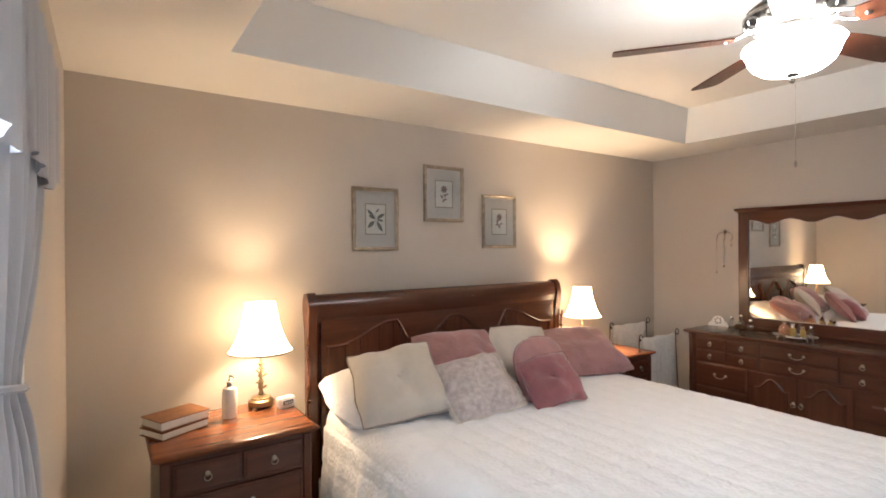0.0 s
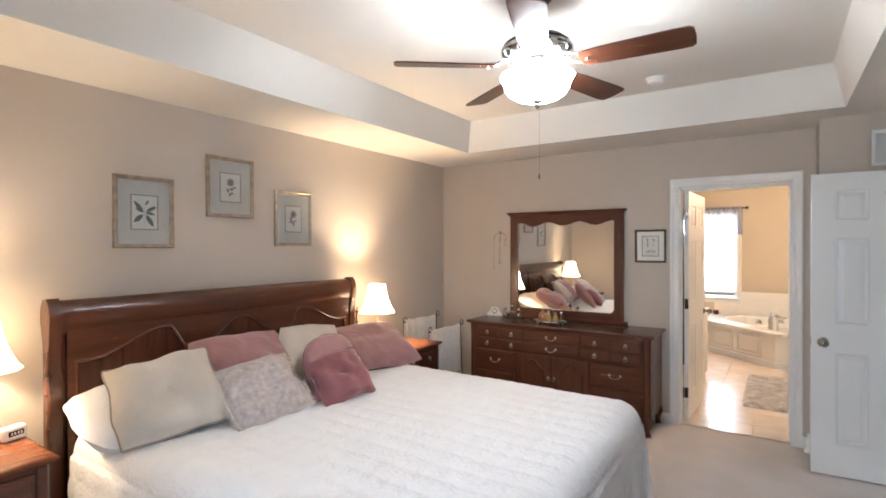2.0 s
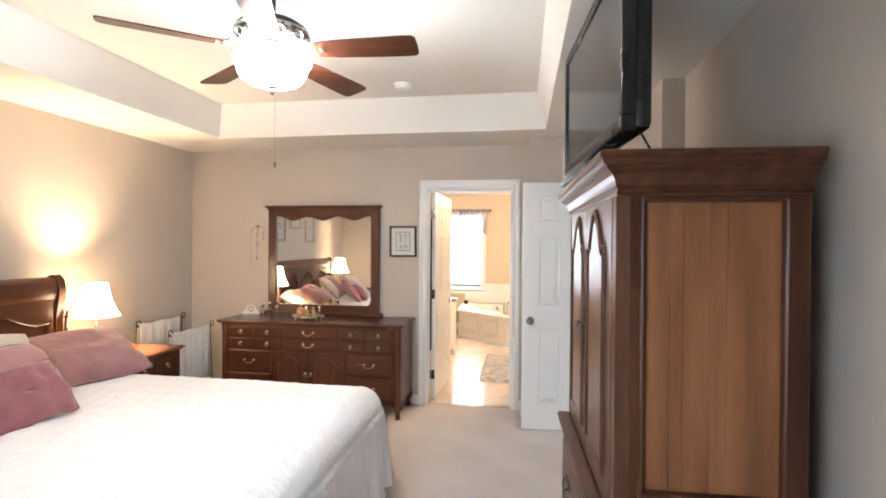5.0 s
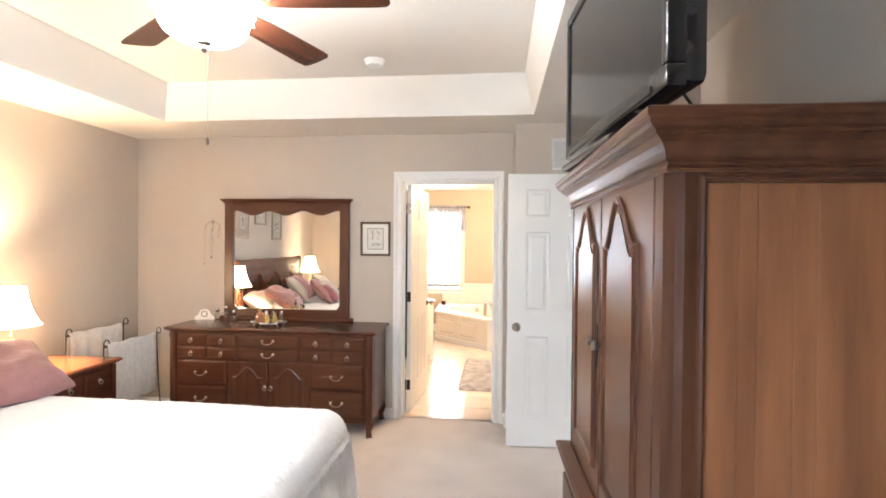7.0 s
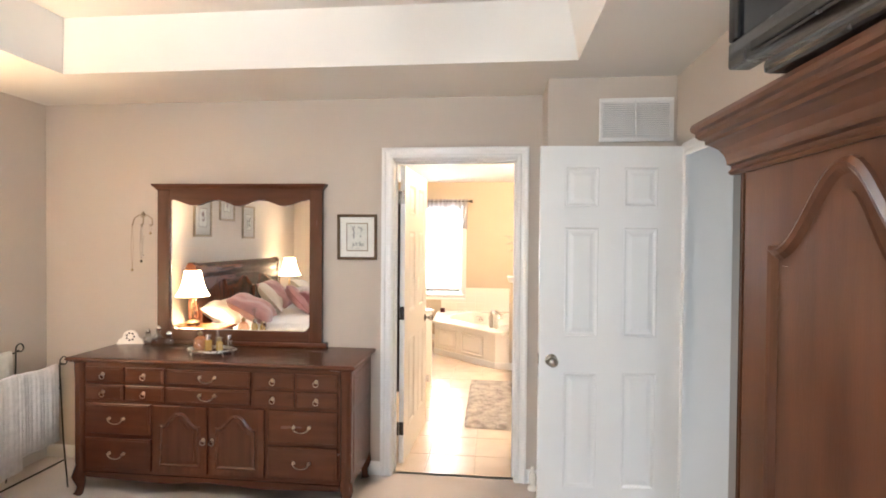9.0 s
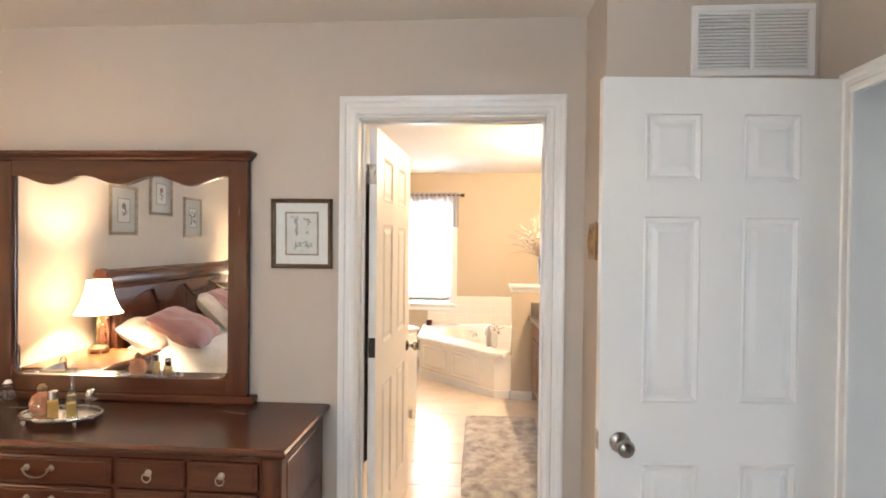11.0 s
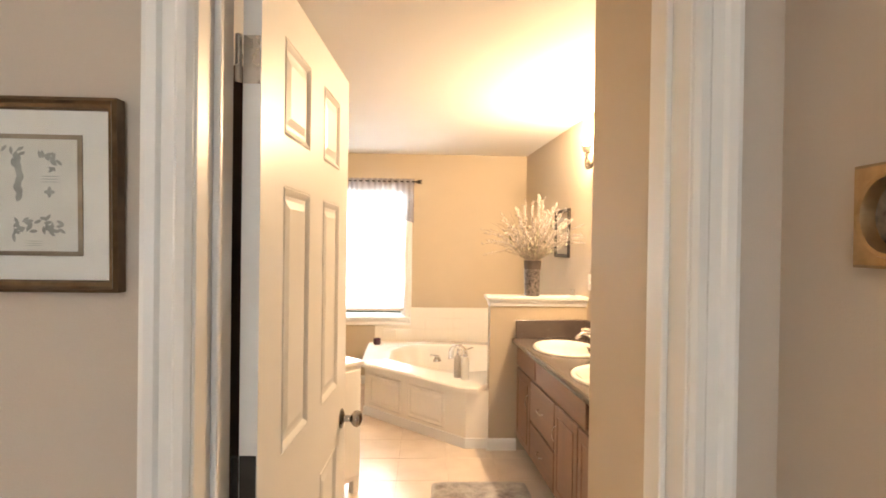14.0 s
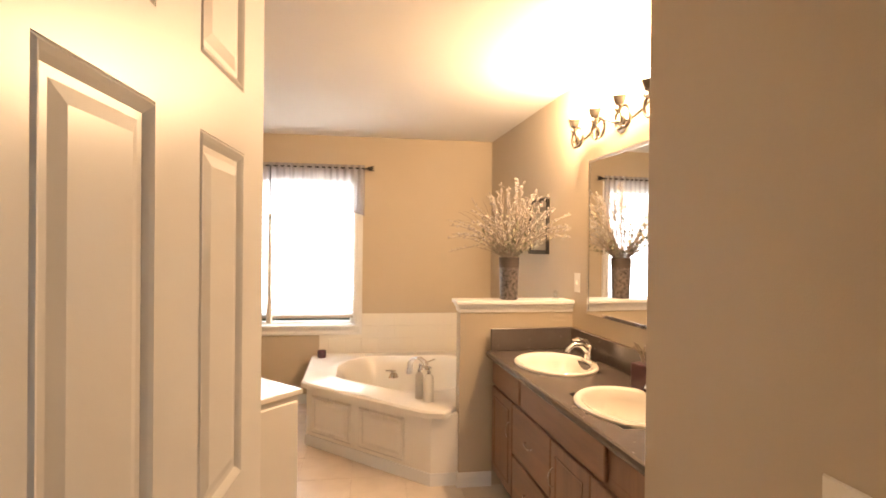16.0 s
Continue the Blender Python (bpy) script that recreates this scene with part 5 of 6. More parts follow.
for kind_, a, b, y in (("sq", 0.058, 0.067, 0.0), ("sq", 0.058, 0.067, -0.017), ("sq", 0.054, 0.063, -0.021), ("ov", 0.048, 0.055, -0.021), ("ov", 0.046, 0.053, -0.026), ("ov", 0.041, 0.048, -0.025), ("ov", 0.038, 0.045, -0.019), ("ov", 0.0365, 0.0435, -0.011), ("ov", 0.0355, 0.0425, -0.008)):
    ring = []
    for k in range(NO):
        t = 2 * math.pi * (k + 0.5) / NO
        px, pz = square_at(t, a, b) if kind_ == "sq" else (a * math.cos(t), b * math.sin(t))
        ring.append(bm.verts.new((px, y, pz)))
    rg.append(ring)
for p, q in zip(rg, rg[1:]):
    for i in range(NO):
        bm.faces.new((p[i], p[(i + 1) % NO], q[(i + 1) % NO], q[i]))
bm.faces.new(rg[0][::-1])
part("frame", bm, GOLD, sf, "square gilt block with a dished oval opening", True)
part("picture", P([(0.0360 * math.cos(t), 0.0430 * math.sin(t)) for t in (2 * math.pi * k / 24 for k in range(24))], -0.0085, -0.004, "y"), material("faded_miniature", (0.25, 0.21, 0.17), 0.3, second=(0.07, 0.06, 0.05), scale=60), sf, "dark faded oval picture under glass")
part("hanger", T([(0, -0.006, 0.064), (0.004, -0.006, 0.070), (0, -0.006, 0.075), (-0.004, -0.006, 0.070), (0, -0.006, 0.064)], 0.0012, 5), BRASS, sf)

# ---- necklace hanger by the mirror ----
nk = thing("necklace_hook", "pale scrolled wall hook hung with necklaces", "wall hook", pose(XE - 0.002, 2.585, 1.66, 0, 0, -90))
bm = bmesh.new()
for s in (-1, 1):
    tube(bm, [(0, -0.004, 0.02), (s * 0.03, -0.006, 0.035), (s * 0.065, -0.006, 0.01), (s * 0.072, -0.010, -0.03), (s * 0.066, -0.024, -0.04), (s * 0.064, -0.028, -0.028)], 0.004, 6)
tube(bm, [(0, -0.004, 0.06), (0, -0.004, -0.02), (0, -0.02, -0.04), (0, -0.028, -0.028)], 0.004, 6)
lathe(bm, [(0, -0.014), (0.012, -0.008), (0.015, 0), (0.012, 0.008), (0, 0.014)], 10, (0, -0.006, 0.04))
part("hook_plate", bm, GILT, nk, "", True)
for x, ln, c in ((-0.066, 0.30, BRASS), (0.0, 0.24, IRON), (0.012, 0.20, NICKEL), (0.066, 0.05, BRASS)):
    bm = bmesh.new()
    for k in range(int(ln / 0.011)):
        for s in (-1, 1):
            lathe(bm, [(0, -0.003), (0.0030, 0), (0, 0.003)], 5, (x + s * 0.008 * math.sin(math.pi * min(1, k * 0.011 / ln)), -0.024, -0.035 - 0.011 * k))
    lathe(bm, [(0, -0.012), (0.008, -0.004), (0.006, 0.006), (0, 0.01)], 8, (x, -0.024, -0.04 - ln))
    part("necklace", bm, c, nk, "thin bead necklace")


# ---- towel rack in the corner ----
tr = thing("towel_rack", "dark iron scroll-topped towel rack with folded towels", "towel rack", pose(4.0, 2.85, 0))
RX0, RX1, RFZ, RBZ = 0.0, 0.56, 0.765, 0.835
for x in (RX0, RX1):
    for y, z, s in ((0.30, RBZ, 1), (0.0, RFZ, -1)):
        hook = [(x + 0.028 - 0.028 * math.cos(a) * (1 - 0.05 * a), y, z + (0.038 - 0.004 * a) * math.sin(a)) for a in (math.pi * 1.75 * k / 14 for k in range(1, 15))]
        bm = T([(x - 0.01, y + s * 0.06, 0.0), (x, y + s * 0.02, 0.30), (x, y, z - 0.08), (x, y, z)] + hook, 0.0042, 8)
        lathe(bm, [(0, -0.009), (0.008, -0.004), (0.009, 0.0), (0.008, 0.004), (0, 0.009)], 8, hook[-1])
        part("upright", bm, IRON, tr, "", True)
for y, z in ((0.30, RBZ - 0.02), (0.0, RFZ - 0.02), (0.32, 0.16), (-0.02, 0.16)):
    part("rail", T([(RX0, y, z), (RX1, y, z)], 0.005, 8), IRON, tr)
for x in (RX0, RX1):
    part("side_bar", T([(x, 0.0, RFZ - 0.16), (x, 0.15, RFZ - 0.10), (x, 0.30, RFZ - 0.16)], 0.005, 8), IRON, tr)


def towel(label, x0, x1, y, drop, z, rib, mat):
    bm, rows = bmesh.new(), []
    n = 60
    half = [(-drop, 0.022), (-drop * 0.5, 0.020), (-0.05, 0.016), (0.0, 0.010), (0.008, 0.0), (0.0, -0.010), (-0.05, -0.016), (-drop * 0.42, -0.020), (-drop * 0.84, -0.022)]
    for dz, dy in half:
        row = []
        for i in range(n + 1):
            u = i / n
            k = 1 + 0.25 * math.sin(u * 17) + (rib * math.sin(u * math.pi * 22 + 1.5 * math.sin(u * 5)))
            row.append(bm.verts.new((x0 + (x1 - x0) * u, y - dy * k, z + dz + 0.004 * math.sin(u * 9))))
        rows.append(row)
    for a, b in zip(rows, rows[1:]):
        for i in range(n):
            bm.faces.new((a[i], a[i + 1], b[i + 1], b[i]))
    ob = solo("towel", bm, mat, label, "towel", "towels on the rack")
    ob.data.shade_smooth()
    so = ob.modifiers.new("thickness", "SOLIDIFY")
    so.thickness = 0.006


TOWEL = material("white_terry", (0.74, 0.71, 0.67), 0.95, scale=30, bump=0.6, bump_scale=260, sheen=0.3)
towel("white terry towel folded over the iron rail", 4.03, 4.30, 3.15, 0.30, RBZ - 0.008, 0.02, TOWEL)
towel("white terry towel folded over the iron rail", 4.27, 4.53, 3.15, 0.26, RBZ - 0.012, 0.02, TOWEL)
towel("white fringed towel hanging from the iron rail", 4.03, 4.30, 2.85, 0.54, RFZ - 0.010, 0.06, TOWEL)
towel("white ribbed towel hanging from the iron rail", 4.28, 4.54, 2.85, 0.46, RFZ - 0.014, 0.10, TOWEL)


# ---- perfume tray and trinkets on the dresser ----
ty = thing("perfume_tray", "oval mirrored silver vanity tray on the dresser", "tray", pose(4.64, 1.91, 0.83))
bm = bmesh.new()
ov = [(0.085 * math.cos(t), 0.15 * math.sin(t)) for t in (2 * math.pi * k / 32 for k in range(32))]
prism(bm, ov, 0.020, 0.025)
part("plate", bm, CHROME, ty)
bm = T([(x, y, 0.030) for x, y in ov + ov[:1]], 0.005, 6)
for k in range(4):
    a = math.pi / 4 + k * math.pi / 2
    tube(bm, [(0.075 * math.cos(a), 0.13 * math.sin(a), 0.02), (0.085 * math.cos(a), 0.145 * math.sin(a), 0.010), (0.08 * math.cos(a), 0.14 * math.sin(a), 0.0)], 0.006, 6)
part("gallery_rim", bm, NICKEL, ty, "silvered rim and feet", True)


def bottle(x, y, z, prof, glass, cap, label, liquid=None, n=16):
    b = thing("perfume_bottle", label, "bottle", pose(x, y, z) @ Matrix.Scale(1.3, 4), "perfume bottles")
    part("flask", L(prof, n), glass, b, "", n > 8)
    part("stopper", L(cap[0], 14), cap[1], b, "", True)
    if liquid:
        part("liquid", L([(0, prof[1][1] + 0.004)] + [(r * 0.82, zz + 0.004) for r, zz in prof[1:-2]] + [(0, prof[-3][1])], n), liquid, b, "perfume in the bottle")
    return b


PG = bpy.data.materials.new("perfume_glass")
PG.use_nodes = True
nt = PG.node_tree
mx, tp, gs = nt.nodes.new("ShaderNodeMixShader"), nt.nodes.new("ShaderNodeBsdfTransparent"), nt.nodes.new("ShaderNodeBsdfGlossy")
tp.inputs[0].default_value = (0.94, 0.94, 0.93, 1)
gs.inputs["Roughness"].default_value = 0.04
mx.inputs[0].default_value = 0.14
for a, b in ((tp.outputs[0], mx.inputs[1]), (gs.outputs[0], mx.inputs[2]), (mx.outputs[0], nt.nodes["Material Output"].inputs[0])):
    nt.links.new(a, b)
AMBER = sheer("amber_perfume", (0.95, 0.66, 0.20), 0.6, 0.45)
ROSEL = sheer("rose_perfume", (0.95, 0.46, 0.24), 0.6, 0.45)
Z0 = 0.8555
bottle(4.63, 1.98, Z0, [(0, 0), (0.026, 0.0), (0.034, 0.012), (0.036, 0.03), (0.028, 0.052), (0.010, 0.062), (0.009, 0.07), (0, 0.07)], PG, ([(0.010, 0.068), (0.012, 0.078), (0.006, 0.088), (0, 0.090)], BRASS), "round rose perfume bottle with a gilt cap", ROSEL)
bottle(4.66, 1.885, Z0, [(0, 0), (0.024, 0.0), (0.026, 0.01), (0.016, 0.045), (0.007, 0.075), (0.006, 0.10), (0, 0.10)], PG, ([(0.006, 0.10), (0.005, 0.115), (0.012, 0.125), (0.013, 0.135), (0.008, 0.146), (0, 0.148)], PG), "tall tapered glass scent bottle with stopper")
bottle(4.60, 1.91, Z0, [(0, 0), (0.020, 0.0), (0.021, 0.004), (0.021, 0.046), (0.010, 0.050), (0.009, 0.056), (0, 0.056)], PG, ([(0.012, 0.054), (0.012, 0.076), (0, 0.077)], CHROME), "square amber perfume bottle with a silver cap", AMBER, 4)
bottle(4.61, 1.845, Z0, [(0, 0), (0.018, 0.0), (0.019, 0.004), (0.019, 0.038), (0.008, 0.042), (0.008, 0.05), (0, 0.05)], PG, ([(0.011, 0.048), (0.011, 0.064), (0, 0.065)], BRASS), "small square perfume bottle with a gilt cap", AMBER, 4)
bottle(4.66, 1.81, Z0, [(0, 0), (0.018, 0.0), (0.020, 0.01), (0.018, 0.04), (0.007, 0.048), (0, 0.05)], PG, ([(0.009, 0.046), (0.012, 0.056), (0.010, 0.068), (0, 0.07)], CHROME), "clear glass scent bottle with a ball cap")
for y, x, h in ((2.49, 4.86, 0.055), (2.40, 4.84, 0.075), (2.32, 4.83, 0.05)):
    bottle(x, y, 0.83, [(0, 0), (0.020, 0.0), (0.028, 0.016), (0.026, h * 0.6), (0.012, h * 0.8), (0.016, h), (0, h)], PG, ([(0.012, h), (0.014, h + 0.01), (0.006, h + 0.022), (0, h + 0.024)], CHROME), "small clear crystal trinket jar on the dresser")
dp = thing("pierced_plaque", "white pierced fan-shaped plaque standing on the dresser", "ornament", pose(4.84, 2.60, 0.83, 0, 0, -78))
o = [(-0.085, 0.0), (0.085, 0.0), (0.075, 0.03), (0.05, 0.045), (0.04, 0.075), (0.02, 0.090), (0.0, 0.094), (-0.02, 0.090), (-0.04, 0.075), (-0.05, 0.045), (-0.075, 0.03)]
part("plaque", P(o, -0.006, 0.006, "y"), PORCELAIN, dp)
# holes are dark blocks laid on the face, their shade put in as colour
bm = bmesh.new()
for k in range(7):
    a = 2 * math.pi * k / 7
    box(bm, 0.024 * math.cos(a) - 0.006, -0.0075, 0.05 + 0.024 * math.sin(a) - 0.006, 0.024 * math.cos(a) + 0.006, -0.0055, 0.05 + 0.024 * math.sin(a) + 0.006, 0.001)
part("dark_piercing", bm, IRON, dp)

# doorstop by the bathroom doorway
dz = thing("glass_doorstop", "small pale china figurine standing on the carpet", "ornament", pose(4.86, -0.055, 0))
part("body", L([(0, 0), (0.03, 0.0), (0.032, 0.012), (0.018, 0.03), (0.024, 0.06), (0.022, 0.09), (0.010, 0.11), (0.014, 0.125), (0.012, 0.14), (0, 0.148)], 16), PORCELAIN, dz, "", True)

# ---- curtain on the bedroom window ----
CURT = sheer("sheer_white_voile", (0.50, 0.49, 0.50), 0.03, stretch=(1, 1, 0.2))
rd = thing("curtain_rod", "white curtain rod with ball finials", "curtain rod", pose(0.05, 0.75, 1.985))
part("rod", T([(0, -1.0, 0), (0, 1.11, 0)], 0.011, 10), WHITE, rd)
for y in (-1.0, 1.11):
    part("finial", L([(0, -0.02), (0.014, -0.014), (0.02, 0), (0.014, 0.014), (0, 0.02)], 12, (0, y, 0)), WHITE, rd, "", True)
for y in (-0.95, 1.06):
    part("bracket", B(-0.042, y - 0.01, -0.015, 0.012, y + 0.01, 0.015, 0.003), WHITE, rd)


def curtain(s, outer, inner, tie_out, tie_in, zt):
    """A panel gathered on the rod, drawn aside by a tie at height zt; s: the way that its outer edge lies."""
    bm, rows = bmesh.new(), []
    n, hz = 90, [1.99 - 0.04 * k for k in range(50)]
    for z in hz:
        if z > zt:
            f = min(1.0, max(0.0, (1.80 - z) / (1.80 - zt))) ** 1.8
            g = math.exp(-((z - zt) / 0.10) ** 2)
        else:
            f = math.exp(-(zt - z) / 0.30)
            g = math.exp(-((z - zt) / 0.07) ** 2)
        a, b = outer + (tie_out - outer) * f, inner + (tie_in - inner) * f
        row = []
        for i in range(n + 1):
            u = i / n
            dx = 0.012 * (1 - 0.5 * g) * math.sin(u * 2 * math.pi * 6 + 0.6 * math.sin(z * 3)) + 0.004 * math.sin(u * 55 + z * 4)
            row.append(bm.verts.new((0.046 + dx, a + (b - a) * u, z)))
        rows.append(row)
    for p, q in zip(rows, rows[1:]):
        for i in range(n):
            bm.faces.new((p[i], p[i + 1], q[i + 1], q[i]))
    c = thing("curtain", "sheer white curtain panel tied back at the window", "curtain", group="window curtains")
    part("panel", bm, CURT, c).data.shade_smooth()
    mid, half = (tie_out + tie_in) / 2, abs(tie_out - tie_in) / 2 + 0.012
    part("tie_back", T([(0.046 + 0.022 * math.cos(a), mid + half * math.sin(a), zt - s * 0.02 * math.sin(a)) for a in (2 * math.pi * k / 16 for k in range(17))], 0.006, 6), CURT, c, "gathered cloth tie", True)


curtain(1, 1.76, 1.14, 1.29, 1.13, 1.36)
curtain(-1, -0.25, 0.30, 0.02, 0.17, 1.36)
bm, rows = bmesh.new(), []
for z in (2.02, 1.98, 1.90, 1.82, 1.72):
    rows.append([bm.verts.new((0.068 + 0.008 * math.sin(i * 0.9) + 0.003 * math.sin(i * 2.3), -0.2 + i * 0.0124, z + (0.02 * math.sin(i * 0.16) if z < 1.75 else 0))) for i in range(166)])
for a, b in zip(rows, rows[1:]):
    for i in range(165):
        bm.faces.new((a[i], a[i + 1], b[i + 1], b[i]))
va = solo("valance", bm, CURT, "sheer gathered white valance over the window", "valance")
va.data.shade_smooth()

# ---- bathroom ----
tub = thing("corner_bathtub", "cream corner bathtub with a panelled apron", "bathtub")
DECK = [(7.735, 0.0), (7.735, 0.177), (8.50, 1.03), (9.47, 1.06), (9.47, -0.59), (7.865, -0.66), (7.865, 0.0)]
HZ = 0.455
# deck with an oval well
bm = bmesh.new()
cx, cy = 8.75, 0.22
n = 48
rim = []
for k in range(n):
    a = 2 * math.pi * k / n
    d = Vector((math.cos(a), math.sin(a)))
    best = 9.0
    for i in range(len(DECK)):
        p, q = Vector(DECK[i]), Vector(DECK[(i + 1) % len(DECK)])
        e = q - p
        den = d.x * e.y - d.y * e.x
        if abs(den) < 1e-9:
            continue
        w = p - Vector((cx, cy))
        t = (w.x * e.y - w.y * e.x) / den
        u = (w.x * d.y - w.y * d.x) / den
        if t > 0 and -1e-6 <= u <= 1 + 1e-6:
            best = min(best, t)
    rim.append((d, best))
lev = []
for f, z in ((1.0, -0.042), (1.0, -0.012), (0.985, 0.0), (0.80, 0.0), (0.76, 0.012), (0.70, 0.010), (0.64, -0.04), (0.58, -0.22), (0.48, -0.34), (0.2, -0.36)):
    ring = []
    for d, t in rim:
        r = t * f if f > 0.9 else min(t * f, 0.80 * f + 0.05 * t)
        ring.append(bm.verts.new((cx + d.x * r, cy + d.y * r, HZ + z)))
    lev.append(ring)
for p, q in zip(lev, lev[1:]):
    for i in range(n):
        bm.faces.new((p[i], p[(i + 1) % n], q[(i + 1) % n], q[i]))
bm.faces.new(lev[-1])
part("tub_shell", bm, ACRYLIC, tub, "", True)
ap = [(7.775, 0.0), (7.775, 0.165), (8.515, 0.99), (9.46, 1.02), (9.46, 0.9), (8.56, 0.9), (7.875, 0.13), (7.875, 0.0)]
part("apron", P(ap, 0.0, HZ - 0.03), ACRYLIC, tub)
pa, pb = Vector((7.775, 0.165, 0)), Vector((8.515, 0.99, 0))
ax = (pb - pa).normalized()
ln = (pb - pa).length
fm = Matrix((ax, Vector((0, 0, 1)).cross(ax), Vector((0, 0, 1)))).transposed().to_4x4()
fm.translation = pa
for u0, u1 in ((0.20, 0.59), (0.66, 1.05)):
    bm = bmesh.new()
    a = [bm.verts.new((x, 0.002, z)) for x, z in ((u0, 0.10), (u1, 0.10), (u1, 0.37), (u0, 0.37))]
    b = [bm.verts.new((x, 0.014, z)) for x, z in ((u0 + 0.012, 0.112), (u1 - 0.012, 0.112), (u1 - 0.012, 0.358), (u0 + 0.012, 0.358))]
    c = [bm.verts.new((x, 0.006, z)) for x, z in ((u0 + 0.03, 0.13), (u1 - 0.03, 0.13), (u1 - 0.03, 0.34), (u0 + 0.03, 0.34))]
    d = [bm.verts.new((x, 0.016, z)) for x, z in ((u0 + 0.055, 0.155), (u1 - 0.055, 0.155), (u1 - 0.055, 0.315), (u0 + 0.055, 0.315))]
    for p, q in ((a, b), (b, c), (c, d)):
        for i in range(4):
            bm.faces.new((p[i], p[(i + 1) % 4], q[(i + 1) % 4], q[i]))
    bm.faces.new(d)
    part("apron_panel", bm, ACRYLIC, tub, "raised apron panel", m=fm)
part("base_strip", P([(7.765, 0.0), (7.765, 0.17), (8.51, 1.0), (8.52, 0.98), (7.785, 0.16), (7.785, 0.0)], 0.0, 0.075), WHITE, tub)


def tap_set(m, scale=1.0, group=""):
    t = thing("tub_faucet" if group == "" else "basin_faucet", "chrome gooseneck faucet with two lever handles", "faucet", m, group)
    part("spout", T([(0, 0, 0), (0, 0, 0.05), (0, -0.01, 0.10), (0, -0.04, 0.14), (0, -0.085, 0.150), (0, -0.125, 0.125), (0, -0.135, 0.10)], 0.013, 12, [0.02, 0.016, 0.015, 0.014, 0.014, 0.015, 0.014]), CHROME, t, "", True)
    for s in (-1, 1):
        bm = L([(0, 0), (0.026, 0.0), (0.022, 0.015), (0.013, 0.04), (0.015, 0.055), (0.0, 0.06)], 14, (s * 0.10, 0, 0))
        tube(bm, [(s * 0.10, 0, 0.052), (s * 0.125, -0.012, 0.066), (s * 0.155, -0.02, 0.078)], 0.007, 8)
        part("lever_handle", bm, CHROME, t, "", True)
    return t


tap_set(pose(8.68, 0.23, HZ, 0, 0, -50) @ Matrix.Diagonal((1.7, 1.3, 0.9, 1.0)))


def soap(x, y, z, h, r, label, mat):
    b = thing("soap_bottle", label, "bottle", pose(x, y, z), "bottles on the tub")
    part("bottle", L([(0, 0), (r, 0), (r, h * 0.66), (r * 0.8, h * 0.73), (r * 0.35, h * 0.78), (0, h * 0.78)], 16), mat, b, "", True)
    bm = L([(r * 0.4, h * 0.77), (r * 0.4, h * 0.85), (0.004, h * 0.86), (0.004, h), (0, h)], 10)
    tube(bm, [(0, 0, h * 0.98), (-0.025, -0.01, h * 0.97)], 0.005, 6)
    part("pump", bm, NICKEL, b, "", True)


soap(7.965, 0.16, HZ, 0.225, 0.030, "cream pump bottle on the tub deck", PORCELAIN)
soap(8.03, 0.215, HZ, 0.225, 0.026, "clear pump bottle on the tub deck", CREAM)
cd = thing("candle_jar", "small dark plum candle jar on the tub deck", "candle", pose(9.30, 0.96, HZ))
part("jar", L([(0, 0), (0.036, 0), (0.038, 0.01), (0.038, 0.06), (0.034, 0.062), (0.034, 0.05), (0, 0.05)], 18), material("plum_glass", (0.08, 0.02, 0.03), 0.15, scale=20), cd, "", True)

# wall tile round the tub
bm = B(XB - 0.004, -0.6, HZ - 0.02, XB + 0.001, 1.0, 0.632)
box(bm, XB - 0.004, -0.6, 0.632, XB + 0.001, 0.615, 0.812)
tl = tagged(new("tile_surround", mesh_of(bm, "tile_surround", TILE)), "cream glazed wall tiles behind the tub", "tiles", "", "structure")
tile = mesh_of(B(-0.007, 0.0015, 0.0015, 0.0, 0.1505, 0.1505, 0.002), "tile", TILE)
for j in range(3):
    for i in range(11):
        y, z = -0.60 + 0.152 * i, HZ + 0.02 + 0.115 * j
        if y + 0.15 > (0.62 if z > 0.58 else 1.0):
            continue
        t = new("tile", tile)
        t.parent, t.location, t.scale = tl, (XB - 0.003, y, z), (1, 1, 0.753)

# half wall with a cap
setting("pony_wall", B(7.745, -0.78, 0, 7.865, 0.0, 1.085), BATH_WALL, "tan half wall between vanity and tub")
cap = bmesh.new()
box(cap, 7.715, -0.75, 1.098, 7.895, 0.028, 1.122, 0.005, 2)
box(cap, 7.728, -0.75, 1.078, 7.882, 0.015, 1.098, 0.004, 2)
box(cap, 7.737, -0.75, 1.05, 7.873, 0.006, 1.078, 0.003)
setting("trim_pony_cap", cap, WHITE, "cream moulded cap on the half wall")
trim("baseboard", S(BASE, [(7.865, 0.0, 0), (7.745, 0.0, 0), (7.745, -0.2, 0)]), "white painted baseboard")

# vase of dried branches on the half wall
vs = thing("vase", "round glass vase with a silvered mosaic band", "vase", pose(7.80, -0.315, 1.122))
VG = material("smoked_mosaic_glass", (0.20, 0.17, 0.155), 0.3, 0.1, second=(0.06, 0.05, 0.046), scale=55, detail=2, bump=0.5, bump_scale=60)
bm = L([(0, 0.0), (0.052, 0.0), (0.056, 0.006), (0.058, 0.10), (0.061, 0.20)], 28)
part("mosaic_band", bm, VG, vs)
bm = L([(0.061, 0.20), (0.064, 0.262), (0.060, 0.262), (0.057, 0.20)], 28)
part("neck", bm, material("smoked_glass", (0.12, 0.10, 0.09), 0.1, scale=20), vs, "smoked glass neck")
TWIG = material("pale_dried_branches", (0.36, 0.30, 0.25), 0.8, second=(0.22, 0.18, 0.15), scale=40)
BUD = material("pale_buds", (0.42, 0.385, 0.35), 0.85, second=(0.28, 0.25, 0.225), scale=60)
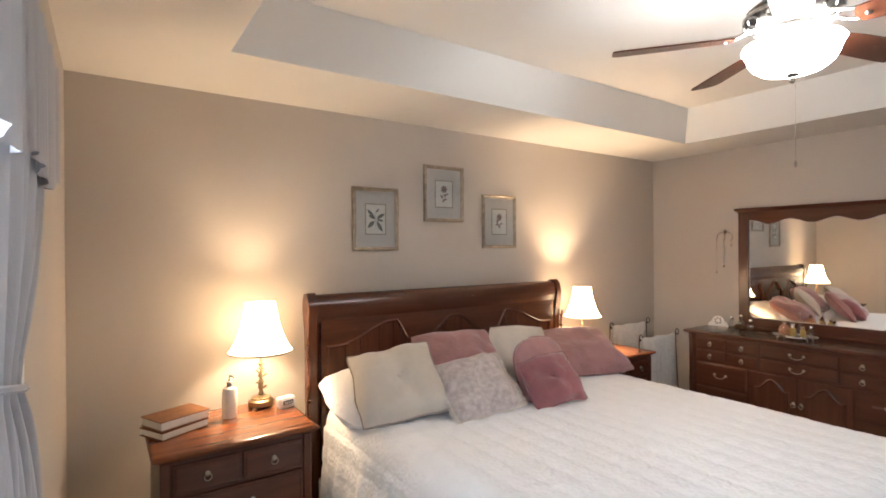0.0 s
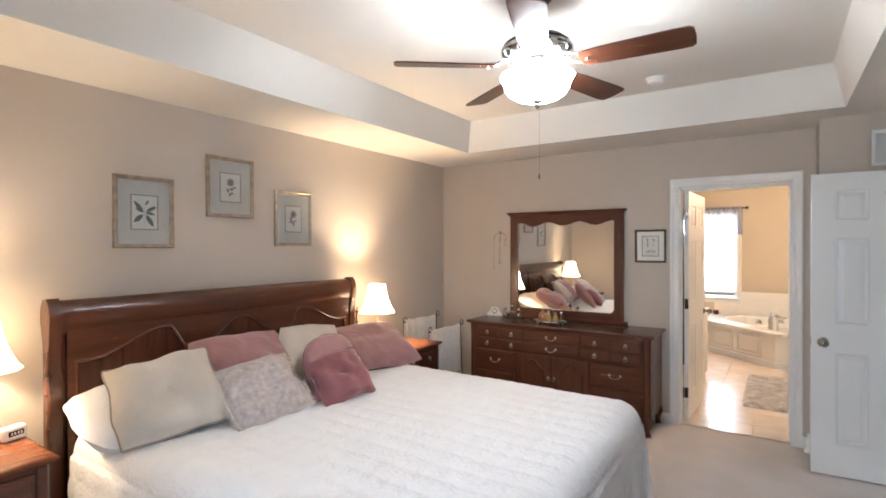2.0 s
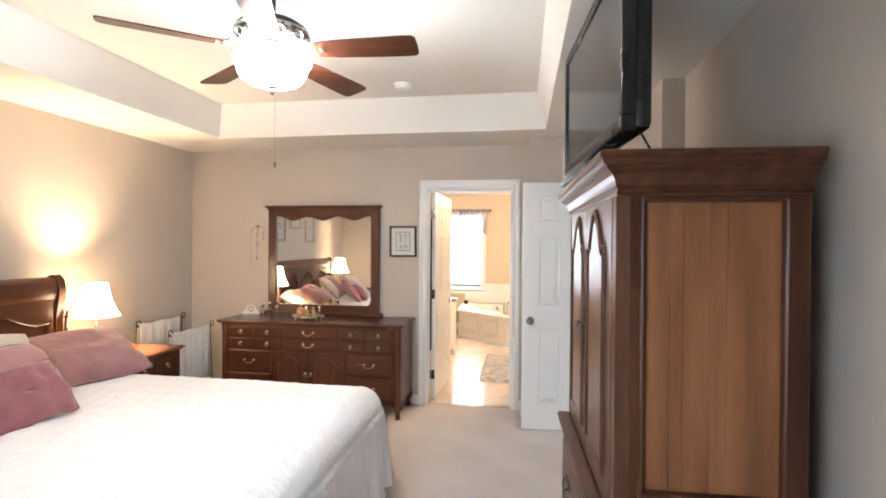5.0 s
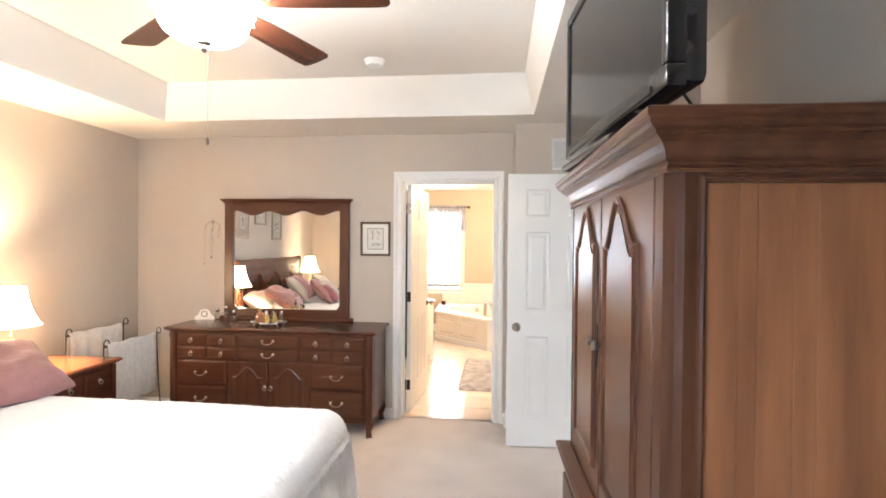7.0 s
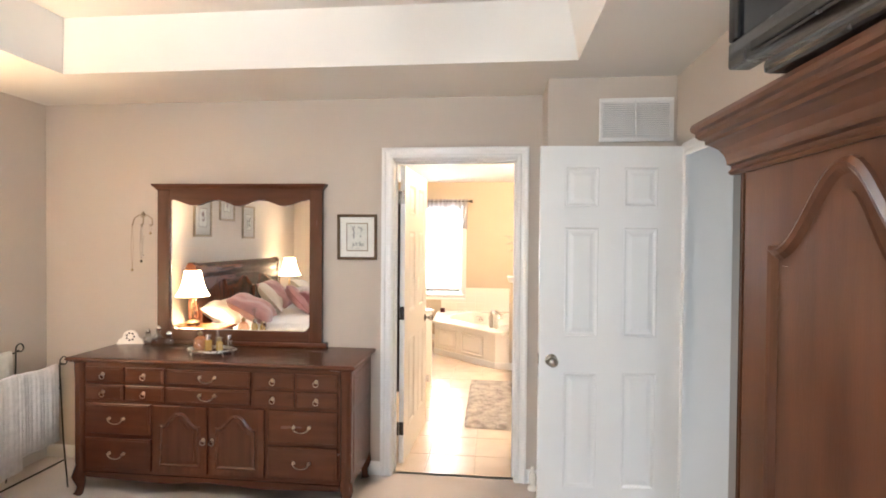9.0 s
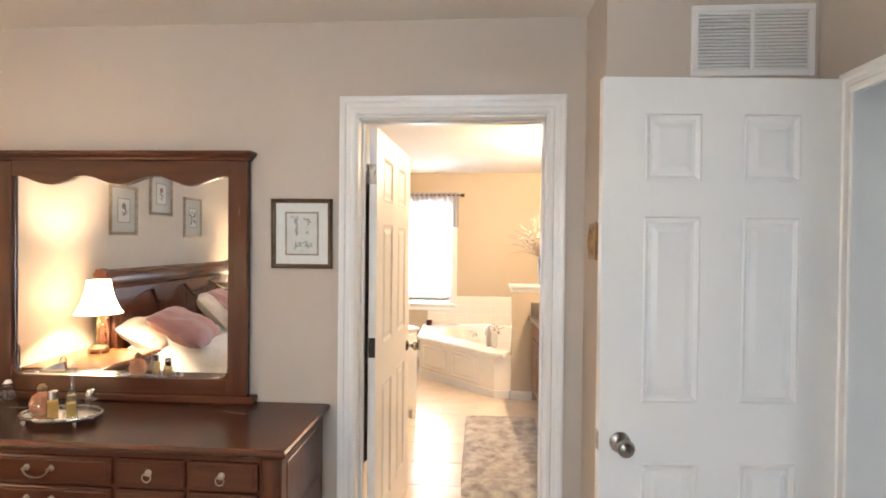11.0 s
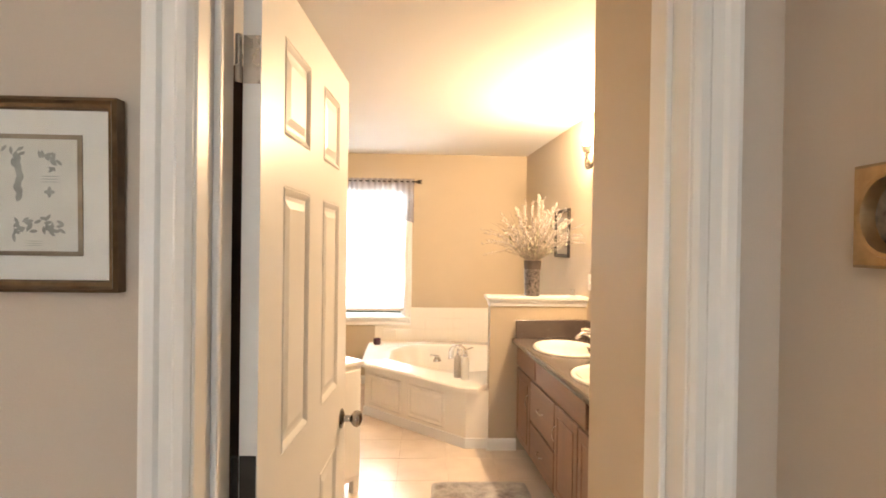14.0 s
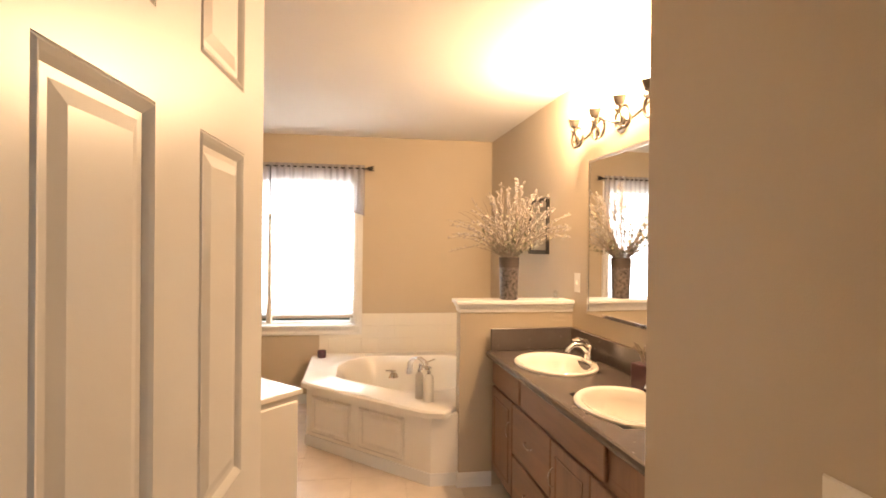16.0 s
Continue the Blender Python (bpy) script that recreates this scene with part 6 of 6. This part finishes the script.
SAGE = material("dried_sage_leaves", (0.30, 0.29, 0.20), 0.85, second=(0.20, 0.19, 0.13), scale=50)
br = tagged(thing("dried_bouquet", "spray of pale budded branches and dried sage leaves", "dried flowers", pose(7.80, -0.315, 1.13)))
rnd = random.Random(11)
stems, buds, leaves = bmesh.new(), bmesh.new(), bmesh.new()
for k in range(84):
    a = rnd.uniform(0, 6.283)
    sp = rnd.random() ** 0.6
    top = Vector((0.42 * sp * math.cos(a), 0.47 * sp * math.sin(a), 0.70 - 0.34 * sp * sp + rnd.uniform(-0.09, 0.05)))
    b0 = Vector((0.03 * math.cos(a), 0.03 * math.sin(a), 0.02))
    b1 = Vector((0.05 * math.cos(a), 0.05 * math.sin(a), 0.26))
    pts = [b0, b1] + [b1.lerp(top, u) + Vector((0, 0, 0.05 * math.sin(math.pi * u))) + Vector((rnd.uniform(-1, 1), rnd.uniform(-1, 1), rnd.uniform(-1, 1))) * 0.008 for u in (0.25, 0.5, 0.75, 1.0)]
    tube(stems, pts, 0.003, 4, [0.003, 0.003, 0.0026, 0.0022, 0.0018, 0.001])
    if k % 3:
        for q in range(22):
            u = 0.30 + 0.70 * q / 21
            i = min(4, int(u * 4) + 1)
            p = pts[i].lerp(pts[min(5, i + 1)], (u * 4) % 1) if i < 5 else pts[5]
            e = p + Vector((rnd.uniform(-1, 1), rnd.uniform(-1, 1), rnd.uniform(-0.3, 1))) * 0.016
            tube(buds, [p, e], 0.003, 4, [0.0022, 0.0042])
    else:
        for q in range(16):
            p = b1.lerp(top, rnd.uniform(0.05, 0.75))
            d = Vector((rnd.uniform(-1, 1), rnd.uniform(-1, 1), rnd.uniform(-0.4, 0.8))).normalized() * rnd.uniform(0.02, 0.045)
            w = d.cross(Vector((0, 0, 1))).normalized() * 0.009
            leaves.faces.new([leaves.verts.new(v) for v in (p, p + d * 0.5 + w, p + d, p + d * 0.5 - w)])
tagged(part("stem_spray", stems, TWIG, br), kind="stuff")
tagged(part("bud_spray", buds, BUD, br), kind="stuff")
tagged(part("leaf_spray", leaves, SAGE, br), kind="stuff")

# glass trinket on the half wall
tk = thing("glass_trinket", "small clear glass ornament on the half wall", "ornament", pose(7.80, -0.62, 1.122))
part("base", L([(0, 0), (0.022, 0), (0.016, 0.012), (0.006, 0.022), (0.018, 0.04), (0.014, 0.052), (0, 0.056)], 12), PG, tk, "", True)

# ---- vanity ----
V = VAN
va = thing("vanity_cabinet", "brown oak double vanity cabinet", "vanity", V)
CL, CR, CF, CT = -3.60, -1.735, 0.55, 0.825
part("carcass", B(CL, 0.0, 0.10, CR - 0.01, CF - 0.047, 0.66, 0.002), OAK_V, va)
part("face_frame", B(CL, CF - 0.075, 0.66, CR - 0.01, CF - 0.047, CT - 0.04), OAK_V, va)
part("toe_kick", B(CL, 0.0, 0.0, CR - 0.01, CF - 0.11, 0.10), IRON, va)


def front(kind, x0, x1, z0, z1):
    y = CF - 0.045
    f = part(kind, B(x0 + 0.004, y - 0.002, z0 + 0.004, x1 - 0.004, y + 0.016, z1 - 0.004, 0.005, 2), OAK_V if kind == "door" else OAK, va)
    if kind == "door":
        pts = [(x0 + 0.055, y + 0.016, z0 + 0.055), (x1 - 0.055, y + 0.016, z0 + 0.055), (x1 - 0.055, y + 0.016, z1 - 0.055), (x0 + 0.055, y + 0.016, z1 - 0.055)]
        part("panel_moulding", S([(0, -0.002), (0.0, 0.004), (-0.008, 0.001), (-0.014, -0.002)], pts[::-1], True, (0, 1, 0)), OAK, f)
    return f


def vanity_pull(parent, x, z, upright=False):
    pts = [(x - 0.04 * math.cos(a), CF - 0.028 + 0.022 * math.sin(a), z - 0.006 * math.sin(2 * a)) for a in (math.pi * k / 10 for k in range(11))]
    if upright:
        pts = [(x, b, z + (a - x)) for a, b, c in pts]
    part("pull", T(pts, 0.004, 6), CHROME, parent, "chrome bow pull", True)


xs = [CR - 0.012, CR - 0.012 - 0.36, CR - 0.012 - 0.85, CR - 0.012 - 1.20, CL + 0.02]
front("false_front", xs[1] - 0.10, xs[0], 0.635, 0.775)
d = front("door", xs[1], xs[0], 0.12, 0.625)
vanity_pull(d, xs[1] + 0.035, 0.47, True)
front("false_front", xs[3] - 0.10, xs[1] - 0.115, 0.635, 0.775)
for z0, z1 in ((0.36, 0.625), (0.12, 0.35)):
    d = front("drawer", xs[2], xs[1], z0, z1)
    vanity_pull(d, (xs[2] + xs[1]) / 2, (z0 + z1) / 2)
d = front("door", xs[3], xs[2], 0.12, 0.625)
vanity_pull(d, xs[2] - 0.035, 0.47, True)
d = front("door", xs[4], xs[3], 0.12, 0.625)
# worktop with two basin cut-outs
ct = thing("countertop", "grey-brown laminate vanity countertop with backsplash", "countertop", V)
SINKS = (-2.13, -2.84)
bm = bmesh.new()
fr_ = [(0.02, CT - 0.038), (CF - 0.004, CT - 0.038), (CF + 0.004, CT - 0.030), (CF + 0.006, CT - 0.018), (CF + 0.003, CT - 0.005), (CF - 0.006, CT)]
# slab in strips between and beside the basins
RX, RY, SY = 0.215, 0.165, 0.29
edges = [CL] + [v for s in sorted(SINKS) for v in (s - RX, s + RX)] + [CR]
prof_full = [(0.0, CT), (0.0, CT - 0.038)] + fr_[1:]
for a, b in ((edges[0], edges[1]), (edges[2], edges[3]), (edges[4], edges[5])):
    prism(bm, prof_full, a, b, "x")
for s in SINKS:
    prism(bm, [(SY + RY, CT), (SY + RY, CT - 0.038)] + fr_[1:], s - RX, s + RX, "x")
    prism(bm, [(0.0, CT), (0.0, CT - 0.038), (SY - RY, CT - 0.038), (SY - RY, CT)], s - RX, s + RX, "x")
part("slab", bm, COUNTER, ct)
part("backsplash", B(CL, 0.0, CT, CR - 0.02, 0.02, 0.958, 0.004), COUNTER, ct)
part("side_splash", B(CR - 0.02, 0.0, CT, CR, CF - 0.02, 0.958, 0.004), COUNTER, ct)


def basin(x, label):
    b = thing("washbasin", label, "sink", V @ pose(x, SY, CT), "basins in the countertop")
    prof = [(1.06, 0.0), (1.06, 0.008), (1.02, 0.015), (0.96, 0.014), (0.90, 0.004), (0.84, -0.03), (0.70, -0.09), (0.45, -0.125), (0.10, -0.135), (0.0, -0.135)]
    bm = bmesh.new()
    n, rg = 40, []
    for r, z in prof:
        if r == 0:
            rg.append([bm.verts.new((0, 0, z))])
        else:
            rg.append([bm.verts.new((0.225 * r * 1.06 * math.cos(t), 0.178 * r * 1.12 * math.sin(t), z)) for t in (2 * math.pi * k / n for k in range(n))])
    for p, q in zip(rg, rg[1:]):
        for i in range(n):
            bm.faces.new((p[i], p[(i + 1) % n], q[(i + 1) % n], q[i]) if len(q) > 1 else (p[i], p[(i + 1) % n], q[0]))
    part("bowl", bm, PORCELAIN, b, "", True)
    part("drain", L([(0, -0.128), (0.02, -0.129), (0.024, -0.133), (0, -0.134)], 14), CHROME, b)
    f = thing("basin_faucet", "chrome single-lever basin faucet", "faucet", V @ pose(x, SY - 0.195, CT + 0.014), "basin faucets")
    bm = L([(0, 0), (0.09, 0.0), (0.088, 0.010), (0.0, 0.014)], 24)
    bm.transform(Matrix.Diagonal((1, 0.32, 1, 1)))
    part("base", bm, CHROME, f, "", True)
    part("body", L([(0.026, 0.01), (0.024, 0.05), (0.020, 0.075), (0.010, 0.085), (0, 0.086)], 18), CHROME, f, "", True)
    part("spout", T([(0, 0.0, 0.045), (0, 0.04, 0.085), (0, 0.09, 0.088), (0, 0.125, 0.062), (0, 0.13, 0.05)], 0.013, 12, [0.02, 0.017, 0.014, 0.012, 0.012]), CHROME, f, "", True)
    part("lever", T([(0, 0, 0.08), (0, 0.02, 0.105), (0, 0.07, 0.118), (0, 0.10, 0.112)], 0.008, 8, [0.010, 0.012, 0.010, 0.006]), CHROME, f, "", True)


basin(SINKS[0], "oval white drop-in basin beside the half wall")
basin(SINKS[1], "oval white drop-in basin in the countertop")
pl = thing("plant_pot", "square plum-coloured pot with dry twigs", "plant pot", V @ pose(-2.66, 0.10, CT, 0, 0, 12))
part("pot", B(-0.05, -0.05, 0, 0.05, 0.05, 0.12, 0.006, 2), material("plum_ceramic", (0.07, 0.022, 0.026), 0.35, scale=30), pl)
bm = bmesh.new()
rnd = random.Random(5)
for k in range(14):
    a = rnd.uniform(0, 6.28)
    tube(bm, [(0.02 * math.cos(a), 0.02 * math.sin(a), 0.11), (0.04 * math.cos(a), 0.04 * math.sin(a), 0.16), (0.06 * math.cos(a + 0.4), 0.06 * math.sin(a + 0.4), 0.17 + rnd.uniform(0, 0.04))], 0.003, 5)
part("twigs", bm, TWIG, pl)

# mirror, light bar, print and switches on the vanity wall
bmirr = thing("vanity_mirror", "frameless mirror above the bathroom vanity", "mirror", V @ pose(-2.55, 0, 0))
part("glass", B(-0.62, 0.001, 1.065, 0.62, 0.007, 1.955, 0.0), MIRROR, bmirr, "mirror glass")
part("bevel_edge", S([(0, -0.001), (0, 0.006), (-0.018, 0.0085), (-0.018, 0.007)], [(-0.62, 0.001, 1.065), (-0.62, 0.001, 1.955), (0.62, 0.001, 1.955), (0.62, 0.001, 1.065)], True, (0, 1, 0)), CHROME, bmirr)
lb = thing("vanity_light", "scrolled pewter vanity light with four lit cups", "wall light", V @ pose(-2.27, 0, 2.10))
bm = L([(0, 0), (0.06, 0.0), (0.055, 0.012), (0.02, 0.022), (0, 0.024)], 20)
bm.transform(Matrix.Rotation(radians(-90), 4, "X"))
part("back_plate", bm, NICKEL, lb, "", True)
bm = bmesh.new()
tube(bm, [(x, 0.06 + 0.02 * math.cos(x * 12), 0.03 * math.sin(x * 13)) for x in (-0.42 + 0.84 * k / 40 for k in range(41))], 0.007, 8)
for c in (-0.36, -0.12, 0.12, 0.36):
    for s in (-1, 1):
        tube(bm, [(c + s * 0.012 + s * (0.068 - 0.0040 * k) * math.sin(k * 0.42), 0.07, -0.025 + (0.068 - 0.0040 * k) * math.cos(k * 0.42)) for k in range(15)], 0.0085, 8)
    tube(bm, [(c, 0.075, -0.02), (c, 0.085, 0.02), (c, 0.09, 0.05)], 0.006, 6)
    leafs = [(c + 0.03, 0.07, 0.02), (c + 0.055, 0.075, 0.04), (c + 0.075, 0.07, 0.035)]
    tube(bm, leafs, 0.006, 6, [0.003, 0.010, 0.002])
part("scroll_arm", bm, PEWTER, lb, "scrolled pewter arm", True)
for c in (-0.36, -0.12, 0.12, 0.36):
    part("cup", L([(0.0, 0.045), (0.018, 0.046), (0.026, 0.058), (0.030, 0.075), (0.036, 0.088), (0.032, 0.088), (0.026, 0.075), (0.0, 0.06)], 16, (c, 0.09, 0)), PEWTER, lb, "pewter lamp cup", True)
    part("bulb", L([(0.0, 0.07), (0.016, 0.085), (0.022, 0.11), (0.016, 0.135), (0.0, 0.145)], 14, (c, 0.09, 0)), BULBGLASS, lb, "lit bulb", True)
picture("framed_print", "bronze-framed print on the bathroom wall beyond the half wall", V @ pose(-1.20, 0.002, 1.60, 0, 0, 180), 0.34, 0.40, 0.03, IRON, 9, kind="many")
op = thing("switch_plate", "ivory wall switch plate beside the mirror", "light switch", V @ pose(-1.80, 0.001, 1.235))
part("plate", B(-0.036, 0, -0.058, 0.036, 0.006, 0.058, 0.003), ACRYLIC, op)
part("toggle", B(-0.005, 0.005, -0.012, 0.005, 0.014, 0.012, 0.002), ACRYLIC, op)
op = thing("switch_plate", "ivory double light switch plate by the doorway", "light switch", pose(5.37, -0.0955, 1.08))
part("plate", B(-0.036, 0, -0.058, 0.036, 0.006, 0.058, 0.003), ACRYLIC, op)
part("toggle", B(-0.005, 0.005, -0.012, 0.005, 0.014, 0.012, 0.002), ACRYLIC, op)

# ---- low white cabinet beyond the door ----
wc = thing("white_cabinet", "low white painted cabinet with a pale top", "cabinet", pose(7.14, 0.834, 0, 0, 0, 46.5))
part("body", B(0.015, 0.015, 0.08, 0.33, 0.585, 0.765, 0.003), WHITE, wc)
part("top", B(0, 0, 0.765, 0.345, 0.60, 0.79, 0.005, 2), PORCELAIN, wc, "pale cabinet top")
for x in (0.04, 0.305):
    for y in (0.04, 0.56):
        part("leg", B(x - 0.022, y - 0.022, 0, x + 0.022, y + 0.022, 0.10, 0.003), WHITE, wc)
for y0, y1 in ((0.03, 0.295), (0.305, 0.57)):
    part("door", B(0.003, y0, 0.11, 0.016, y1, 0.74, 0.004), WHITE, wc)
    part("end_panel", B(0.05, 0.004, 0.14, 0.295, 0.016, 0.72, 0.004), WHITE, wc)

# ---- valance, shade and ornament on the bathroom window ----
ps = thing("pleated_shade", "closed white pleated window shade glowing with daylight", "window shade")
bm, rows = bmesh.new(), []
nz = 64
for k in range(nz + 1):
    z = 0.80 + 1.25 * k / nz
    rows.append([bm.verts.new((XB + 0.028 + 0.007 * (k % 2), y, z)) for y in (BWY0 + 0.012, BWY1 - 0.012)])
for a, b in zip(rows, rows[1:]):
    bm.faces.new((a[0], a[1], b[1], b[0]))
part("pleats", bm, sheer("shade_paper", (0.86, 0.85, 0.83), 0.75), ps)
part("bottom_rail", B(XB + 0.018, BWY0 + 0.012, 0.775, XB + 0.042, BWY1 - 0.012, 0.802, 0.003), CREAM, ps)
rr = thing("valance_rod", "dark iron curtain rod with leaf finial", "curtain rod", pose(XB - 0.055, 1.15, 2.155))
bm = T([(0, -0.57, 0), (0, 0.62, 0)], 0.007, 8)
part("rod", bm, IRON, rr)
bm = bmesh.new()
for a in (-0.6, 0.0, 0.6):
    tube(bm, [(0, -0.565, 0), (0.0, -0.60, 0.02 * math.sin(a)), (0, -0.635, 0.035 * math.sin(a))], 0.007, 6, [0.006, 0.011, 0.002])
part("finial", bm, IRON, rr, "leaf finial", True)
part("bracket", T([(0.052, -0.54, 0), (0, -0.54, 0)], 0.006, 6), IRON, rr)
VOILE = sheer("grey_voile", (0.48, 0.46, 0.47), 0.45, 0.28, (1, 8, 0.6))
bm, rows = bmesh.new(), []
for k, z in enumerate((2.185, 2.165, 2.145, 2.05, 1.95, 1.85, 1.76)):
    row = []
    for i in range(161):
        y = 0.60 + i * 0.0069
        sc = 0.05 * abs(math.sin((y - 0.60) * 6.2)) if k >= 4 else 0
        row.append(bm.verts.new((XB - 0.058 + (0.006 + 0.004 * k) * math.sin(i * 0.72 + 0.8 * math.sin(i * 0.13)), y, z + sc * (k - 3) / 3 - (0.04 if y < 0.72 and k == 6 else 0))))
    rows.append(row)
for a, b in zip(rows, rows[1:]):
    for i in range(160):
        bm.faces.new((a[i], a[i + 1], b[i + 1], b[i]))
vl = solo("valance", bm, VOILE, "sheer grey gathered valance over the bathroom window", "valance")
vl.data.shade_smooth()
hg = thing("hanging_ornament", "hanging ivory tassel with green leaves at the window", "ornament", pose(XB - 0.075, 1.43, 2.155))
part("cord", T([(0, 0, 0.0), (0, 0, -0.36)], 0.006, 6), IRON, hg, "dark hanging cord")
bm = bmesh.new()
rnd = random.Random(8)
for k in range(46):
    p = Vector((rnd.uniform(-0.04, 0.03), rnd.uniform(-0.08, 0.08), -0.44 + rnd.uniform(-0.09, 0.06)))
    d = Vector((rnd.uniform(-1, 1), rnd.uniform(-1, 1), rnd.uniform(-1, 0.6))).normalized() * 0.04
    w = d.cross(Vector((0.2, 0.1, 1))).normalized() * 0.013
    bm.faces.new([bm.verts.new(v) for v in (p, p + d * 0.5 + w, p + d, p + d * 0.5 - w)])
part("leaves", bm, material("ivy_leaves", (0.09, 0.15, 0.07), 0.6, scale=40), hg, "green ivy leaves")
part("tassel", L([(0, -0.42), (0.02, -0.44), (0.014, -0.50), (0.018, -0.7), (0.02, -1.2), (0.03, -1.40), (0, -1.40)], 14), ACRYLIC, hg, "long ivory tassel", True)

# ---- bath mat ----
bm, rows = bmesh.new(), []
RUG = material("grey_mottled_shag", (0.42, 0.39, 0.36), 0.95, second=(0.15, 0.135, 0.125), scale=13, detail=6, bump=1.0, bump_scale=160, sheen=0.4)
nx, ny = 110, 48
for i in range(nx + 1):
    row = []
    for j in range(ny + 1):
        u, v = i / nx * 2 - 1, j / ny * 2 - 1
        k = 1 - 0.03 * (u * u * v * v) ** 3
        row.append(bm.verts.new((6.53 + 0.72 * u * k, 0.13 + 0.30 * v * k, 0.004 + (0.022 + 0.008 * noise.noise((u * 30, v * 13, 0))) * (1 - max(abs(u), abs(v)) ** 14))))
    rows.append(row)
for a, b in zip(rows, rows[1:]):
    for j in range(ny):
        bm.faces.new((a[j], a[j + 1], b[j + 1], b[j]))
solo("bath_mat", bm, RUG, "grey mottled shag bath mat on the tile floor", "rug", smooth=True)

# ---- floor tiles ----
flo = bpy.data.objects["bath_floor"]
fm_ = mesh_of(B(-0.1635, -0.1635, -0.010, 0.1635, 0.1635, 0.0, 0.0018), "tile", FTILE)
for i in range(14):
    for j in range(10):
        x, y = 5.13 + 0.33 * i, -0.84 + 0.33 * j
        if x > 9.4 or y > 2.2:
            continue
        t = new("tile", fm_)
        t.parent, t.location, t.rotation_euler = flo, (x, y, 0), (0, 0, radians(90 * ((i * 7 + j * 3) % 4)))
